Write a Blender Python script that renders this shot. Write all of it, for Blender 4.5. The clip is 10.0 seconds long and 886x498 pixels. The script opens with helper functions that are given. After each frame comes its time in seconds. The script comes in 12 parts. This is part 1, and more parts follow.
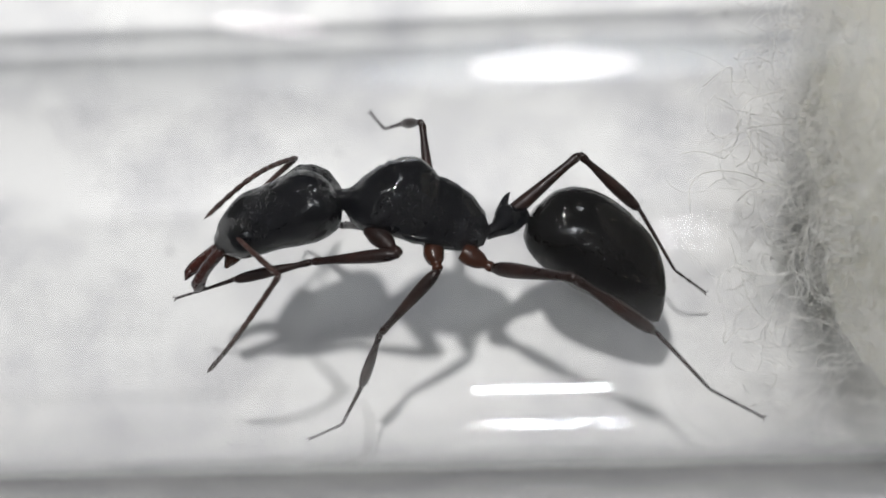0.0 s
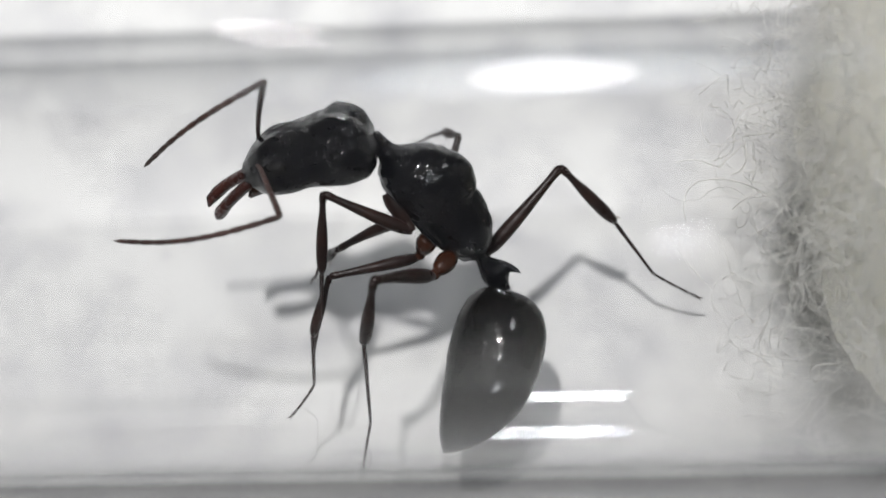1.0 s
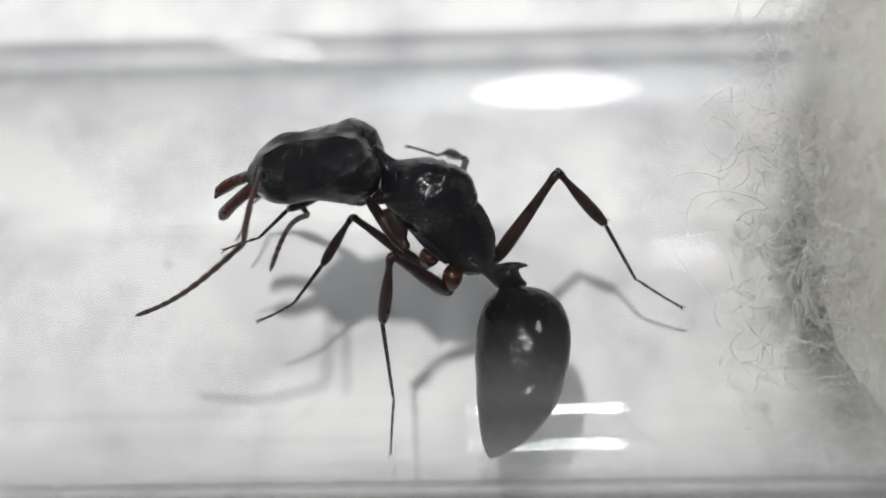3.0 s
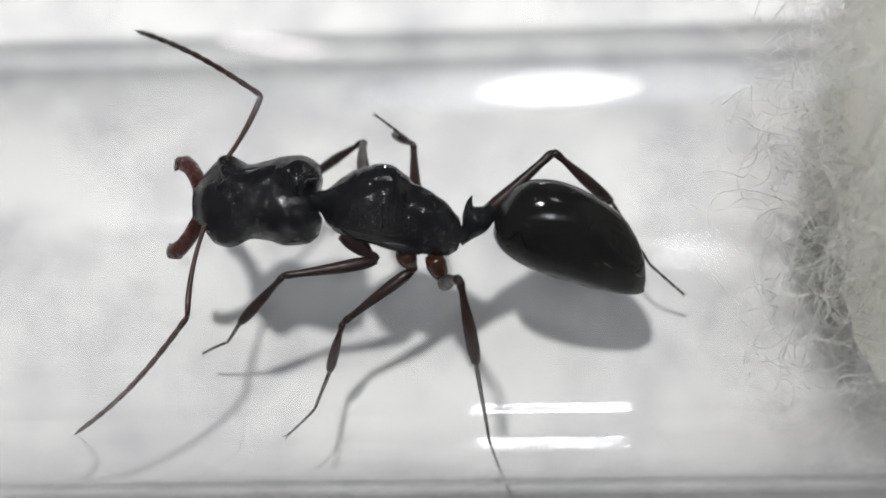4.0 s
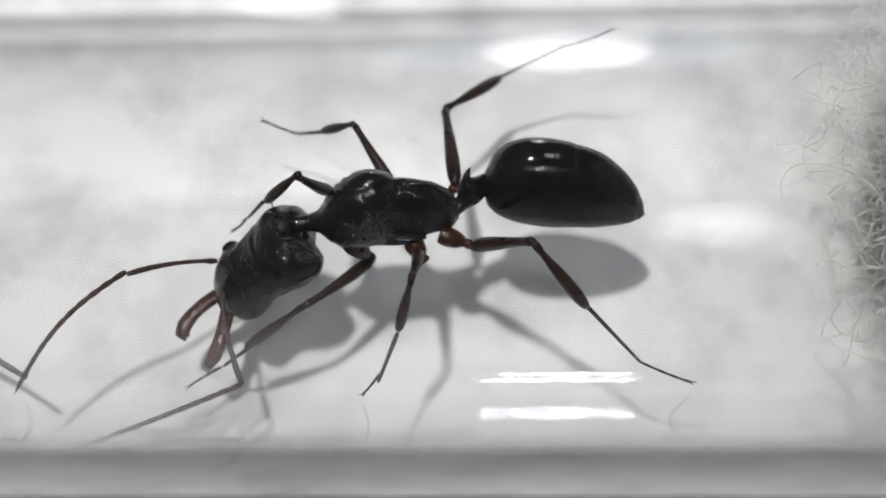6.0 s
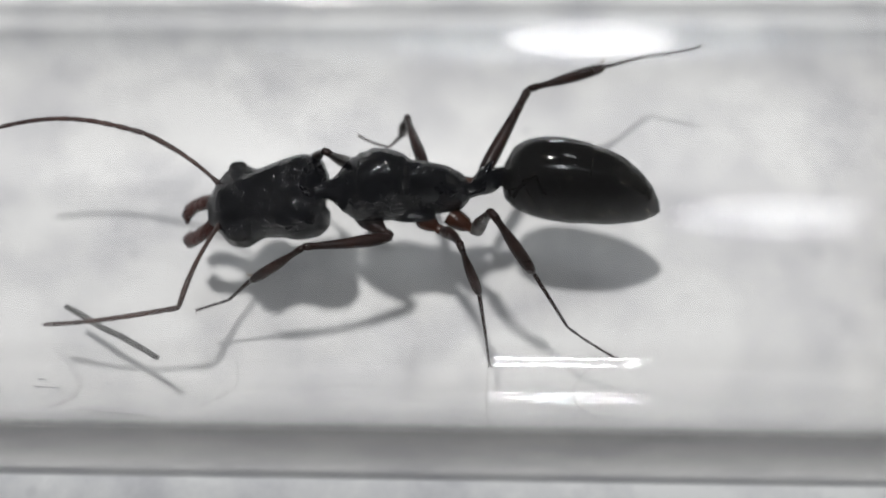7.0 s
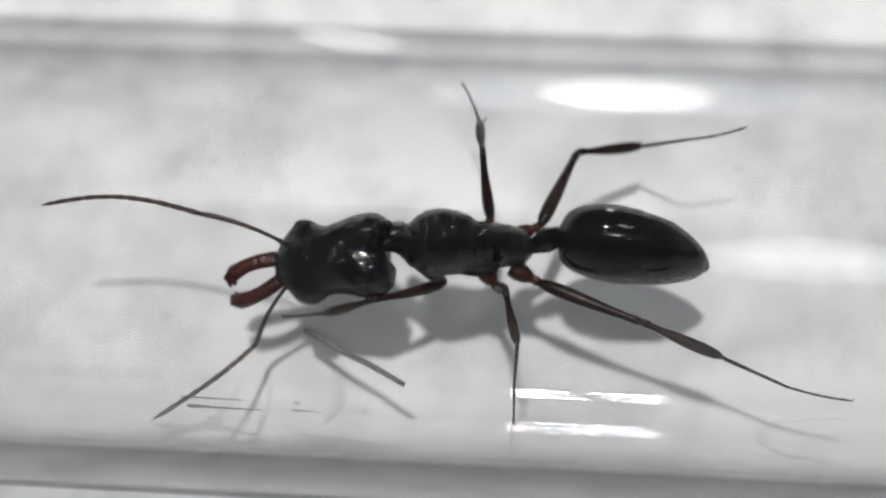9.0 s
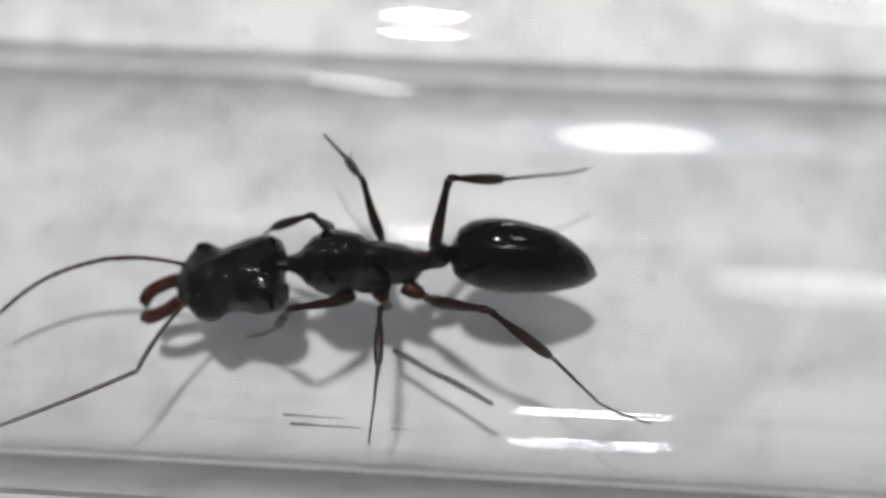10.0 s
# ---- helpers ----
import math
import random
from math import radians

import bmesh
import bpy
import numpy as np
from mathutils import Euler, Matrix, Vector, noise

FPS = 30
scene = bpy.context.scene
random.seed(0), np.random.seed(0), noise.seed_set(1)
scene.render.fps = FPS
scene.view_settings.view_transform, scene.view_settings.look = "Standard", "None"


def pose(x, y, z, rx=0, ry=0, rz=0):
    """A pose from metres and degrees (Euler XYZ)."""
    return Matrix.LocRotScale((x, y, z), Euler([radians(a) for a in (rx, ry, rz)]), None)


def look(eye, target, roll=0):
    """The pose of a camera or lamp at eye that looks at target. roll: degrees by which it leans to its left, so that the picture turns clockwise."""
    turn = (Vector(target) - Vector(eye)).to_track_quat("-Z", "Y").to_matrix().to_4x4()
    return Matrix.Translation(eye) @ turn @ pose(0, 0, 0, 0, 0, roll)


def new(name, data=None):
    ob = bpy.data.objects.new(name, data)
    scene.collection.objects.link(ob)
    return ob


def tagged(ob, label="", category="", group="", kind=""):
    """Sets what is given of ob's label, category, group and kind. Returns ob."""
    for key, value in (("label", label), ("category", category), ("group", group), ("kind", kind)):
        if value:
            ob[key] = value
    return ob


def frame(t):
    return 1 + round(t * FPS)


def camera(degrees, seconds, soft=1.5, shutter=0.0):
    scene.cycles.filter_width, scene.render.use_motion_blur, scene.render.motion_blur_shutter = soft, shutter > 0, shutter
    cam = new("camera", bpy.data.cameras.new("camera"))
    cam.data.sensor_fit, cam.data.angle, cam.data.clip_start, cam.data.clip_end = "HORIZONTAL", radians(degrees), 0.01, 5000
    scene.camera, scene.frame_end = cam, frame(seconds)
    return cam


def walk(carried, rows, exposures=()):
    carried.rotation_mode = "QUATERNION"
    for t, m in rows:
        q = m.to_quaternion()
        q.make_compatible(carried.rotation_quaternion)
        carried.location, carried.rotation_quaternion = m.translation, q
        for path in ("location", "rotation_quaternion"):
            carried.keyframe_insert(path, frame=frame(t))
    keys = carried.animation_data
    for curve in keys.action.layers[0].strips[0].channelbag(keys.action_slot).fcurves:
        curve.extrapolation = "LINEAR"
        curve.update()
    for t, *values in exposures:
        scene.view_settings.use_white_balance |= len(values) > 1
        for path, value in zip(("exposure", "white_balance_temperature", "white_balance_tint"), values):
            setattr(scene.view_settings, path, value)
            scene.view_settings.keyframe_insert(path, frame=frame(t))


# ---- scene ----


def mm(x, y, z, rx=0, ry=0, rz=0):
    """A pose from millimetres and degrees."""
    return pose(x * 0.001, y * 0.001, z * 0.001, rx, ry, rz)


MM = 0.001
cam = camera(40, 10.0, soft=1.7)
scene.cycles.caustics_refractive = scene.cycles.caustics_reflective = False
cam.data.dof.use_dof, cam.data.dof.focus_distance = True, 0.0258
cam.data.dof.aperture_fstop = 0.001 * cam.data.lens / 0.0006
walk(cam, [
    (0, mm(4.914, -10.795, 27.599, 26.026, 2.973, -0.391)),
    (0.3, mm(4.958, -10.763, 27.615, 26.026, 2.949, -0.343)),
    (0.5, mm(4.976, -10.72, 27.636, 26.026, 2.913, -0.270)),
    (0.7, mm(4.995, -10.709, 27.642, 26.026, 2.889, -0.220)),
    (1, mm(5.025, -10.656, 27.668, 26.027, 2.854, -0.148)),
    (1.2, mm(5.027, -10.614, 27.688, 26.027, 2.856, -0.152)),
    (1.5, mm(5.005, -10.583, 27.703, 26.027, 2.857, -0.155)),
    (1.7, mm(4.993, -10.573, 27.708, 26.027, 2.858, -0.156)),
    (2, mm(4.965, -10.561, 27.714, 26.027, 2.833, -0.106)),
    (2.2, mm(4.985, -10.529, 27.729, 26.027, 2.810, -0.058)),
    (2.5, mm(5.037, -10.444, 27.771, 26.027, 2.764, 0.037)),
    (2.7, mm(5.025, -10.434, 27.776, 26.027, 2.764, 0.036)),
    (3.8, mm(4.637, -10.475, 27.756, 26.027, 2.762, 0.040)),
    (4, mm(4.527, -10.464, 27.761, 26.027, 2.738, 0.090)),
    (4.5, mm(4.192, -10.398, 27.793, 26.026, 2.640, 0.290)),
    (4.8, mm(4.082, -10.584, 27.702, 26.026, 2.631, 0.309)),
    (5, mm(3.939, -10.678, 27.657, 26.026, 2.627, 0.318)),
    (5.2, mm(3.804, -10.883, 27.557, 26.026, 2.541, 0.493)),
    (6.3, mm(2.543, -11.166, 27.649, 26.024, 2.402, 0.779)),
    (6.5, mm(2.140, -11.306, 27.714, 26.023, 2.322, 0.943)),
    (6.8, mm(1.073, -11.374, 27.811, 26.021, 2.244, 1.102)),
    (7, mm(0.115, -11.493, 27.890, 26.017, 2.065, 1.470)),
    (7.3, mm(-1.126, -11.498, 28.080, 26.012, 1.891, 1.826)),
    (7.5, mm(-1.963, -11.529, 28.144, 26.007, 1.727, 2.162)),
    (7.8, mm(-3.185, -11.733, 28.044, 25.995, 1.454, 2.722)),
    (8, mm(-3.679, -11.682, 28.069, 25.985, 1.256, 3.129)),
    (8.3, mm(-4.706, -11.605, 28.426, 25.988, 1.317, 3.003)),
    (8.5, mm(-4.896, -11.426, 28.679, 25.985, 1.254, 3.132)),
    (9, mm(-5.523, -11.23, 28.961, 25.981, 1.194, 3.256)),
    (9.3, mm(-6.044, -11.368, 29.513, 25.979, 1.147, 3.353)),
    (9.5, mm(-6.366, -11.604, 30.050, 25.977, 1.121, 3.405)),
    (9.8, mm(-7.487, -11.515, 30.489, 25.975, 1.078, 3.494)),
    (10, mm(-7.600, -11.441, 30.668, 25.973, 1.056, 3.539)),
], exposures=[(0, -0.11), (5.2, -0.1), (6.5, -0.19), (9.0, -0.28), (10, -0.38)])


# ---- light: a small desk lamp overhead, a second low lamp behind the tube, dim room light ----
world = bpy.data.worlds.new("room_light")
scene.world = world
world.use_nodes = True
world.node_tree.nodes["Background"].inputs[0].default_value = (0.98, 0.985, 1.0, 1)
world.node_tree.nodes["Background"].inputs[1].default_value = 0.22


def disc_lamp(name, eye, target, diameter, watts, colour):
    data = bpy.data.lights.new(name, "AREA")
    data.shape, data.size, data.energy, data.color = "DISK", diameter, watts, colour
    ob = new(name, data)
    ob.matrix_world = look(eye, target)
    return ob


disc_lamp("desk_lamp_light", (-0.022, 0.013, 0.205), (0.0, 0.0015, 0.002), 0.013, 0.44, (1.0, 0.985, 0.97))
disc_lamp("ring_lamp_light", (0.0155, -0.088, 0.188), (0.006, -0.001, 0.01), 0.028, 0.045, (0.95, 0.975, 1.0))

# a small oval lamp, doubled faintly by the two faces of the glass above
oval = bpy.data.lights.new("oval_lamp_light", "AREA")
oval.shape, oval.size, oval.size_y, oval.energy, oval.color = "ELLIPSE", 0.022, 0.0085, 0.014, (1.0, 0.99, 0.97)
new("oval_lamp_light", oval).matrix_world = look((-0.033, -0.0495, 0.206), (0.002, -0.001, 0.01))

# a low light beyond the tube, split in three thin rows for line glints
for height in (0.003, 0.012, 0.022):
    strip = bpy.data.lights.new("strip_light", "AREA")
    strip.shape, strip.size, strip.size_y, strip.energy, strip.color = "RECTANGLE", 0.034, 0.0022, 0.028, (0.95, 0.975, 1.0)
    new("strip_light", strip).matrix_world = look((0.016, 0.25, height), (0.0, 0.0, 0.005))

# added soft light past the plug, for the bright band on the floor glass
disc_lamp("band_glow_light", (0.055, 0.062, 0.2), (0.008, 0.0, 0.004), 0.04, 0.07, (0.93, 0.965, 1.0))

# added halo lights round the ring lamp's reflection, wider and dimmer outwards
for width, height, watts in ((0.07, 0.036, 0.028), (0.12, 0.044, 0.026), (0.22, 0.055, 0.026)):
    glow = bpy.data.lights.new("ring_halo_light", "AREA")
    glow.shape, glow.size, glow.size_y, glow.energy, glow.color = "ELLIPSE", width, height, watts, (0.9, 0.95, 1.0)
    new("ring_halo_light", glow).matrix_world = look((0.0155, -0.0895, 0.191 + width * 0.02), (0.006, -0.001, 0.01))

# added broad fill light, unseen, off beyond the tube's closed end
fill = bpy.data.lights.new("end_fill_light", "AREA")
fill.shape, fill.size, fill.size_y, fill.energy, fill.color = "RECTANGLE", 0.3, 0.42, 0.06, (0.97, 0.985, 1.0)
new("end_fill_light", fill).matrix_world = look((-0.3, -0.03, 0.22), (0.0, 0.0, 0.005))


# ---- materials ----
def material(name):
    m = bpy.data.materials.new(name)
    m.use_nodes = True
    return m, m.node_tree.nodes, m.node_tree.links, m.node_tree.nodes["Principled BSDF"]


def coords(nodes, links, scale=(1, 1, 1)):
    tc, mp = nodes.new("ShaderNodeTexCoord"), nodes.new("ShaderNodeMapping")
    links.new(tc.outputs["Object"], mp.inputs[0])
    mp.inputs["Scale"].default_value = scale
    return mp.outputs[0]


def noise_tex(nodes, links, vec, scale, detail=4.0, rough=0.55):
    n = nodes.new("ShaderNodeTexNoise")
    links.new(vec, n.inputs["Vector"])
    n.inputs["Scale"].default_value, n.inputs["Detail"].default_value = scale, detail
    n.inputs["Roughness"].default_value = rough
    return n.outputs["Fac"]


def ramp(nodes, links, fac, stops):
    r = nodes.new("ShaderNodeValToRGB")
    links.new(fac, r.inputs[0])
    el = r.color_ramp.elements
    while len(el) < len(stops):
        el.new(0.5)
    for e, (p, c) in zip(el, stops):
        e.position, e.color = p, (*c, 1)
    return r.outputs[0]


def bump(nodes, links, height, strength, distance, bsdf, under=None):
    b = nodes.new("ShaderNodeBump")
    b.inputs["Strength"].default_value, b.inputs["Distance"].default_value = strength, distance
    links.new(height, b.inputs["Height"])
    if under:
        links.new(under, b.inputs["Normal"])
    links.new(b.outputs[0], bsdf.inputs["Normal"])
    return b.outputs[0]


def paper_material():
    m, n, l, b = material("white_paper")
    v = coords(n, l)
    total = noise_tex(n, l, v, 300, 2)
    for scale, detail, share in ((800, 3, 0.5), (2300, 3, 0.3)):
        both = n.new("ShaderNodeMath")
        both.operation = "MULTIPLY_ADD"
        both.inputs[1].default_value = share
        l.new(noise_tex(n, l, v, scale, detail), both.inputs[0])
        l.new(total, both.inputs[2])
        total = both.outputs[0]
    tone = ramp(n, l, total, [(0.66, (0.61, 0.61, 0.63)), (0.82, (0.74, 0.74, 0.75)), (0.92, (0.8, 0.8, 0.8)), (1.0, (0.87, 0.87, 0.865))])
    # a few dark flecks of fibre in the sheet
    cells, mix = n.new("ShaderNodeTexVoronoi"), n.new("ShaderNodeMix")
    l.new(v, cells.inputs["Vector"])
    cells.inputs["Scale"].default_value = 420
    mix.data_type = "RGBA"
    l.new(ramp(n, l, cells.outputs["Distance"], [(0.0, (0.45,) * 3), (0.05, (0.25,) * 3), (0.09, (0, 0, 0))]), mix.inputs["Factor"])
    l.new(tone, mix.inputs["A"])
    mix.inputs["B"].default_value = (0.4, 0.4, 0.42, 1)
    l.new(mix.outputs["Result"], b.inputs["Base Color"])
    b.inputs["Roughness"].default_value = 0.75
    bump(n, l, noise_tex(n, l, v, 2500, 3), 0.08, 0.0001, b)
    return m


def glass_material(name, rough, edge, scuff, pitch, clearness=0.955):
    """Clear tube glass: it lets light straight through and mirrors more the flatter it is seen, with fine draw lines along the tube."""
    m, n, l, b = material(name)
    n.remove(b)
    clear, gloss, mix = n.new("ShaderNodeBsdfTransparent"), n.new("ShaderNodeBsdfGlossy"), n.new("ShaderNodeMixShader")
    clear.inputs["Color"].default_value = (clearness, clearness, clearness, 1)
    gloss.inputs["Roughness"].default_value = rough
    slant = n.new("ShaderNodeLayerWeight")
    slant.inputs["Blend"].default_value = 0.5
    power, level = n.new("ShaderNodeMath"), n.new("ShaderNodeMath")
    power.operation, level.operation = "POWER", "MULTIPLY_ADD"
    power.inputs[1].default_value, level.inputs[1].default_value, level.inputs[2].default_value = edge, 0.97, 0.017
    l.new(slant.outputs["Facing"], power.inputs[0])
    l.new(power.outputs[0], level.inputs[0])
    l.new(level.outputs[0], mix.inputs[0])
    l.new(clear.outputs[0], mix.inputs[1])
    l.new(gloss.outputs[0], mix.inputs[2])
    l.new(mix.outputs[0], n["Material Output"].inputs["Surface"])
    bb = n.new("ShaderNodeBump")
    bb.inputs["Strength"].default_value, bb.inputs["Distance"].default_value = scuff, 0.00003
    l.new(noise_tex(n, l, coords(n, l, (0.006, 1, 1)), pitch, 0), bb.inputs["Height"])
    l.new(bb.outputs[0], gloss.inputs["Normal"])
    return m


def chitin_material(name, dark, light, rough, relief, grain=9000.0, patch=0.0, spec=0.3, depth=1.0):
    """Insect cuticle: dark and glossy, with a fine pitted grain that is strong in patches."""
    m, n, l, b = material(name)
    v = coords(n, l)
    tone = noise_tex(n, l, v, 1600, 4)
    l.new(ramp(n, l, tone, [(0.3, dark), (0.75, light)]), b.inputs["Base Color"])
    l.new(ramp(n, l, noise_tex(n, l, v, 2600, 3), [(0.3, (rough * 0.7,) * 3), (0.7, (rough * 1.5,) * 3)]), b.inputs["Roughness"])
    b.inputs["Specular IOR Level"].default_value = spec
    fine = n.new("ShaderNodeBump")
    fine.inputs["Distance"].default_value, fine.inputs["Strength"].default_value = depth / grain, relief
    l.new(noise_tex(n, l, v, grain, 1.0, 0.5), fine.inputs["Height"])
    if patch:
        low, high = (relief * (1 - patch),) * 3, (relief,) * 3
        l.new(ramp(n, l, noise_tex(n, l, v, 1300, 2), [(0.47, low), (0.57, high)]), fine.inputs["Strength"])
    l.new(fine.outputs[0], b.inputs["Normal"])
    return m


def cotton_material(name, a, c):
    """Matt fibre that lets light through."""
    m, n, l, b = material(name)
    v = coords(n, l)
    tone = ramp(n, l, noise_tex(n, l, v, 500, 5), [(0.3, a), (0.7, c)])
    l.new(tone, b.inputs["Base Color"])
    b.inputs["Roughness"].default_value = 0.6
    b.inputs["Subsurface Weight"].default_value, b.inputs["Subsurface Scale"].default_value = 0.25, 0.0008
    b.inputs["Subsurface Radius"].default_value = (1.0, 0.92, 0.8)
    bump(n, l, noise_tex(n, l, v, 3000, 3), 0.5, 0.00006, b)
    glow, mix = n.new("ShaderNodeBsdfTranslucent"), n.new("ShaderNodeMixShader")
    l.new(tone, glow.inputs["Color"])
    mix.inputs[0].default_value = 0.35
    l.new(b.outputs[0], mix.inputs[1])
    l.new(glow.outputs[0], mix.inputs[2])
    l.new(mix.outputs[0], n["Material Output"].inputs["Surface"])
    return m


PAPER = paper_material()
GLASS = glass_material("clear_outer_glass", 0.02, 2.8, 0.012, 1500)
BORE = glass_material("clear_inner_glass", 0.0, 3.0, 0.05, 5000)
# rougher band of glass, added to blur the lamps' reflections
ROUGH_BAND = glass_material("rough_band_glass", 0.4, 2.8, 0.1, 2000)
# the near edge's dark band of shade, put into the glass tint
EDGE_SHADE = glass_material("edge_shade_glass", 0.1, 4.0, 0.3, 2500, 0.33)
BLACK = chitin_material("black_cuticle", (0.001, 0.0011, 0.0016), (0.003, 0.0033, 0.005), 0.08, 1.0, 10000, 0.92, 0.28, 2.4)
SMOOTH = chitin_material("smooth_black_cuticle", (0.0012, 0.0012, 0.0012), (0.003, 0.0027, 0.0025), 0.08, 0.35, 11000, 0.92, 0.22, 1.2)
LEG = chitin_material("dark_brown_cuticle", (0.006, 0.0034, 0.0032), (0.02, 0.0085, 0.0065), 0.3, 0.12, 9000, 0.0, 0.2)
RED = chitin_material("red_brown_cuticle", (0.017, 0.0055, 0.003), (0.05, 0.015, 0.0065), 0.2, 0.12, 9000, 0.0, 0.25)
JAW = chitin_material("dark_red_cuticle", (0.018, 0.005, 0.004), (0.05, 0.012, 0.008), 0.22, 0.3)
FEELER = chitin_material("brown_feeler_cuticle", (0.018, 0.009, 0.0075), (0.055, 0.026, 0.02), 0.4, 0.4)
EYE = chitin_material("eye_black", (0.003, 0.003, 0.003), (0.006, 0.006, 0.006), 0.1, 0.4, 30000)
PALE = chitin_material("pale_bristle", (0.2, 0.17, 0.14), (0.36, 0.32, 0.27), 0.4, 0.1)
COTTON = cotton_material("cotton_wool", (0.9, 0.885, 0.81), (0.95, 0.94, 0.88))
FIBRE = cotton_material("cotton_fibre", (0.9, 0.89, 0.86), (0.95, 0.945, 0.93))
GREY = chitin_material("grey_plant_fibre", (0.05, 0.05, 0.05), (0.14, 0.14, 0.135), 0.6, 0.6)
MARK = chitin_material("dark_scratch", (0.1, 0.1, 0.1), (0.2, 0.2, 0.2), 0.6, 0.3)


# ---- mesh helpers ----
def part(name, bm, mat, parent=None, label=""):
    """Links a bmesh as one mesh object, under parent if given."""
    me = bpy.data.meshes.new(name)
    bm.normal_update()
    bm.to_mesh(me)
    bm.free()
    for p in me.polygons:
        p.use_smooth = True
    me.materials.append(mat)
    ob = new(name, me)
    if parent:
        ob.parent = parent
    if label:
        tagged(ob, label)
    return ob


def spline(table, x):
    """A smooth curve through a table of (x, values...) rows, x rising."""
    xs = [r[0] for r in table]
    x = min(max(x, xs[0]), xs[-1])
    i = max(k for k in range(len(xs) - 1) if xs[k] <= x)
    u = (x - xs[i]) / (xs[i + 1] - xs[i])
    out = []
    for c in range(1, len(table[0])):
        p = [table[min(max(i + k, 0), len(xs) - 1)][c] for k in (-1, 0, 1, 2)]
        m0, m1 = (p[2] - p[0]) / 2, (p[3] - p[1]) / 2
        h = u * u * (3 - 2 * u)
        out.append(p[1] * (1 - h) + p[2] * h + (u - 2 * u * u + u ** 3) * m0 + (u ** 3 - u * u) * m1)
    return out


def rings(bm, loops, close=True):
    """Skins a run of vertex rings given as lists of points in millimetres, with capped ends."""
    vs = [[bm.verts.new(Vector(p) * MM) for p in ring] for ring in loops]
    n = len(vs[0])
    for a, b in zip(vs, vs[1:]):
        for i in range(n):
            bm.faces.new((a[i], a[(i + 1) % n], b[(i + 1) % n], b[i]))
    if close:
        bm.faces.new(vs[0][::-1])
        bm.faces.new(vs[-1])
    bmesh.ops.recalc_face_normals(bm, faces=bm.faces)
    return bm


def loft(table, steps=36, n=28, shape=None):
    """A body lofted along x through rows of (x, top, bottom, half width)."""
    bm, loops = bmesh.new(), []
    a, b = table[0][0], table[-1][0]
    for k in range(steps + 1):
        x = a + (b - a) * (0.5 - 0.5 * math.cos(math.pi * k / steps))
        top, bottom, wide = spline(table, x)
        ring = []
        for j in range(n):
            q = 2 * math.pi * j / n
            c, s = math.cos(q), math.sin(q)
            y, z = wide * c, (top if s > 0 else bottom) * s
            if shape:
                y, z = shape(x, y, z, c, s)
            ring.append((x, y, z))
        loops.append(ring)
    return rings(bm, loops)


def rod(points, radii, n=8, flat=1.0, bm=None):
    """A round rod through points (mm) with a radius at each."""
    bm = bm or bmesh.new()
    loops = []
    for i, p in enumerate(points):
        p = Vector(p)
        d = (Vector(points[min(i + 1, len(points) - 1)]) - Vector(points[max(i - 1, 0)])).normalized()
        side = d.cross(Vector((0, 0, 1)) if abs(d.z) < 0.9 else Vector((0, 1, 0))).normalized()
        up = side.cross(d)
        loops.append([p + radii[i] * (math.cos(2 * math.pi * j / n) * side + flat * math.sin(2 * math.pi * j / n) * up) for j in range(n)])
    return rings(bm, loops)


def limb(length, profile, bow=0.0, n=12, steps=14, flat=1.0):
    """A limb segment along x, from a profile of (place 0..1, radius); bow lifts its middle."""
    pts, rad = [], []
    for k in range(steps + 1):
        u = k / steps
        pts.append((u * length, 0, bow * 4 * u * (1 - u)))
        rad.append(max(0.004, spline(profile, u)[0]))
    bm = rod(pts, rad, n, flat)
    return bm


# ---- the setting ----
def table_sheet():
    bm = bmesh.new()
    n = 24
    for i in range(n + 1):
        for j in range(n + 1):
            bm.verts.new(((i / n - 0.5) * 1.2, (j / n - 0.5) * 1.2, 0.00028))
    bm.verts.ensure_lookup_table()
    for i in range(n):
        for j in range(n):
            a = i * (n + 1) + j
            bm.faces.new([bm.verts[k] for k in (a, a + n + 1, a + n + 2, a + 1)])
    ob = part("ground", bm, PAPER)
    return tagged(ob, "white matt paper sheet covering the table", "tabletop", kind="structure")


AXIS_Y, AXIS_Z, RO, RI = 1.98, 8.1, 7.82, 6.92
MOUTH, END = 13.6, -118.0


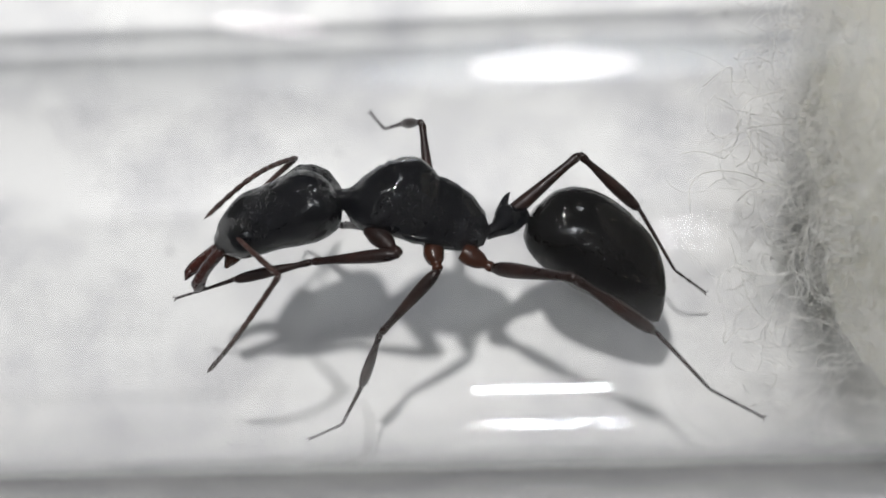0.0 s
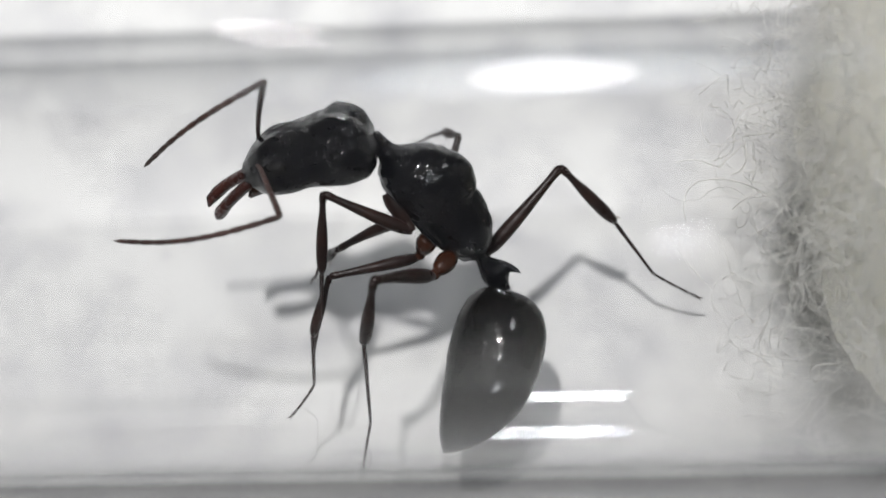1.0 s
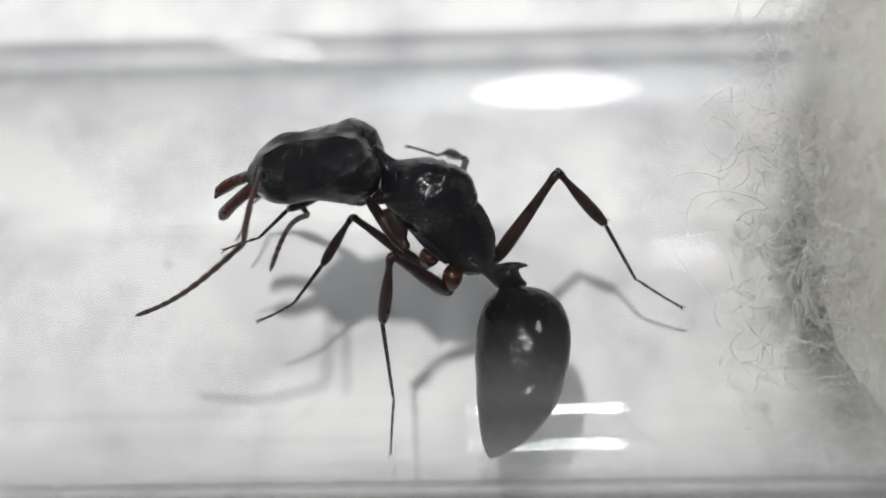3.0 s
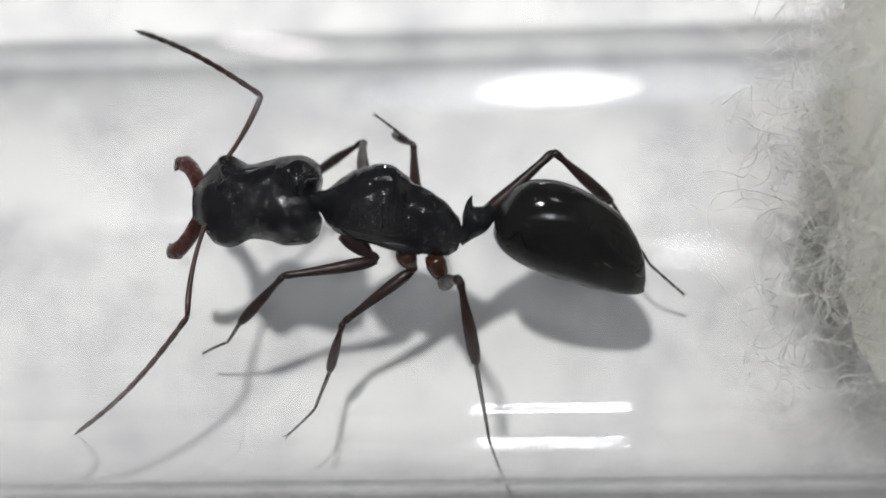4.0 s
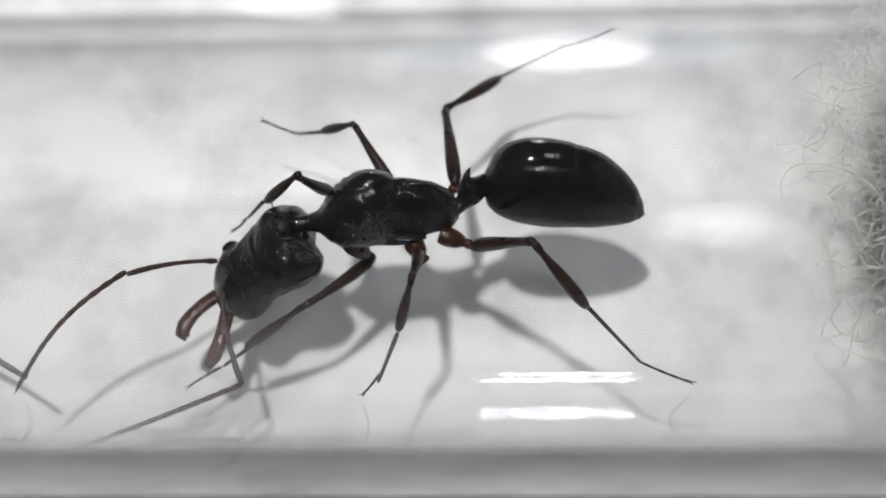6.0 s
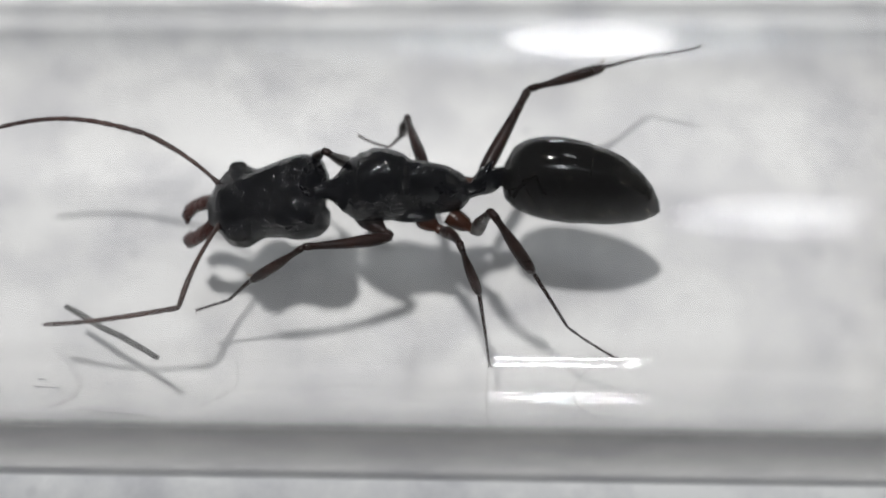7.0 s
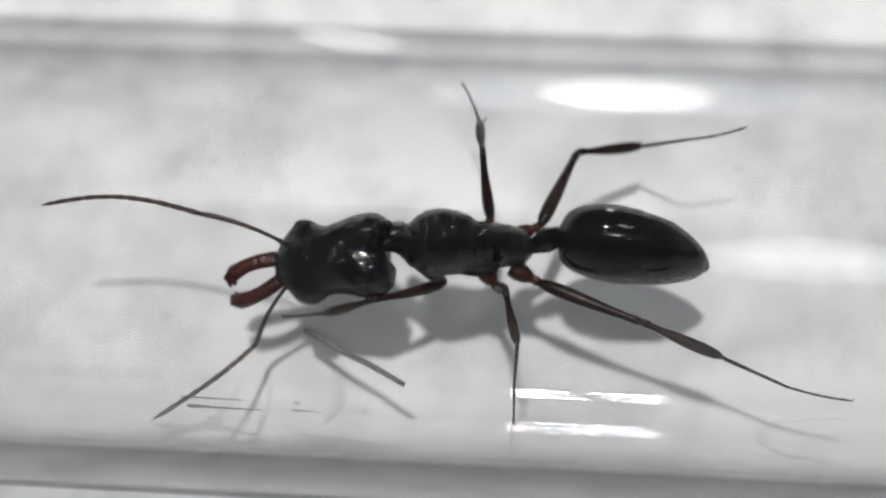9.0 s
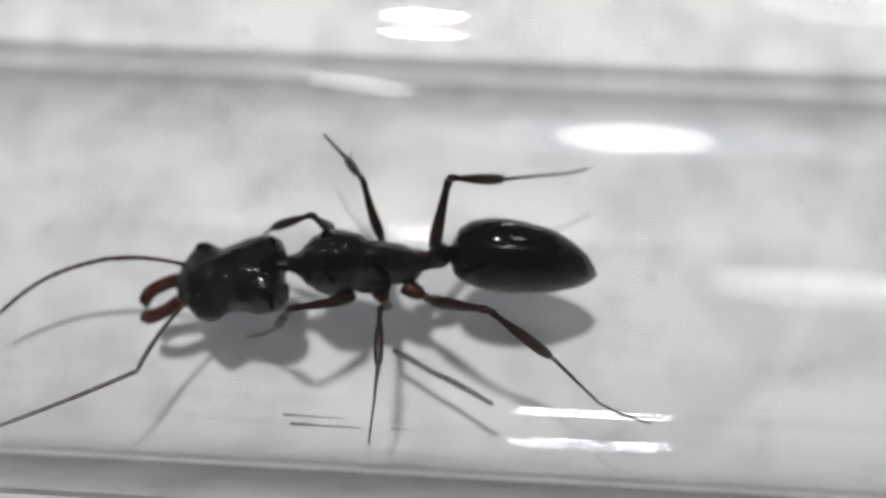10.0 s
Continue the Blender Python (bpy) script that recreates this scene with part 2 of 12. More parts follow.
def test_tube():
    """A 15 by 132 mm glass test tube on its side: open mouth at high x, rounded end at low x."""
    tube = tagged(new("test_tube"), "clear glass test tube lying on white paper", "test tube")
    n = 160

    def shell(name, rows, mat, label="", bands=()):
        bm = bmesh.new()
        loops = [[bm.verts.new((x * MM, (AXIS_Y + r * math.cos(2 * math.pi * j / n)) * MM, (AXIS_Z + r * math.sin(2 * math.pi * j / n)) * MM)) for j in range(n)] for x, r in rows]
        for a, b in zip(loops, loops[1:]):
            for j in range(n):
                bm.faces.new((a[j], a[(j + 1) % n], b[(j + 1) % n], b[j]))
        ob = part(name, bm, mat, tube, label)
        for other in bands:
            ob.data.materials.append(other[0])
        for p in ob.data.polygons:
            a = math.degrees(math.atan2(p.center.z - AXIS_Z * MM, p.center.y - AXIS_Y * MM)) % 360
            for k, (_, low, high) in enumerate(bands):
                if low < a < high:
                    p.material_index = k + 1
        return ob
    along = [MOUTH - 0.15, MOUTH - 3, 5, -5, -20, -50, END + RO]
    # the strip from 169 to 226 degrees carries the painted shade
    shell("outer_wall", [(x, RO) for x in along], GLASS, bands=((EDGE_SHADE, 169, 226), (ROUGH_BAND, 282, 345)))
    shell("bore", [(x, RI) for x in along[::-1]], BORE, bands=((ROUGH_BAND, 282, 345),))
    turn = [math.pi / 2 * k / 12 for k in range(13)]
    shell("rounded_end", [(END + RO - RO * math.sin(a), max(0.01, RO * math.cos(a))) for a in turn]
          + [(END + RO - RI * math.sin(a), max(0.01, RI * math.cos(a))) for a in turn[::-1]], GLASS, "rounded closed end of the glass tube")
    mid, half = (RO + RI) / 2, (RO - RI) / 2
    shell("rim", [(MOUTH - 0.15 + 0.15 * math.sin(a), mid - half * math.cos(a)) for a in np.linspace(0, math.pi, 9)], GLASS, "fire-polished glass rim")
    return tube


table_sheet()
test_tube()


# ---- the ant ----
ANT = {}
def build_ant():
    ant = tagged(new("ant"), "black trap-jaw ant with long brown legs inside a glass tube", "ant")
    thorax_rows = [(-1.6, 0.2, 0.28, 0.2), (-1.45, 0.42, 0.42, 0.36), (-1.1, 0.66, 0.5, 0.44), (-0.75, 0.78, 0.56, 0.47),
                   (-0.4, 0.86, 0.6, 0.5), (-0.15, 0.96, 0.58, 0.6), (0.2, 1.08, 0.52, 0.7), (0.6, 1.02, 0.52, 0.75),
                   (0.95, 0.82, 0.55, 0.68), (1.25, 0.5, 0.48, 0.46), (1.45, 0.24, 0.26, 0.27), (1.66, 0.17, 0.2, 0.2), (1.95, 0.16, 0.18, 0.18)]

    def groove(x, y, z, c, s):
        k = 1 - 0.07 * math.exp(-((x + 0.28) / 0.09) ** 2) - 0.05 * math.exp(-((x - 0.72) / 0.06) ** 2) * max(0, s)
        k -= 0.05 * math.exp(-((s + 0.25) / 0.2) ** 2) * (1 if -1.3 < x < 0.7 else 0)
        k -= 0.06 * math.exp(-((x - 1.05 + 0.15 * s) / 0.05) ** 2)
        k += 0.035 * noise.noise(Vector((x * 2.4, y * 2.4, z * 2.4))) + 0.012 * noise.noise(Vector((x * 7, y * 7, z * 7)))
        return y * k, z * k
    thorax_rows = [(x, a * 1.13, b * 1.0, w * 1.04) for x, a, b, w in thorax_rows]
    thorax = part("thorax", loft(thorax_rows, 96, 64, groove), BLACK, ant, "black wrinkled glossy thorax")
    for sy in (1, -1):
        bm = limb(1.15, [(0, 0.12), (0.2, 0.2), (0.6, 0.22), (1, 0.1)], 0.05, flat=0.6)
        plate = part("side_plate", bm, BLACK, ant)
        plate.matrix_basis = mm(-0.85, 0.42 * sy, -0.3, 0, 4, 0)

    head_rows = [(-1.4, 0.22, 0.25, 0.5), (-1.3, 0.45, 0.42, 0.76), (-1.05, 0.62, 0.58, 0.92), (-0.6, 0.66, 0.62, 0.93), (-0.2, 0.6, 0.58, 0.83),
                 (0.2, 0.56, 0.52, 0.79), (0.62, 0.52, 0.46, 0.97), (0.95, 0.44, 0.42, 0.86), (1.2, 0.32, 0.36, 0.58), (1.42, 0.14, 0.2, 0.34)]

    def skull(x, y, z, c, s):
        if s > 0:
            z -= 0.12 * math.exp(-(c / 0.3) ** 2) * math.exp(-((x + 1.0) / 0.55) ** 2)
            z += 0.08 * math.exp(-((abs(c) - 0.3) / 0.11) ** 2) * math.exp(-((x - 0.55) / 0.4) ** 2)
            z -= 0.07 * math.exp(-((abs(c) - 0.62) / 0.14) ** 2) * math.exp(-((x - 0.55) / 0.28) ** 2)
            z += 0.045 * math.exp(-((x + 0.62 + 0.35 * abs(c)) / 0.09) ** 2) * min(1, 2.4 * abs(c))
            z -= 0.04 * math.exp(-((x + 0.34 + 0.3 * abs(c)) / 0.09) ** 2)
            z += 0.04 * math.exp(-((abs(c) - 0.55 + 0.2 * x) / 0.1) ** 2) * math.exp(-(x / 0.35) ** 2)
        rough = noise.noise(Vector((x * 2.6, y * 2.6, z * 2.6 + 9)))
        return y * (1 + 0.03 * rough), z * (1 + 0.03 * rough)
    head_rows = [(x, a * 1.3, b * 1.25, w * 1.04) for x, a, b, w in head_rows]
    head = part("head", loft(head_rows, 96, 72, skull), BLACK, ant, "glossy black head with wide square rear corners")
    # a cleft at the back of the head
    for v in head.data.vertices:
        y = v.co.y / MM
        if v.co.x / MM < -0.9:
            v.co.x += 0.22 * MM * math.exp(-(y / 0.3) ** 2) * min(1, (-0.9 - v.co.x / MM) / 0.3)
    for sy in (1, -1):
        bm = bmesh.new()
        bmesh.ops.create_icosphere(bm, subdivisions=3, radius=0.2 * MM, matrix=Matrix.Diagonal((1.1, 0.6, 0.9, 1)))
        eye = part("eye", bm, EYE, head)
        eye.matrix_basis = mm(0.64, 0.87 * sy, 0.24)
    bm = limb(0.5, [(0, 0.2), (0.5, 0.17), (1, 0.05)], 0)
    mouth = part("mouthpart", bm, RED, head, "amber mouthparts below the jaws")
    mouth.matrix_basis = mm(1.1, 0, -0.28, 0, 35, 0)

    for side, sy in (("R", -1), ("L", 1)):
        pts = [(0, 0, 0), (0.25, 0.05, 0.01), (0.6, 0.09, 0.02), (0.95, 0.08, 0.01), (1.22, 0.02, -0.02), (1.4, -0.1, -0.06), (1.43, -0.26, -0.14)]
        bm = rod([(x, y * sy, z) for x, y, z in pts], [0.15, 0.185, 0.18, 0.18, 0.2, 0.16, 0.03], 14, 0.7)
        rod([(1.15, 0, 0), (1.28, -0.16 * sy, -0.06), (1.3, -0.28 * sy, -0.1)], [0.1, 0.07, 0.015], 8, 0.8, bm)
        ANT["mandible_" + side] = part("mandible", bm, JAW, ant, "long dark red-brown jaw with a hooked tip")
        bm = limb(2.15, [(0, 0.05), (0.05, 0.085), (0.1, 0.05), (0.4, 0.05), (0.9, 0.066), (1, 0.05)], 0.1)
        ANT["scape_" + side] = part("scape", bm, FEELER, ant, "slender brown first feeler segment")
        pts, rad = [], []
        for k in range(45):
            u = k / 44
            pts.append((3.75 * u, 0.1 * sy * math.sin(math.pi * u), 0.28 * math.sin(math.pi * u)))
            rad.append((0.062 - 0.012 * u) * (0.78 + 0.3 * abs(math.sin(math.pi * 11 * u)) ** 0.5) * (1 if u < 0.93 else 1 - 0.8 * (u - 0.93) / 0.07))
        ANT["funiculus_" + side] = part("funiculus", rod(pts, rad, 8), FEELER, ant, "beaded red-brown feeler lash")

    # petiole: a stalk with a thorn-tipped node
    node_rows = [(-0.52, 0.15, 0.17, 0.14), (-0.36, 0.2, 0.22, 0.2), (-0.2, 0.36, 0.26, 0.26), (-0.05, 0.44, 0.27, 0.28), (0.08, 0.36, 0.25, 0.25), (0.26, 0.16, 0.2, 0.18), (0.52, 0.13, 0.16, 0.14)]
    petiole = part("petiole", loft(node_rows, 28, 20), BLACK, ant, "black waist node drawn out into a thorn")
    part("thorn", rod([(-0.05, 0, 0.3), (-0.14, 0, 0.44), (-0.25, 0, 0.53), (-0.34, 0, 0.57)], [0.13, 0.09, 0.05, 0.01], 10), BLACK, petiole)

    gaster_rows = [(-1.85, 0.05, 0.05, 0.05), (-1.75, 0.26, 0.18, 0.18), (-1.5, 0.55, 0.38, 0.4), (-1.1, 0.8, 0.6, 0.6), (-0.6, 0.97, 0.8, 0.77), (0.0, 1.05, 0.93, 0.86),
                   (0.6, 1.08, 0.97, 0.9), (1.1, 1.02, 0.94, 0.86), (1.5, 0.85, 0.8, 0.74), (1.75, 0.58, 0.56, 0.54), (1.86, 0.22, 0.24, 0.24)]
    gaster_rows = [(x, a * 1.17, b * 0.86, w * 0.97) for x, a, b, w in gaster_rows]

    def droop(x, y, z, c, s):
        return y, z - 0.16 * max(0.0, -x - 0.2) ** 1.6

    def belt(a, b, swell):
        rows = []
        m = 16
        for k in range(m + 1):
            x = a + (b - a) * k / m
            t, lo, w = spline(gaster_rows, x)
            u = k / m
            edge = swell * (1 - 0.05 * max(0, 1 - u / 0.07) ** 2)
            rows.append((x, t * edge, lo * edge, w * edge))
        return loft(rows, 26, 44, droop)
    gaster = part("gaster", belt(-0.05, 1.86, 1.0), SMOOTH, ant, "large smooth shiny black abdomen")
    for a, b, sw in ((-0.95, 0.2, 0.985), (-1.4, -0.7, 0.97), (-1.7, -1.2, 0.955), (-1.85, -1.5, 0.95)):
        part("tergite", belt(a, b, sw), SMOOTH, gaster)
    rng = random.Random(4)
    bm = bmesh.new()
    for _ in range(34):
        x = rng.uniform(-1.8, 0.9) if rng.random() < 0.8 else rng.uniform(0.9, 1.6)
        q = rng.uniform(0, 2 * math.pi)
        t, lo, w = spline(gaster_rows, x)
        s = math.sin(q)
        p = Vector((x, w * math.cos(q), (t if s > 0 else lo) * s))
        d = (Vector((-0.75, math.cos(q), s)) + Vector([rng.uniform(-0.2, 0.2) for _ in range(3)])).normalized()
        rod([p * 0.98, p + d * 0.07, p + d * 0.13 + Vector((-0.03, 0, 0))], [0.004, 0.003, 0.0015], 3, 1, bm)
    tagged(part("bristles", bm, PALE, gaster, "fine pale bristles on the abdomen"), kind="stuff")
    bm = bmesh.new()
    for _ in range(14):
        x, q = rng.uniform(-1.4, 1.3), rng.uniform(0.2, math.pi - 0.2)
        t, lo, w = spline(thorax_rows, x)
        p = Vector((x, w * math.cos(q), t * math.sin(q)))
        d = (Vector((rng.uniform(-0.4, 0.4), math.cos(q), math.sin(q)))).normalized()
        rod([p * 0.97, p + d * 0.07, p + d * 0.12], [0.005, 0.004, 0.002], 3, 1, bm)
    tagged(part("bristles", bm, PALE, ant), kind="stuff")
    ANT.update(head=head, petiole=petiole, gaster=gaster)

    lengths = {'F': [2.03, 1.8, 1.0, 0.87], 'M': [1.96, 1.37, 1.12, 0.88], 'H': [2.51, 1.99, 1.67, 1.35]}
    thick = {"F": 1.0, "M": 0.95, "H": 1.14}
    for side, sy in (("L", 1), ("R", -1)):
        for k in "FMH":
            w, (fe, ti, me, ta) = thick[k], lengths[k]
            cl = {"F": 0.95, "M": 0.6, "H": 0.75}[k]
            bm = limb(cl, [(0, 0.2), (0.25, 0.23), (0.6, 0.18), (0.78, 0.1), (0.88, 0.125), (1, 0.1)], 0.0, 14, 18)
            ANT["coxa_" + side + k] = part("coxa", bm, LEG if k == "F" else RED, ant, "red-brown hip segment" if k != "F" else "")
            bm = limb(fe, [(0, 0.08 * w), (0.1, 0.135 * w), (0.3, 0.145 * w), (0.6, 0.11 * w), (0.88, 0.08 * w), (0.95, 0.095 * w), (1, 0.06 * w)], 0.06, 14, 22)
            ANT["femur_" + side + k] = part("femur", bm, LEG, ant, "dark brown thigh segment")
            bm = limb(ti, [(0, 0.06 * w), (0.06, 0.085 * w), (0.16, 0.065 * w), (0.5, 0.115 * w), (0.8, 0.122 * w), (0.95, 0.095 * w), (1, 0.055 * w)], 0.02, 14, 22)
            tibia = ANT["tibia_" + side + k] = part("tibia", bm, LEG, ant, "dark brown shin segment")
            bm = rod([(ti * 0.95, 0, -0.05), (ti * 0.95 + 0.12, -0.05 * sy, -0.16), (ti * 0.95 + 0.24, -0.08 * sy, -0.22)], [0.03, 0.022, 0.005], 6)
            part("spur", bm, PALE, tibia, "pale amber spur")
            bm = limb(me, [(0, 0.036), (0.06, 0.05), (0.5, 0.042), (0.93, 0.036), (1, 0.03)], 0.0, 8, 16)
            ANT["metatarsus_" + side + k] = part("metatarsus", bm, LEG, ant)
            bm = limb(ta, [(0, 0.026), (0.2, 0.036), (0.24, 0.024), (0.46, 0.035), (0.5, 0.024), (0.7, 0.034), (0.74, 0.024), (0.95, 0.034), (1, 0.02)], 0.04, 8, 40)
            tarsus = ANT["tarsus_" + side + k] = part("tarsus", bm, LEG, ant)
            for cy in (1, -1):
                part("claw", rod([(ta * 0.97, 0, 0), (ta + 0.06, 0.05 * cy, 0), (ta + 0.09, 0.07 * cy, -0.06)], [0.016, 0.012, 0.003], 5), RED, tarsus)
    return ant


ant = build_ant()


# ---- cotton plug at the tube's mouth ----
def fibres(rng, count, place, length, radius, curl, segs=7):
    """Many thin curled fibres: vertices and faces of three-sided rods."""
    verts, faces = [], []
    for _ in range(count):
        p, d = place(rng)
        p, d = Vector(p), Vector(d).normalized()
        turn = Vector([rng.gauss(0, 1) for _ in range(3)]) * curl
        r = radius * rng.uniform(0.6, 1.3)
        step = length * rng.uniform(0.5, 1.4) / segs
        base = len(verts)
        for k in range(segs + 1):
            side = d.orthogonal().normalized()
            up = side.cross(d)
            for j in range(3):
                a = 2 * math.pi * j / 3
                verts.append(tuple((p + r * (math.cos(a) * side + math.sin(a) * up)) * MM))
            p = p + d * step
            turn = turn + Vector([rng.gauss(0, 0.35) for _ in range(3)]) * curl
            d = (d + turn.cross(d) * 0.5).normalized()
            q = math.hypot(p.y - AXIS_Y, p.z - AXIS_Z)
            if p.x < MOUTH and RI - 0.1 < q < RO:
                p.y, p.z = AXIS_Y + (p.y - AXIS_Y) * (RI - 0.1) / q, AXIS_Z + (p.z - AXIS_Z) * (RI - 0.1) / q
            if p.z < 0.31:
                p.z = 0.31
        for k in range(segs):
            for j in range(3):
                a, b = base + 3 * k + j, base + 3 * k + (j + 1) % 3
                faces.append((a, b, b + 3, a + 3))
    return verts, faces


def fibre_part(name, data, mat, parent, label=""):
    me = bpy.data.meshes.new(name)
    me.from_pydata(data[0], [], data[1])
    me.materials.append(mat)
    for p in me.polygons:
        p.use_smooth = True
    ob = new(name, me)
    ob.parent = parent
    return tagged(ob, label, kind="stuff")


def cotton_plug():
    plug = tagged(new("cotton_plug"), "cream cotton wool plug stuffed in the tube's mouth", "cotton plug")
    rng = random.Random(11)
    full = RI - 0.12
    # the wad inside the mouth, leaning back towards its top
    prof = [(11.6, 0.9), (11.9, 2.6), (12.4, 4.2), (12.9, 5.4), (13.5, 6.2), (15.0, full), (18, 6.2), (21, 4.6), (23.0, 0.5)]
    loops, n = [], 72
    for k in range(70):
        x = 11.6 + 11.4 * k / 69
        r = spline(prof, x)[0]
        ring = []
        for j in range(n):
            a = 2 * math.pi * j / n
            v = Vector((x, r * math.cos(a), r * math.sin(a)))
            f = 1 + 0.16 * noise.noise(v * 0.6) + 0.07 * noise.noise(v * 1.9) + 0.03 * noise.noise(v * 5)
            q = min(r * f * 1.02, full)
            ring.append((x + 0.1 * q * math.sin(a) + 0.4 * noise.noise(v * 0.8 + Vector((7, 3, 1))), AXIS_Y + q * math.cos(a), AXIS_Z + q * math.sin(a)))
        loops.append(ring)
    part("wad", rings(bmesh.new(), loops), COTTON, plug, "dense cream cotton wad")

    def inner(r):
        a, q = r.uniform(0, 2 * math.pi), full * math.sqrt(r.random())
        return (13.2 - 2.6 * r.random() ** 3 + 0.12 * q * math.sin(a), AXIS_Y + q * math.cos(a), AXIS_Z + q * math.sin(a)), [r.gauss(0, 1) for _ in range(3)]

    def fuzz(r):
        a, x = r.uniform(0, 2 * math.pi), 11.6 + 2.2 * r.random() ** 1.3
        q = min(spline(prof, x)[0] * 1.03, full) * math.sqrt(r.uniform(0.5, 1))
        return (x - 0.2 + 0.1 * q * math.sin(a), AXIS_Y + q * math.cos(a), AXIS_Z + q * math.sin(a)), [-0.8 + r.gauss(0, 0.8), math.cos(a) + r.gauss(0, 1), math.sin(a) + r.gauss(0, 1)]

    def stray(r):
        a = r.uniform(1.1 * math.pi, 1.5 * math.pi)
        q = r.uniform(3.8, RI - 0.2)
        return (r.uniform(9.4, 12.2), AXIS_Y + q * math.cos(a), AXIS_Z + q * math.sin(a)), [-1.0 + r.gauss(0, 0.7), r.gauss(0, 0.7), r.gauss(0, 0.4)]
    def loop(r):
        a, q = r.uniform(math.pi * 0.95, math.pi * 1.75), r.uniform(1.0, 5.6)
        return (r.uniform(10.7, 12.3) + 0.1 * q * math.sin(a), AXIS_Y + q * math.cos(a), AXIS_Z + q * math.sin(a)), [r.gauss(-0.2, 0.8), r.gauss(0, 1), r.gauss(0, 1)]
    fibre_part("loose_loops", fibres(rng, 90, loop, 2.6, 0.011, 0.35, 16), FIBRE, plug, "loose shiny white cotton loops")
    fibre_part("wad_fluff", fibres(rng, 1500, inner, 1.9, 0.006, 0.5, 9), FIBRE, plug, "fine curled white cotton fibres")
    fibre_part("wad_fuzz", fibres(rng, 4200, fuzz, 1.0, 0.0055, 0.6, 6), FIBRE, plug)
    fibre_part("stray_fluff", fibres(rng, 22, stray, 2.2, 0.008, 0.25, 12), FIBRE, plug)


cotton_plug()


# ---- bits lying in the tube ----
def plant_fibre():
    bm = rod([(0, 0, 0), (0.5, 0.01, 0.01), (1.2, -0.02, 0), (1.9, 0.02, 0.01), (2.6, 0.015, 0.01), (3.06, 0, 0)], [0.062, 0.078, 0.072, 0.078, 0.07, 0.058], 12)
    ob = part("plant_fibre", bm, GREY)
    ob.matrix_basis = mm(-10.08, -0.3, 1.64, 24, -13, -30.7)
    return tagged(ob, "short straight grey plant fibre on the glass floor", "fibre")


plant_fibre()


def smear(name, x, a, lengths, label):
    """Thin dark slivers stuck to the inner glass at angle a from straight down."""
    bm = bmesh.new()
    for dx, da, ln, w in lengths:
        q = math.radians(a + da)
        r = RI - 0.03
        y, z = AXIS_Y - r * math.sin(q), AXIS_Z - r * math.cos(q)
        rod([(x + dx, y, z), (x + dx + ln * 0.1, y, z), (x + dx + ln * 0.35, y - 0.015, z + 0.015), (x + dx + ln, y - 0.03, z + 0.03)], [w * 0.5, w, w * 0.5, w * 0.3], 6, 0.5, bm)
    return tagged(part(name, bm, MARK), label, "speck")


smear("residue_streak", -12.52, 41.2, [(0, 0, 1.5, 0.035), (0.26, 3.4, 1.7, 0.045), (2.6, 0.2, 0.2, 0.025), (2.63, 3.2, 0.6, 0.022)], "thin dark residue streaks stuck to the glass")
smear("hair_speck", -0.65, 51.8, [(0, 0, 0.1, 0.014), (0.06, 0.5, 0.06, 0.012)], "tiny dark hair stuck to the glass")
smear("hair_speck", 0.02, 50.9, [(0, 0, 0.09, 0.014)], "tiny dark hair stuck to the glass")
smear("dust_speck", -8.33, 43.0, [(0, 0, 0.1, 0.022)], "tiny grey dust speck on the glass")
smear("dust_speck", -12.97, 38.9, [(0, 0, 0.12, 0.025)], "tiny grey dust speck on the glass")
smear("dust_speck", -14.73, 47.2, [(0, 0, 0.16, 0.018)], "tiny grey dust speck on the glass")



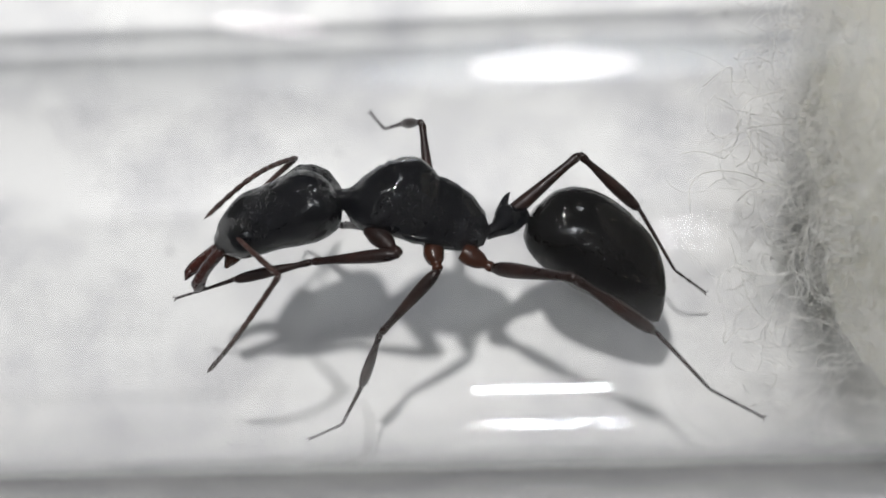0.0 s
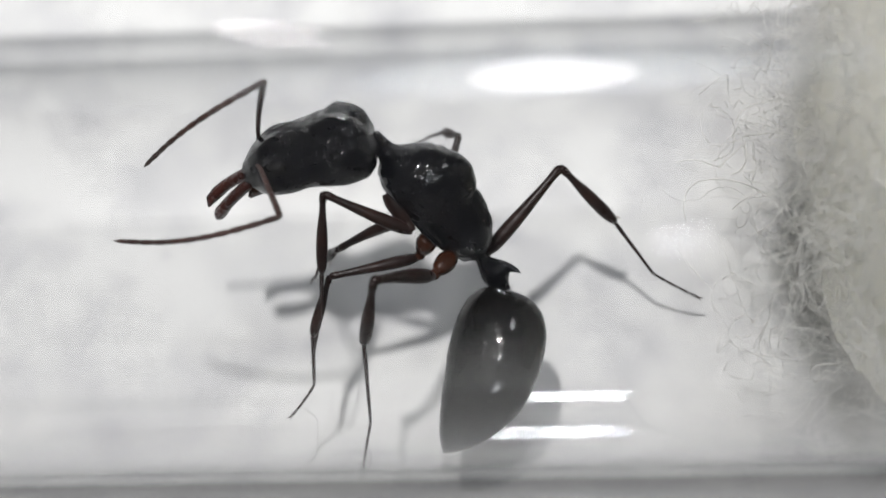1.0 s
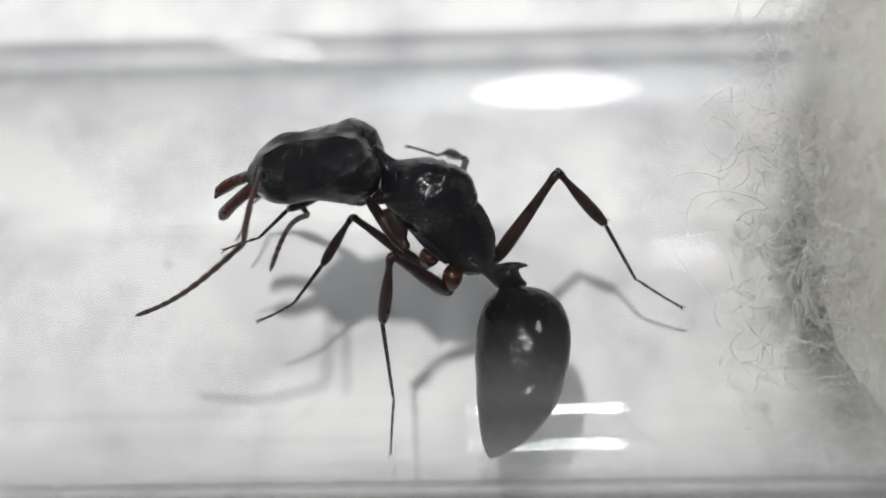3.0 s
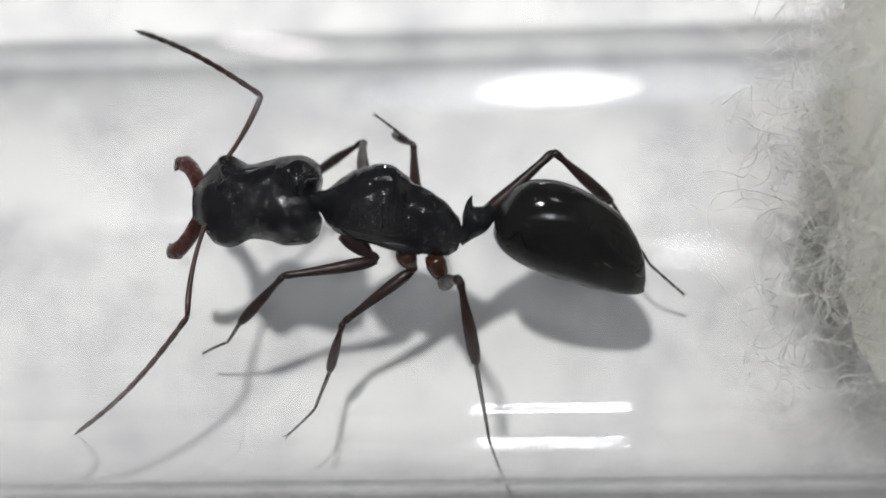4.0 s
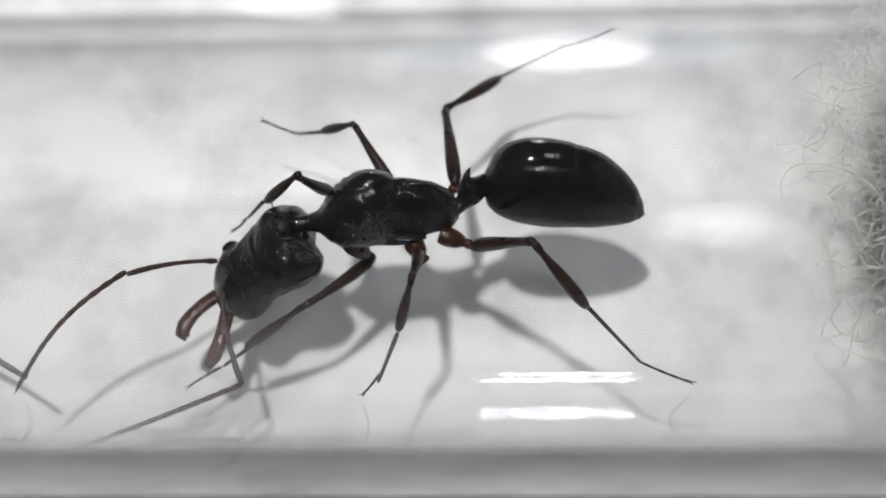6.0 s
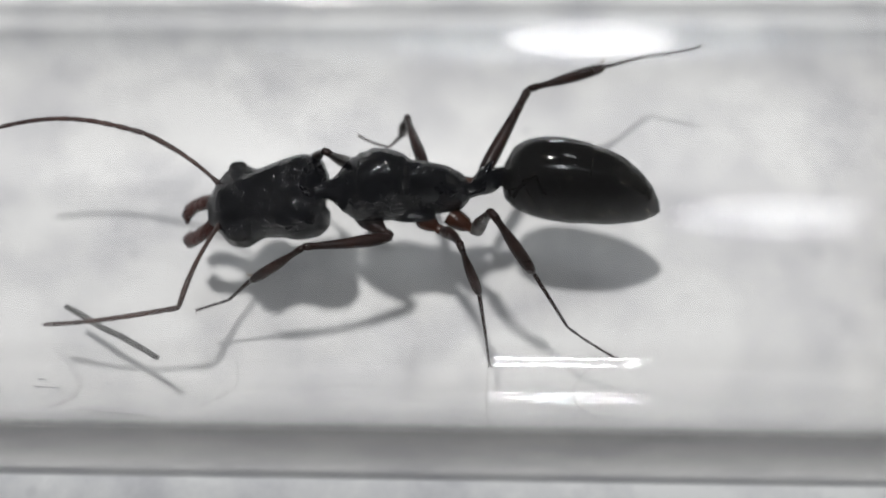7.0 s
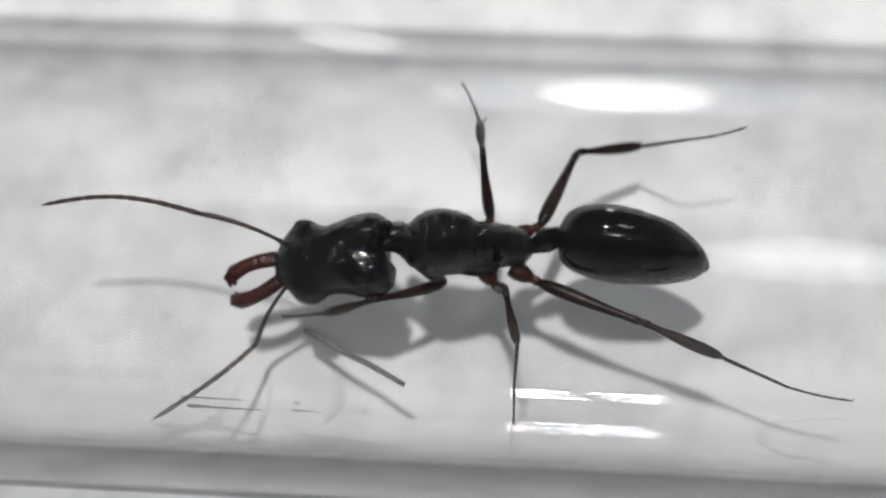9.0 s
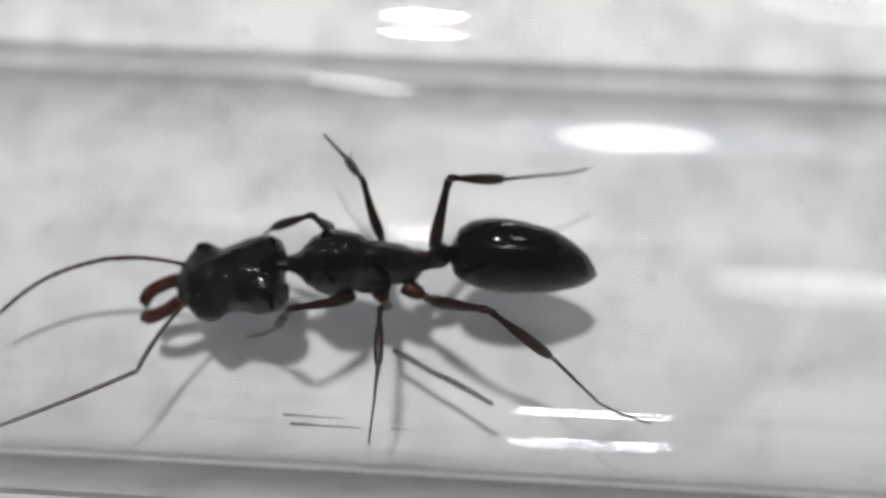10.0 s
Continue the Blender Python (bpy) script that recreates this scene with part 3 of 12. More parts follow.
def motions():
    """The body and every limb joint, in millimetres and degrees; limbs are in the space of the thorax."""
    walk(ant, [
        (0, mm(3.19, 1.2, 4.72, 49, -17, 171)), (0.3, mm(3.55, 1.21, 4.73, 43, -23, 168)), (0.5, mm(3.5, 1.41, 4.83, 39, -28, 163)),
        (0.7, mm(3.58, 1.55, 4.89, 38, -33, 156)), (1, mm(3.71, 1.59, 4.91, 38, -41, 143)), (1.2, mm(3.74, 1.64, 4.94, 40, -41, 142)),
        (1.5, mm(3.5, 1.56, 4.9, 43, -41, 143)), (1.7, mm(3.07, 1.61, 4.92, 39, -35, 158)), (2, mm(3.39, 1.41, 4.83, 41, -35, 149)),
        (2.2, mm(3.74, 1.51, 4.87, 40, -39, 145)), (2.5, mm(3.94, 1.58, 4.91, 38, -42, 141)), (2.7, mm(4.03, 1.53, 4.88, 39, -42, 140)),
        (3.8, mm(2.16, 1.62, 4.65, 33, -14, 163)), (4, mm(2.23, 1.62, 4.54, 35, -12, 167)), (4.5, mm(2.21, 1.36, 4.3, 34, -6, 173)),
        (4.8, mm(1.86, 1.13, 4.12, 28, -3, 178)), (5, mm(1.76, 1.06, 4.04, 24, -2, -180)), (5.2, mm(1.6, 0.93, 3.98, 22, 0, -176)),
        (6.3, mm(0.03, 1.421, 4, 14, -1, -174)), (6.5, mm(-0.49, 1.469, 3.91, 10, -2, -175)), (6.8, mm(-1.69, 1.717, 4.01, 8, -3, -178)),
        (7, mm(-2.1, 1.614, 3.96, 7, -3, -179)), (7.3, mm(-3.4, 1.371, 3.82, 2, -2, -176)), (7.5, mm(-4.03, 1.28, 3.77, -1, -1, -174)),
        (7.8, mm(-4.91, 1.47, 3.86, -4, -4, -180)), (8, mm(-5.5, 1.42, 3.84, -6, -6, 175)), (8.3, mm(-5.6, 1.371, 3.83, -9, -4, 179)),
        (8.5, mm(-5.98, 1.205, 3.76, -11, -3, -178)), (9, mm(-6.3, 1.12, 3.75, -6, -3, -178)), (9.3, mm(-7.47, 1.38, 3.87, -3, -4, 180)),
        (9.5, mm(-8.08, 1.58, 3.96, -1, -5, 177)), (9.8, mm(-10.08, 1.502, 3.87, -1, -5, 178)), (10, mm(-11, 1.13, 3.65, -1, -2, -177)),])
    walk(ANT["head"], [
        (0, mm(2.74, -0.1, -0.75, 2, 38, -2)), (0.3, mm(2.73, -0.12, -0.79, -6, 40, -3)), (0.5, mm(2.57, -0.09, -0.85, -10, 46, -1)),
        (0.7, mm(2.53, 0.13, -1.06, 3, 51, 9)), (1, mm(2.49, 0.35, -1.18, 34, 59, 35)), (1.2, mm(2.51, 0.32, -1.24, 34, 61, 33)),
        (1.5, mm(2.43, 0.28, -1.22, 32, 62, 29)), (1.7, mm(2.51, 0.08, -1.12, 9, 52, 3)), (2, mm(2.44, 0.1, -1.18, 11, 61, 11)),
        (2.2, mm(2.54, 0.1, -1.2, 20, 60, 17)), (2.5, mm(2.44, 0.34, -1.16, 36, 58, 30)), (2.7, mm(2.43, 0.35, -1.18, 37, 59, 31)),
        (3.25, mm(2.62, 0.26, -0.84, -11, 42, 8)), (3.8, mm(2.81, 0.18, -0.5, -41, 20, 7)), (4, mm(2.81, 0.04, -0.42, -49, 19, 2)),
        (4.5, mm(2.84, -0.09, -0.74, -23, 33, 1)), (4.8, mm(2.75, 0.1, -1.08, -13, 39, 7)), (5, mm(2.62, 0.33, -1.35, -4, 48, 17)),
        (5.2, mm(2.59, 0.33, -1.29, -2, 47, 18)), (6.3, mm(2.92, 0.1, -0.65, -11, 21, 2)), (6.5, mm(2.96, 0.07, -0.37, -11, 12, 1)),
        (6.8, mm(2.93, 0.07, -0.36, -12, 12, 1)), (7, mm(2.9, 0.1, -0.37, -13, 13, 2)), (7.3, mm(2.94, 0.27, -0.44, -8, 15, 7)),
        (7.5, mm(2.94, 0.13, -0.34, -5, 12, 3)), (7.8, mm(2.91, 0.23, -0.37, -9, 12, 4)), (8, mm(2.83, 0.21, -0.34, -12, 11, 2)),
        (8.3, mm(2.88, 0.14, -0.32, -11, 11, 1)), (8.5, mm(2.91, 0.07, -0.29, -10, 9, -2)), (9, mm(2.93, 0.3, -0.39, -10, 12, 6)),
        (9.3, mm(2.95, 0.37, -0.44, -15, 13, 7)), (9.5, mm(3.03, 0.14, -0.36, -20, 11, 1)), (9.8, mm(3.07, 0.29, -0.42, -14, 13, 6)),
        (10, mm(3.06, 0.26, -0.41, -10, 12, 5)),])
    walk(ANT["gaster"], [
        (0, mm(-4.25, -0.08, -0, -2, -19, -7)), (0.3, mm(-4.22, 0.43, -0.37, -3, -31, -17)), (0.5, mm(-4.06, 0.86, -0.69, -2, -38, -27)),
        (0.7, mm(-3.78, 1.38, -0.82, 10, -38, -50)), (1, mm(-3.19, 1.81, -0.89, 14, -29, -65)), (1.2, mm(-3.25, 1.79, -0.92, 14, -30, -63)),
        (1.5, mm(-3.22, 1.7, -0.97, 15, -32, -62)), (1.7, mm(-3.53, 1.6, -1.05, 16, -42, -61)), (2, mm(-3.6, 1.42, -0.59, 15, -32, -57)),
        (2.2, mm(-3.23, 1.92, -0.6, 19, -25, -70)), (2.5, mm(-3.3, 2.04, -0.42, 14, -20, -69)), (2.7, mm(-3.27, 2, -0.36, 13, -18, -68)),
        (3.8, mm(-3.91, -0.25, 0.05, -1, -23, -10)), (4, mm(-4.07, -0.41, 0.39, -1, -8, -1)), (4.5, mm(-4.07, -0.37, -0.1, -1, -11, 3)),
        (4.8, mm(-4.06, -0.19, -0.3, -1, -17, -5)), (5, mm(-3.95, -0.29, -0.14, 0, -9, -2)), (5.2, mm(-3.93, -0.31, -0.13, 0, -12, -5)),
        (6.3, mm(-4.11, -0.15, -0.05, 0, -11, -9)), (6.5, mm(-4.15, 0, -0.11, 0, -10, -12)), (6.8, mm(-4.2, 0.1, -0.17, 0, -8, -11)),
        (7, mm(-4.19, -0.16, 0, 0, -6, -7)), (7.3, mm(-4.18, -0.17, -0.01, 0, -5, -8)), (7.5, mm(-4.17, -0.12, -0.05, 0, -5, -9)),
        (7.8, mm(-4.18, -0.31, 0.02, 0, -4, -7)), (8, mm(-4.17, -0.36, 0.03, 0, -3, -6)), (8.3, mm(-4.17, -0.01, -0.08, 0, -4, -9)),
        (8.5, mm(-4.19, 0, -0.09, 0, -4, -11)), (9, mm(-4.04, -0.07, -0.06, 0, -4, -7)), (9.3, mm(-4.18, -0.05, -0.07, 0, -5, -9)),
        (9.5, mm(-4.15, -0.09, -0.06, 0, -4, -6)), (9.8, mm(-4.28, -0.08, -0.07, 0, -5, -7)), (10, mm(-4.16, -0.2, -0.02, 0, -4, -5)),])
    walk(ANT["petiole"], [
        (0, mm(-1.99, -0.15, 0.31, 16, 35, 20)), (0.3, mm(-2.17, -0.01, 0.28, 4, 25, 1)), (0.5, mm(-2.16, 0.1, 0.23, 1, 21, -10)),
        (0.7, mm(-2.22, 0.15, 0.15, 0, 13, -13)), (1, mm(-2.04, 0.17, 0.01, -2, 1, -20)), (1.2, mm(-2.05, 0.17, 0, -2, 0, -19)),
        (1.5, mm(-2.03, 0.16, -0, -2, 0, -19)), (1.7, mm(-2.21, 0.18, 0.11, -1, 10, -16)), (2, mm(-2.15, 0.03, 0.21, 4, 20, -3)),
        (2.2, mm(-2.08, 0.1, 0.13, 0, 14, -11)), (2.5, mm(-2.09, 0.14, 0.13, -1, 13, -15)), (2.7, mm(-2.07, 0.13, 0.13, -1, 14, -14)),
        (3.8, mm(-1.85, -0.28, 0.4, 26, 46, 45)), (4, mm(-1.83, -0.23, 0.34, 24, 45, 42)), (4.5, mm(-1.86, -0.13, 0.14, 8, 24, 24)),
        (4.8, mm(-1.92, -0.18, 0.13, 8, 19, 27)), (5, mm(-1.89, -0.17, 0.07, 7, 11, 29)), (5.2, mm(-1.89, -0.22, 0.12, 11, 17, 36)),
        (6.3, mm(-1.92, -0.23, 0.16, 10, 20, 33)), (6.5, mm(-1.94, -0.19, 0.1, 6, 14, 28)), (6.8, mm(-1.95, -0.13, 0.06, 3, 8, 19)),
        (7, mm(-1.96, -0.19, 0.09, 6, 12, 27)), (7.3, mm(-1.95, -0.21, 0.08, 6, 11, 29)), (7.5, mm(-1.92, -0.21, 0.06, 6, 9, 31)),
        (7.8, mm(-1.92, -0.28, 0.08, 7, 10, 38)), (8, mm(-1.92, -0.28, 0.07, 7, 9, 39)), (8.3, mm(-1.91, -0.16, 0.02, 3, 3, 26)),
        (8.5, mm(-1.94, -0.18, 0.02, 3, 3, 26)), (9, mm(-1.89, -0.15, 0.03, 4, 4, 25)), (9.3, mm(-1.97, -0.17, 0.04, 3, 6, 23)),
        (9.5, mm(-1.93, -0.15, 0.04, 3, 6, 23)), (9.8, mm(-2, -0.15, 0.04, 3, 5, 20)), (10, mm(-1.96, -0.18, 0.05, 4, 7, 25)),])
    walk(ANT["mandible_R"], [
        (0, mm(3.66, -0.36, -1.62, -22, 48, -42)), (0.3, mm(3.64, -0.4, -1.68, -42, 42, -67)), (0.5, mm(3.42, -0.33, -1.81, -79, 63, -92)),
        (0.7, mm(3.26, 0.03, -2.12, -93, 69, -106)), (1, mm(2.95, 0.52, -2.38, -68, 83, -74)), (1.2, mm(2.96, 0.46, -2.45, -57, 78, -66)),
        (1.5, mm(2.86, 0.37, -2.44, -89, 84, -97)), (1.7, mm(3.19, -0.08, -2.22, -58, 60, -83)), (2, mm(2.95, 0, -2.37, -69, 65, -82)),
        (2.2, mm(3.06, 0.08, -2.39, -40, 79, -49)), (2.5, mm(2.92, 0.48, -2.35, -2, 87, -12)), (2.7, mm(2.9, 0.5, -2.38, 156, 87, 147)),
        (3.25, mm(3.48, 0.29, -1.63, -37, 35, -59)), (3.8, mm(4.05, 0.09, -0.87, -25, -21, -70)), (4, mm(4.06, -0.14, -0.74, -43, -3, -54)),
        (4.5, mm(3.91, -0.3, -1.44, -32, 35, -18)), (4.8, mm(3.73, -0.02, -1.91, 12, 28, 45)), (5, mm(3.45, 0.35, -2.35, -11, 19, 9)),
        (5.2, mm(3.41, 0.36, -2.29, -13, 24, 5)), (6.3, mm(4.1, -0.09, -1.16, 3, 15, 38)), (6.5, mm(4.2, -0.15, -0.7, -10, 32, 9)),
        (6.8, mm(4.17, -0.16, -0.67, -18, 40, -19)), (7, mm(4.14, -0.09, -0.7, -21, 43, -22)), (7.3, mm(4.17, 0.19, -0.83, -8, 39, 9)),
        (7.5, mm(4.18, -0.04, -0.68, -4, 41, 10)), (7.8, mm(4.16, 0.07, -0.69, -10, 36, 2)), (8, mm(4.07, 0.01, -0.64, -17, 43, -9)),
        (8.3, mm(4.13, -0.06, -0.61, -18, 47, -20)), (8.5, mm(4.15, -0.2, -0.55, -12, 41, 0)), (9, mm(4.18, 0.2, -0.72, -7, 12, 16)),
        (9.3, mm(4.2, 0.27, -0.76, -10, 7, 27)), (9.5, mm(4.28, -0.08, -0.62, -20, 24, 2)), (9.8, mm(4.32, 0.17, -0.74, -15, 21, 0)),
        (10, mm(4.31, 0.13, -0.74, -8, 28, 12)),])
    walk(ANT["mandible_L"], [
        (0, mm(3.69, 0.08, -1.61, -29, 60, -50)), (0.3, mm(3.63, 0.04, -1.71, -47, 55, -67)), (0.5, mm(3.37, 0.1, -1.86, -68, 58, -84)),
        (0.7, mm(3.21, 0.47, -2.11, -137, 72, -144)), (1, mm(2.92, 0.94, -2.25, -153, 81, -159)), (1.2, mm(2.94, 0.88, -2.33, -150, 87, -155)),
        (1.5, mm(2.86, 0.79, -2.33, -108, 78, -119)), (1.7, mm(3.22, 0.36, -2.17, -86, 72, -108)), (2, mm(2.94, 0.44, -2.33, -96, 73, -107)),
        (2.2, mm(3.07, 0.51, -2.31, 153, 82, 149)), (2.5, mm(2.93, 0.9, -2.22, 150, 82, 142)), (2.7, mm(2.91, 0.92, -2.25, 157, 76, 150)),
        (3.25, mm(3.41, 0.66, -1.69, -53, 66, -51)), (3.8, mm(3.91, 0.4, -1.14, -53, 29, -39)), (4, mm(3.94, 0.15, -1.05, -68, 69, -6)),
        (4.5, mm(3.81, 0.1, -1.58, 19, 48, 69)), (4.8, mm(3.62, 0.4, -1.99, 24, 39, 66)), (5, mm(3.3, 0.76, -2.37, 45, 40, 91)),
        (5.2, mm(3.27, 0.78, -2.3, 52, 39, 106)), (6.3, mm(4.06, 0.34, -1.24, 7, 21, 48)), (6.5, mm(4.17, 0.29, -0.78, -7, 35, 18)),
        (6.8, mm(4.14, 0.27, -0.76, -17, 41, -13)), (7, mm(4.1, 0.33, -0.79, -18, 49, -5)), (7.3, mm(4.1, 0.63, -0.89, -3, 39, 25)),
        (7.5, mm(4.16, 0.4, -0.72, -2, 43, 16)), (7.8, mm(4.12, 0.51, -0.75, -9, 33, 6)), (8, mm(4.04, 0.44, -0.73, -15, 42, -5)),
        (8.3, mm(4.1, 0.37, -0.69, -16, 45, -14)), (8.5, mm(4.16, 0.23, -0.63, -10, 42, 6)), (9, mm(4.12, 0.63, -0.79, -5, 20, 25)),
        (9.3, mm(4.13, 0.69, -0.87, -8, 13, 33)), (9.5, mm(4.24, 0.33, -0.76, -19, 27, 9)), (9.8, mm(4.26, 0.6, -0.84, -13, 21, 7)),
        (10, mm(4.26, 0.56, -0.81, -7, 29, 18)),])
    walk(ANT["scape_R"], [
        (0, mm(3.7, -0.57, -1.16, 30, -38, -128)), (0.15, mm(3.71, -0.56, -1.18, 37, -51, -138)), (0.3, mm(3.72, -0.56, -1.2, 43, -59, -145)),
        (0.5, mm(3.55, -0.46, -1.33, 36, -58, -138)), (0.54, mm(3.53, -0.4, -1.4, -128, -110, 25)), (0.58, mm(3.51, -0.34, -1.47, -108, -104, 5)),
        (0.62, mm(3.48, -0.28, -1.54, -77, -101, -27)), (0.66, mm(3.46, -0.22, -1.62, -41, -102, -64)), (0.7, mm(3.44, -0.16, -1.69, -18, -108, -87)),
        (0.85, mm(3.33, 0.03, -1.87, -154, -66, 45)), (1, mm(3.22, 0.23, -2.05, -142, -50, 31)), (1.2, mm(3.23, 0.17, -2.12, -147, -49, 38)),
        (1.5, mm(3.12, 0.08, -2.11, -155, -50, 48)), (1.6, mm(3.23, -0.13, -1.95, -135, -67, 26)), (1.7, mm(3.34, -0.33, -1.8, -79, -74, -33)),
        (2, mm(3.19, -0.23, -1.98, -126, -63, 17)), (2.1, mm(3.24, -0.21, -2, -131, -49, 22)), (2.2, mm(3.29, -0.19, -2.02, -135, -36, 29)),
        (2.3, mm(3.25, -0.07, -2.02, -139, -45, 35)), (2.4, mm(3.2, 0.04, -2.03, -148, -51, 47)), (2.5, mm(3.16, 0.16, -2.03, 19, -128, -116)),
        (2.53, mm(3.16, 0.16, -2.04, -16, -130, -72)), (2.57, mm(3.16, 0.17, -2.04, -37, -147, -42)), (2.6, mm(3.15, 0.17, -2.05, -44, -168, -24)),
        (2.63, mm(3.15, 0.17, -2.05, -44, 169, -8)), (2.67, mm(3.15, 0.18, -2.06, -37, 146, 10)), (2.7, mm(3.15, 0.18, -2.07, -18, 127, 38)),
        (2.92, mm(3.31, 0.18, -1.73, -30, 145, 21)), (3.14, mm(3.47, 0.18, -1.39, -32, 165, 15)), (3.36, mm(3.63, 0.18, -1.05, -32, -174, 16)),
        (3.58, mm(3.79, 0.18, -0.71, -34, -155, 24)), (3.8, mm(3.95, 0.19, -0.37, -42, -138, 37)), (3.9, mm(3.95, 0.11, -0.32, -44, -133, 40)),
        (4, mm(3.95, 0.03, -0.26, -59, -122, 58)), (4.17, mm(3.95, -0.09, -0.48, 93, -15, -78)), (4.33, mm(3.94, -0.21, -0.71, 90, -1, -61)),
        (4.5, mm(3.94, -0.33, -0.93, 89, -8, -45)), (4.65, mm(3.88, -0.22, -1.17, 84, -12, -17)), (4.8, mm(3.82, -0.11, -1.42, 78, -13, 9)),
        (4.9, mm(3.73, 0.06, -1.65, 80, -11, 2)), (5, mm(3.63, 0.23, -1.89, 79, -17, 5)), (5.07, mm(3.62, 0.23, -1.87, 77, -19, 11)),
        (5.13, mm(3.61, 0.23, -1.85, 76, -18, 15)), (5.2, mm(3.59, 0.23, -1.83, 78, -3, 3)), (5.57, mm(3.74, 0.08, -1.44, 78, 2, 0)),
        (5.93, mm(3.88, -0.07, -1.06, 73, -22, 28)), (6.3, mm(4.03, -0.22, -0.67, 71, -26, 33)), (6.4, mm(4.04, -0.24, -0.45, 83, 5, -24)),
        (6.5, mm(4.05, -0.27, -0.22, 82, 0, -42)), (6.6, mm(4.03, -0.27, -0.21, 82, -4, -52)), (6.7, mm(4.02, -0.27, -0.2, 83, -8, -63)),
        (6.8, mm(4.01, -0.27, -0.19, 85, -10, -74)), (6.87, mm(4.01, -0.25, -0.2, 82, -14, -60)), (6.93, mm(4, -0.23, -0.21, 78, -15, -45)),
        (7, mm(3.99, -0.2, -0.22, 74, -16, -30)), (7.15, mm(4.03, -0.09, -0.29, 71, -8, -16)), (7.3, mm(4.06, 0.03, -0.36, 70, -1, -3)),
        (7.5, mm(4.03, -0.21, -0.22, 70, 3, -21)), (7.6, mm(4.02, -0.17, -0.22, 69, 2, -31)), (7.7, mm(4.02, -0.12, -0.22, 69, 2, -41)),
        (7.8, mm(4.01, -0.07, -0.22, 69, 2, -51)), (7.9, mm(3.96, -0.09, -0.19, 68, 1, -57)), (8, mm(3.92, -0.11, -0.16, 68, -1, -63)),
        (8.07, mm(3.93, -0.13, -0.16, 68, -10, -61)), (8.15, mm(3.94, -0.15, -0.15, 67, -36, -59)), (8.23, mm(3.95, -0.17, -0.14, 67, -21, -59)),
        (8.3, mm(3.96, -0.18, -0.14, 67, -13, -59)), (8.4, mm(3.97, -0.25, -0.11, 65, -6, -44)), (8.5, mm(3.97, -0.32, -0.09, 64, -1, -29)),
        (9, mm(4.04, 0.05, -0.25, 62, -12, -15)), (9.3, mm(4.07, 0.17, -0.27, 61, -3, -8)), (9.4, mm(4.09, 0.02, -0.2, 64, -25, -17)),
        (9.5, mm(4.12, -0.13, -0.13, 71, -26, -35)), (9.65, mm(4.15, -0.04, -0.19, 70, -18, -32)), (9.8, mm(4.18, 0.06, -0.26, 70, -7, -30)),
        (9.9, mm(4.17, 0.02, -0.26, 69, 1, -19)), (10, mm(4.16, -0.01, -0.27, 70, 10, -9)),])
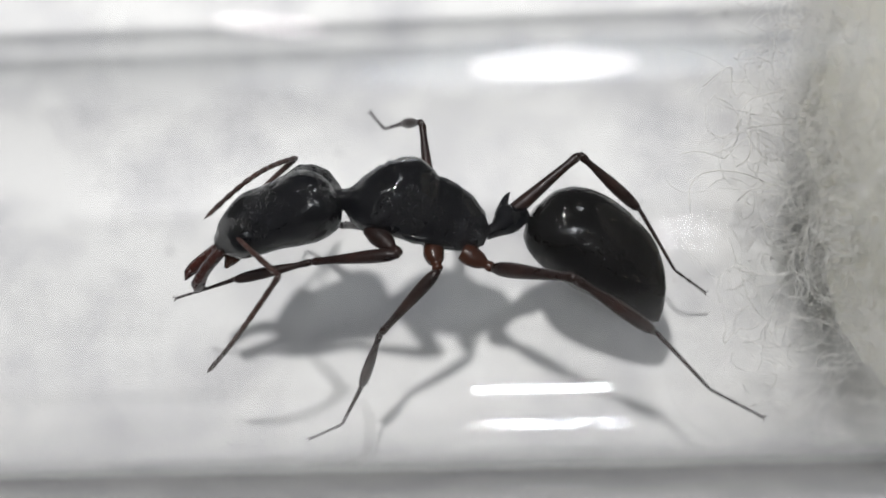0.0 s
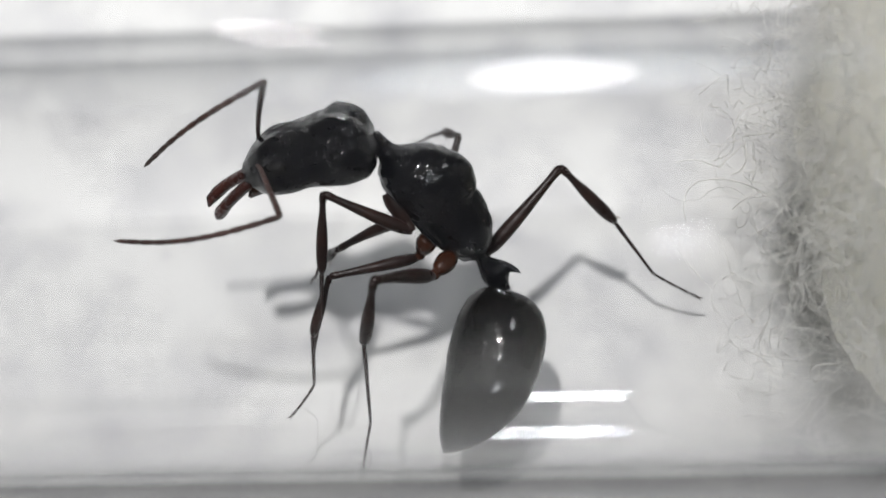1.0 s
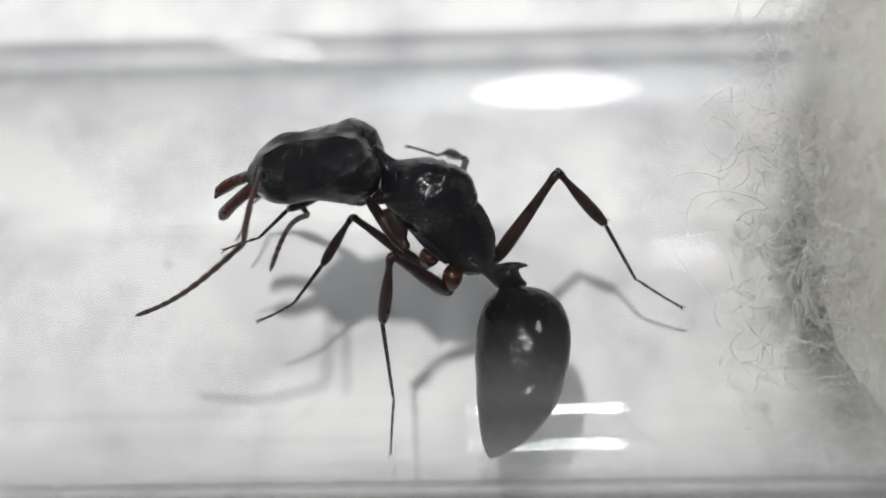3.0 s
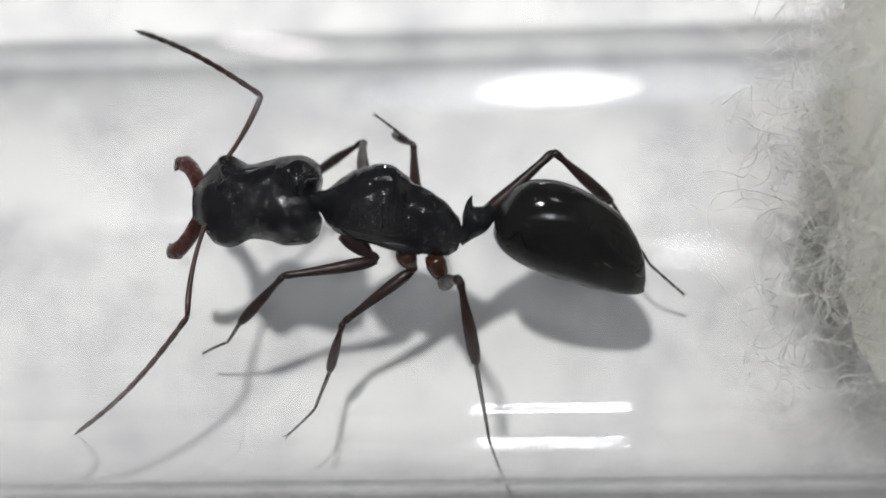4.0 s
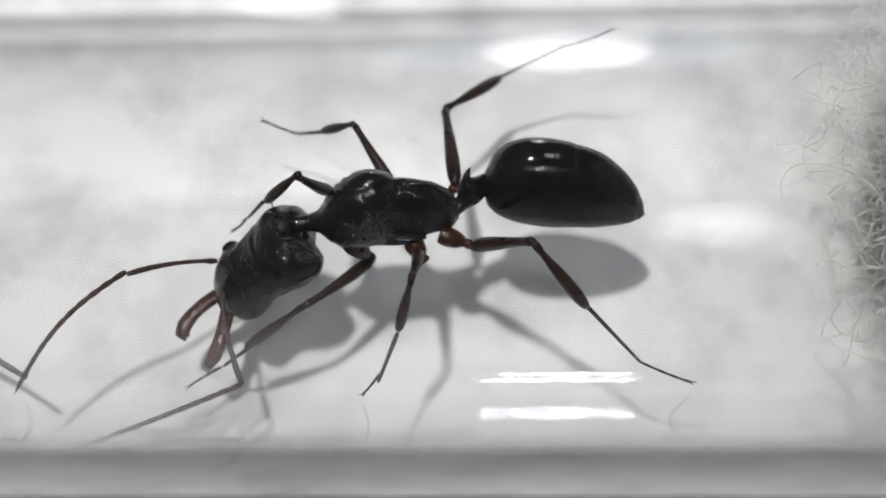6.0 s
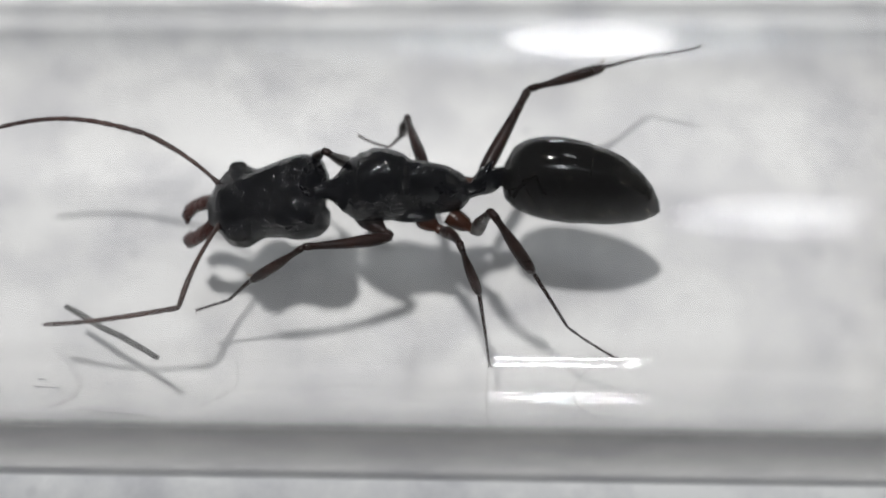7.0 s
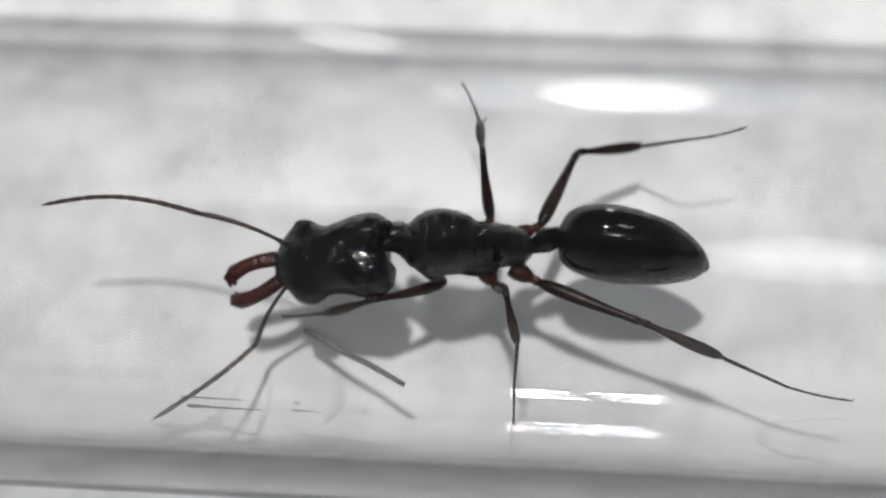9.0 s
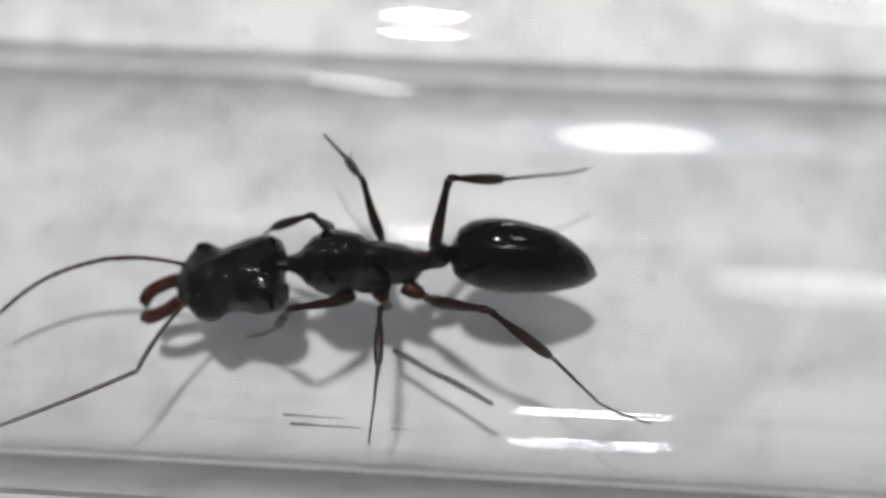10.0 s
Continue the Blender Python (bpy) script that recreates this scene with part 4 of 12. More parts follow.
    walk(ANT["funiculus_R"], [
        (0, mm(2.66, -1.91, 0.16, -26, 14, 65)), (0.15, mm(2.7, -1.47, 0.48, -25, 1, 71)), (0.3, mm(2.8, -1.21, 0.63, -26, -12, 75)),
        (0.5, mm(2.71, -1.23, 0.49, -24, -7, 68)), (0.54, mm(2.86, -0.71, 0.62, -25, 19, 61)), (0.58, mm(2.98, -0.38, 0.61, -31, 45, 51)),
        (0.62, mm(3.12, -0.1, 0.57, -53, 69, 25)), (0.66, mm(3.26, 0.2, 0.48, 41, 108, 116)), (0.7, mm(3.41, 0.5, 0.36, 12, 131, 83)),
        (0.85, mm(3.94, 0.65, 0.1, 15, 111, 87)), (1, mm(4.4, 0.94, -0.4, 40, 92, 112)), (1.2, mm(4.35, 1.03, -0.5, -125, 77, -53)),
        (1.5, mm(4.04, 1.11, -0.46, 11, 101, 82)), (1.6, mm(3.99, 0.24, 0.03, 43, 111, 115)), (1.7, mm(3.82, -0.65, 0.27, -131, 57, -58)),
        (2, mm(4.14, 0.06, -0.07, -127, 73, -54)), (2.1, mm(4.55, 0.33, -0.38, -123, 76, -50)), (2.2, mm(4.82, 0.66, -0.77, -115, 79, -42)),
        (2.3, mm(4.5, 0.81, -0.51, 33, 95, 106)), (2.4, mm(4.12, 1.04, -0.36, -40, 96, 33)), (2.5, mm(3.74, 1.34, -0.33, -64, 102, 9)),
        (2.53, mm(2.73, 1.49, -0.4, 61, 68, 132)), (2.57, mm(1.82, 1.37, -0.86, 45, 52, 114)), (2.6, mm(1.22, 1.01, -1.59, 39, 34, 105)),
        (2.63, mm(1.06, 0.45, -2.47, 36, 17, 98)), (2.67, mm(1.39, -0.13, -3.25, 35, 0, 91)), (2.7, mm(2.12, -0.62, -3.78, 36, -17, 84)),
        (2.92, mm(1.67, -0.44, -2.98, 37, -16, 82)), (3.14, mm(1.46, -0.35, -1.94, 37, -16, 80)), (3.36, mm(1.57, -0.39, -0.83, 38, -17, 78)),
        (3.58, mm(2, -0.6, 0.19, 38, -18, 76)), (3.8, mm(2.67, -0.78, 1.06, 49, -49, 58)), (3.9, mm(2.82, -0.84, 1.24, 58, -46, 46)),
        (4, mm(3.36, -0.93, 1.57, 56, -28, 48)), (4.17, mm(4.37, -2.12, 0.09, 48, -8, 73)), (4.33, mm(4.97, -2.09, -0.67, 48, 17, 77)),
        (4.5, mm(5.44, -1.84, -0.64, 48, 18, 75)), (4.65, mm(5.89, -0.85, -0.72, 47, 16, 71)), (4.8, mm(5.89, 0.23, -0.93, 46, 11, 67)),
        (4.9, mm(5.84, 0.12, -1.26, 45, -4, 62)), (5, mm(5.68, 0.39, -1.27, 46, -19, 57)), (5.07, mm(5.62, 0.63, -1.18, 48, -3, 49)),
        (5.13, mm(5.58, 0.76, -1.18, 48, 2, 52)), (5.2, mm(5.74, 0.34, -1.73, 47, -8, 67)), (5.57, mm(5.89, 0.08, -1.53, 47, 8, 53)),
        (5.93, mm(5.64, 0.88, -0.27, 39, 31, 29)), (6.3, mm(5.66, 0.82, 0.27, 30, 41, 14)), (6.4, mm(6, -1.09, -0.66, 27, 27, 9)),
        (6.5, mm(5.65, -1.7, -0.23, 23, 17, -1)), (6.6, mm(5.35, -1.96, -0.05, 25, -3, 16)), (6.7, mm(5, -2.16, 0.09, 25, 6, 5)),
        (6.8, mm(4.6, -2.3, 0.19, 18, 24, -21)), (6.87, mm(5.07, -2.05, 0.31, 23, 4, 0)), (6.93, mm(5.47, -1.69, 0.36, 22, -11, 12)),
        (7, mm(5.78, -1.23, 0.38, 23, 6, -5)), (7.15, mm(6.07, -0.69, 0.02, 25, 19, 4)), (7.3, mm(6.21, -0.06, -0.31, 30, 31, 15)),
        (7.5, mm(6.04, -0.96, -0.33, 26, 21, 6)), (7.6, mm(5.87, -1.26, -0.3, 24, 2, -2)), (7.7, mm(5.64, -1.53, -0.3, 25, -18, -9)),
        (7.8, mm(5.35, -1.75, -0.31, 30, -21, -24)), (7.9, mm(5.13, -1.89, -0.24, 31, -1, -28)), (8, mm(4.9, -2.02, -0.14, 30, 21, -32)),
        (8.07, mm(4.94, -1.99, 0.22, 33, -1, -20)), (8.15, mm(4.83, -1.65, 1.11, 32, -11, -12)), (8.23, mm(4.97, -1.9, 0.64, 32, -4, -11)),
        (8.3, mm(5.03, -1.98, 0.35, 31, 17, -14)), (8.4, mm(5.51, -1.73, 0.11, 32, 9, -12)), (8.5, mm(5.86, -1.35, -0.06, 32, 0, -9)),
        (9, mm(6.07, -0.49, 0.21, 32, 5, -3)), (9.3, mm(6.2, -0.12, -0.16, 33, 2, 9)), (9.4, mm(5.95, -0.56, 0.71, 33, -12, 2)),
        (9.5, mm(5.7, -1.23, 0.83, 36, -20, -8)), (9.65, mm(5.88, -1.12, 0.48, 36, -4, -9)), (9.8, mm(6.03, -1, 0.01, 36, 21, -15)),
        (9.9, mm(6.2, -0.69, -0.31, 42, 23, 2)), (10, mm(6.25, -0.36, -0.64, 49, 24, 19)),])
    walk(ANT["scape_L"], [
        (0, mm(3.75, 0.26, -1.13, 67, 5, 125)), (0.15, mm(3.73, 0.27, -1.2, 67, 17, 126)), (0.3, mm(3.7, 0.28, -1.27, 66, 28, 124)),
        (0.5, mm(3.45, 0.37, -1.43, 63, 31, 117)), (0.7, mm(3.34, 0.67, -1.66, 60, 26, 111)), (0.8, mm(3.28, 0.79, -1.71, 61, 10, 113)),
        (0.9, mm(3.22, 0.91, -1.76, 61, -7, 111)), (1, mm(3.16, 1.03, -1.81, 62, -23, 107)), (1.1, mm(3.17, 1.01, -1.85, 64, -9, 98)),
        (1.2, mm(3.19, 0.98, -1.89, 65, 2, 86)), (1.35, mm(3.16, 0.93, -1.9, 66, 14, 89)), (1.5, mm(3.12, 0.89, -1.9, 67, 28, 92)),
        (1.6, mm(3.26, 0.7, -1.81, 72, 37, 102)), (1.7, mm(3.4, 0.5, -1.71, 84, 48, 119)), (2, mm(3.17, 0.61, -1.9, 79, 29, 112)),
        (2.1, mm(3.24, 0.62, -1.89, 78, 15, 110)), (2.2, mm(3.3, 0.64, -1.87, 78, 1, 106)), (2.35, mm(3.24, 0.8, -1.82, 77, -10, 111)),
        (2.5, mm(3.18, 0.96, -1.77, 76, -21, 115)), (2.7, mm(3.17, 0.98, -1.8, 79, -11, 105)), (3.07, mm(3.34, 0.92, -1.5, 79, 4, 103)),
        (3.43, mm(3.52, 0.85, -1.2, 78, 19, 98)), (3.8, mm(3.69, 0.79, -0.89, 73, 31, 86)), (3.9, mm(3.71, 0.68, -0.88, 76, 38, 91)),
        (4, mm(3.72, 0.57, -0.87, 81, 44, 98)), (4.17, mm(3.73, 0.53, -0.98, 93, 40, 117)), (4.33, mm(3.74, 0.48, -1.09, 103, 33, 133)),
        (4.5, mm(3.75, 0.44, -1.2, -72, 157, -35)), (4.8, mm(3.61, 0.69, -1.56, -64, 159, -14)), (4.9, mm(3.48, 0.85, -1.75, -65, 175, -19)),
        (5, mm(3.34, 1.01, -1.93, -65, -169, -25)), (5.1, mm(3.33, 1.02, -1.89, -66, -176, -16)), (5.2, mm(3.31, 1.02, -1.85, -66, 177, -8)),
        (5.47, mm(3.47, 0.91, -1.59, -70, 162, -29)), (5.75, mm(3.63, 0.81, -1.33, 100, 27, 125)), (6.03, mm(3.78, 0.71, -1.07, 86, 30, 96)),
        (6.3, mm(3.94, 0.6, -0.81, 73, 24, 68)), (6.4, mm(3.97, 0.58, -0.6, 71, 22, 64)), (6.5, mm(4, 0.56, -0.38, 70, 19, 61)),
        (6.8, mm(3.97, 0.55, -0.37, 69, 10, 57)), (7, mm(3.92, 0.61, -0.4, 71, 21, 64)), (7.1, mm(3.92, 0.69, -0.42, 73, 23, 69)),
        (7.2, mm(3.92, 0.77, -0.44, 75, 22, 74)), (7.3, mm(3.92, 0.86, -0.46, 76, 25, 78)), (7.37, mm(3.94, 0.78, -0.41, 75, 23, 75)),
        (7.43, mm(3.96, 0.7, -0.35, 74, 21, 72)), (7.5, mm(3.98, 0.62, -0.29, 74, 14, 71)), (7.65, mm(3.96, 0.69, -0.32, 67, 18, 46)),
        (7.8, mm(3.93, 0.76, -0.35, 60, 14, 23)), (8, mm(3.86, 0.71, -0.34, 61, -4, 27)), (8.3, mm(3.91, 0.64, -0.29, 61, -4, 22)),
        (8.5, mm(3.98, 0.5, -0.24, 60, -3, 31)), (8.75, mm(3.95, 0.69, -0.31, 57, -16, 52)), (9, mm(3.92, 0.88, -0.38, 56, 50, 49)),
        (9.3, mm(3.93, 0.97, -0.49, 57, -34, 57)), (9.4, mm(3.99, 0.81, -0.45, 61, -15, 47)), (9.5, mm(4.05, 0.66, -0.41, 62, 3, 38)),
        (9.8, mm(4.06, 0.87, -0.45, 62, -3, 26)), (9.9, mm(4.07, 0.84, -0.43, 61, -1, 43)), (10, mm(4.07, 0.81, -0.4, 62, 10, 56)),])
    walk(ANT["funiculus_L"], [
        (0, mm(2.51, 2.01, -1.31, -129, 57, -63)), (0.15, mm(2.53, 1.95, -1.81, -137, 50, -73)), (0.3, mm(2.65, 1.86, -2.28, -143, 43, -81)),
        (0.5, mm(2.6, 2.01, -2.54, -128, 41, -59)), (0.7, mm(2.64, 2.46, -2.61, -116, 49, -42)), (0.8, mm(2.45, 2.74, -2.07, -110, 55, -34)),
        (0.9, mm(2.44, 2.9, -1.51, -99, 62, -22)), (1, mm(2.58, 2.93, -0.98, -85, 67, -6)), (1.1, mm(2.87, 3.11, -1.52, -86, 67, -7)),
        (1.2, mm(3.35, 3.12, -1.95, -86, 66, -7)), (1.35, mm(3.19, 3.01, -2.44, -110, 78, -32)), (1.5, mm(3.06, 2.79, -2.91, -6, 101, 71)),
        (1.6, mm(2.89, 2.38, -3.11, 3, 110, 80)), (1.7, mm(2.71, 1.76, -3.3, 5, 119, 82)), (2, mm(2.48, 2.35, -2.96, 29, 127, 110)),
        (2.1, mm(2.54, 2.58, -2.44, -135, 60, -50)), (2.2, mm(2.7, 2.7, -1.9, -112, 63, -24)), (2.35, mm(2.47, 2.77, -1.46, -119, 77, -32)),
        (2.5, mm(2.32, 2.78, -1.01, -27, 95, 60)), (2.7, mm(2.64, 3.02, -1.39, -63, 108, 23)), (3.07, mm(2.84, 3, -1.67, -121, 83, -34)),
        (3.43, mm(3.25, 2.86, -1.91, -94, 61, -6)), (3.8, mm(3.83, 2.62, -2, -92, 39, -4)), (3.9, mm(3.67, 2.37, -2.21, -83, 49, 9)),
        (4, mm(3.5, 2.1, -2.37, -69, 58, 27)), (4.17, mm(2.98, 2, -2.35, -39, 31, 67)), (4.33, mm(2.51, 1.81, -2.25, -35, 29, 75)),
        (4.5, mm(2.13, 1.58, -2.03, -31, 10, 86)), (4.8, mm(1.66, 1.19, -2.32, -30, 1, 101)), (4.9, mm(1.46, 1.55, -1.96, -30, -6, 93)),
        (5, mm(1.43, 1.91, -1.52, -28, -15, 86)), (5.1, mm(1.27, 1.62, -1.75, -26, -8, 75)), (5.2, mm(1.18, 1.33, -1.96, -25, -4, 63)),
        (5.47, mm(1.68, 1.89, -2.27, -24, 0, 47)), (5.75, mm(2.53, 2.37, -2.32, -25, 4, 30)), (6.03, mm(3.58, 2.57, -2.14, -25, -13, 30)),
        (6.3, mm(4.68, 2.42, -1.69, -23, 5, -2)), (6.4, mm(4.84, 2.38, -1.4, -23, 20, -5)), (6.5, mm(5, 2.33, -1.09, -25, 35, -9)),
        (6.8, mm(5.12, 2.33, -0.75, -38, 30, -32)), (7, mm(4.79, 2.42, -1.18, -26, 22, -5)), (7.1, mm(4.64, 2.54, -1.25, -22, 4, 9)),
        (7.2, mm(4.47, 2.68, -1.26, -23, -9, 18)), (7.3, mm(4.32, 2.76, -1.38, -29, -33, 35)), (7.37, mm(4.45, 2.7, -1.24, -22, -19, 18)),
        (7.43, mm(4.58, 2.61, -1.12, -19, -9, 7)), (7.5, mm(4.67, 2.58, -0.83, -19, 7, -7)), (7.65, mm(5.39, 2.15, -0.98, -18, 5, -1)),
        (7.8, mm(5.85, 1.57, -0.88, -18, 5, 5)), (8, mm(5.78, 1.67, -0.2, -18, 15, 3)), (8.3, mm(5.89, 1.45, -0.12, -20, 26, -3)),
        (8.5, mm(5.82, 1.6, -0.14, -15, 11, 12)), (8.75, mm(5.22, 2.32, 0.28, -13, 25, 19)), (9, mm(4.82, 1.94, -2.02, -17, -37, 53)),
        (9.3, mm(4.92, 2.46, 0.7, -11, 25, 3)), (9.4, mm(5.41, 2.33, 0.09, -8, 17, 10)), (9.5, mm(5.73, 1.99, -0.53, -7, 9, 16)),
        (9.8, mm(5.99, 1.8, -0.34, -9, 17, 6)), (9.9, mm(5.64, 2.3, -0.38, -7, -4, 21)), (10, mm(5.25, 2.57, -0.76, -12, -29, 38)),])
    walk(ANT["coxa_LF"], [
        (0, mm(0.85, 0.35, -0.4, 65, 12, 133)), (0.1, mm(0.85, 0.35, -0.4, -93, 150, 10)), (0.2, mm(0.85, 0.35, -0.4, -99, 152, -3)),
        (0.3, mm(0.85, 0.35, -0.4, 71, 19, 152)), (0.37, mm(0.85, 0.35, -0.4, 73, 18, 158)), (0.43, mm(0.85, 0.35, -0.4, 72, 13, 154)),
        (0.5, mm(0.85, 0.35, -0.4, 73, 11, 159)), (0.57, mm(0.85, 0.35, -0.4, 73, 10, 158)), (0.63, mm(0.85, 0.35, -0.4, 73, 9, 158)),
        (0.7, mm(0.85, 0.35, -0.4, 72, 8, 157)), (0.77, mm(0.85, 0.35, -0.4, 72, 7, 157)), (0.85, mm(0.85, 0.35, -0.4, 72, 6, 158)),
        (0.93, mm(0.85, 0.35, -0.4, 72, 3, 156)), (1, mm(0.85, 0.35, -0.4, 72, 2, 156)), (1.1, mm(0.85, 0.35, -0.4, 73, 6, 160)),
        (1.2, mm(0.85, 0.35, -0.4, 72, 5, 155)), (1.3, mm(0.85, 0.35, -0.4, 72, 7, 154)), (1.4, mm(0.85, 0.35, -0.4, 72, 6, 151)),
        (1.5, mm(0.85, 0.35, -0.4, 72, 10, 153)), (1.6, mm(0.85, 0.35, -0.4, 72, 13, 155)), (1.7, mm(0.85, 0.35, -0.4, 71, 12, 149)),
        (1.8, mm(0.85, 0.35, -0.4, 72, 12, 154)), (1.9, mm(0.85, 0.35, -0.4, 72, 9, 153)), (2, mm(0.85, 0.35, -0.4, 73, 10, 157)),
        (2.07, mm(0.85, 0.35, -0.4, 73, 9, 157)), (2.13, mm(0.85, 0.35, -0.4, 72, 8, 156)), (2.2, mm(0.85, 0.35, -0.4, 72, 4, 150)),
        (2.3, mm(0.85, 0.35, -0.4, 72, 9, 152)), (2.4, mm(0.85, 0.35, -0.4, 72, 13, 151)), (2.5, mm(0.85, 0.35, -0.4, 70, 13, 144)),
        (2.57, mm(0.85, 0.35, -0.4, 72, 16, 152)), (2.63, mm(0.85, 0.35, -0.4, 72, 11, 149)), (2.7, mm(0.85, 0.35, -0.4, 72, 10, 150)),
        (3.07, mm(0.85, 0.35, -0.4, 72, 13, 152)), (3.43, mm(0.85, 0.35, -0.4, 73, 19, 157)), (3.8, mm(0.85, 0.35, -0.4, 75, 25, 162)),
        (4, mm(0.85, 0.35, -0.4, -98, 152, -2)), (4.5, mm(0.85, 0.35, -0.4, -91, 147, 11)), (4.6, mm(0.85, 0.35, -0.4, -93, 147, 8)),
        (4.7, mm(0.85, 0.35, -0.4, -95, 147, 4)), (4.8, mm(0.85, 0.35, -0.4, -97, 146, 0)), (4.85, mm(0.85, 0.35, -0.4, -95, 136, 3)),
        (4.9, mm(0.85, 0.35, -0.4, -92, 126, 6)), (4.95, mm(0.85, 0.35, -0.4, -85, 117, 15)), (5, mm(0.85, 0.35, -0.4, -68, 110, 34)),
        (5.07, mm(0.85, 0.35, -0.4, -56, 113, 46)), (5.13, mm(0.85, 0.35, -0.4, -47, 117, 56)), (5.2, mm(0.85, 0.35, -0.4, -41, 121, 64)),
        (5.75, mm(0.85, 0.35, -0.4, -65, 121, 35)), (6.3, mm(0.85, 0.35, -0.4, -82, 128, 14)), (6.4, mm(0.85, 0.35, -0.4, -89, 133, 5)),
        (6.5, mm(0.85, 0.35, -0.4, -95, 138, -2)), (6.65, mm(0.85, 0.35, -0.4, -101, 146, -13)), (6.8, mm(0.85, 0.35, -0.4, 74, 25, 158)),
        (6.9, mm(0.85, 0.35, -0.4, 71, 9, 146)), (7, mm(0.85, 0.35, -0.4, 70, 1, 139)), (7.15, mm(0.85, 0.35, -0.4, 71, 6, 149)),
        (7.3, mm(0.85, 0.35, -0.4, 72, 12, 159)), (7.4, mm(0.85, 0.35, -0.4, -103, 147, -9)), (7.5, mm(0.85, 0.35, -0.4, -90, 128, 10)),
        (7.65, mm(0.85, 0.35, -0.4, -102, 126, -5)), (7.8, mm(0.85, 0.35, -0.4, -115, 124, -21)), (7.87, mm(0.85, 0.35, -0.4, 61, 45, 155)),
        (7.93, mm(0.85, 0.35, -0.4, 60, 33, 152)), (8, mm(0.85, 0.35, -0.4, 60, 25, 152)), (8.15, mm(0.85, 0.35, -0.4, 57, 17, 144)),
        (8.3, mm(0.85, 0.35, -0.4, 56, 13, 139)), (8.5, mm(0.85, 0.35, -0.4, 59, 30, 148)), (8.75, mm(0.85, 0.35, -0.4, 62, 45, 153)),
        (9, mm(0.85, 0.35, -0.4, -112, 122, -19)), (9.15, mm(0.85, 0.35, -0.4, 65, 41, 157)), (9.3, mm(0.85, 0.35, -0.4, 65, 24, 156)),
        (9.4, mm(0.85, 0.35, -0.4, 63, 34, 153)), (9.5, mm(0.85, 0.35, -0.4, 61, 42, 150)), (9.65, mm(0.85, 0.35, -0.4, 61, 28, 149)),
        (9.8, mm(0.85, 0.35, -0.4, 61, 14, 149)), (9.9, mm(0.85, 0.35, -0.4, 61, -2, 149)), (10, mm(0.85, 0.35, -0.4, 61, -14, 151)),])
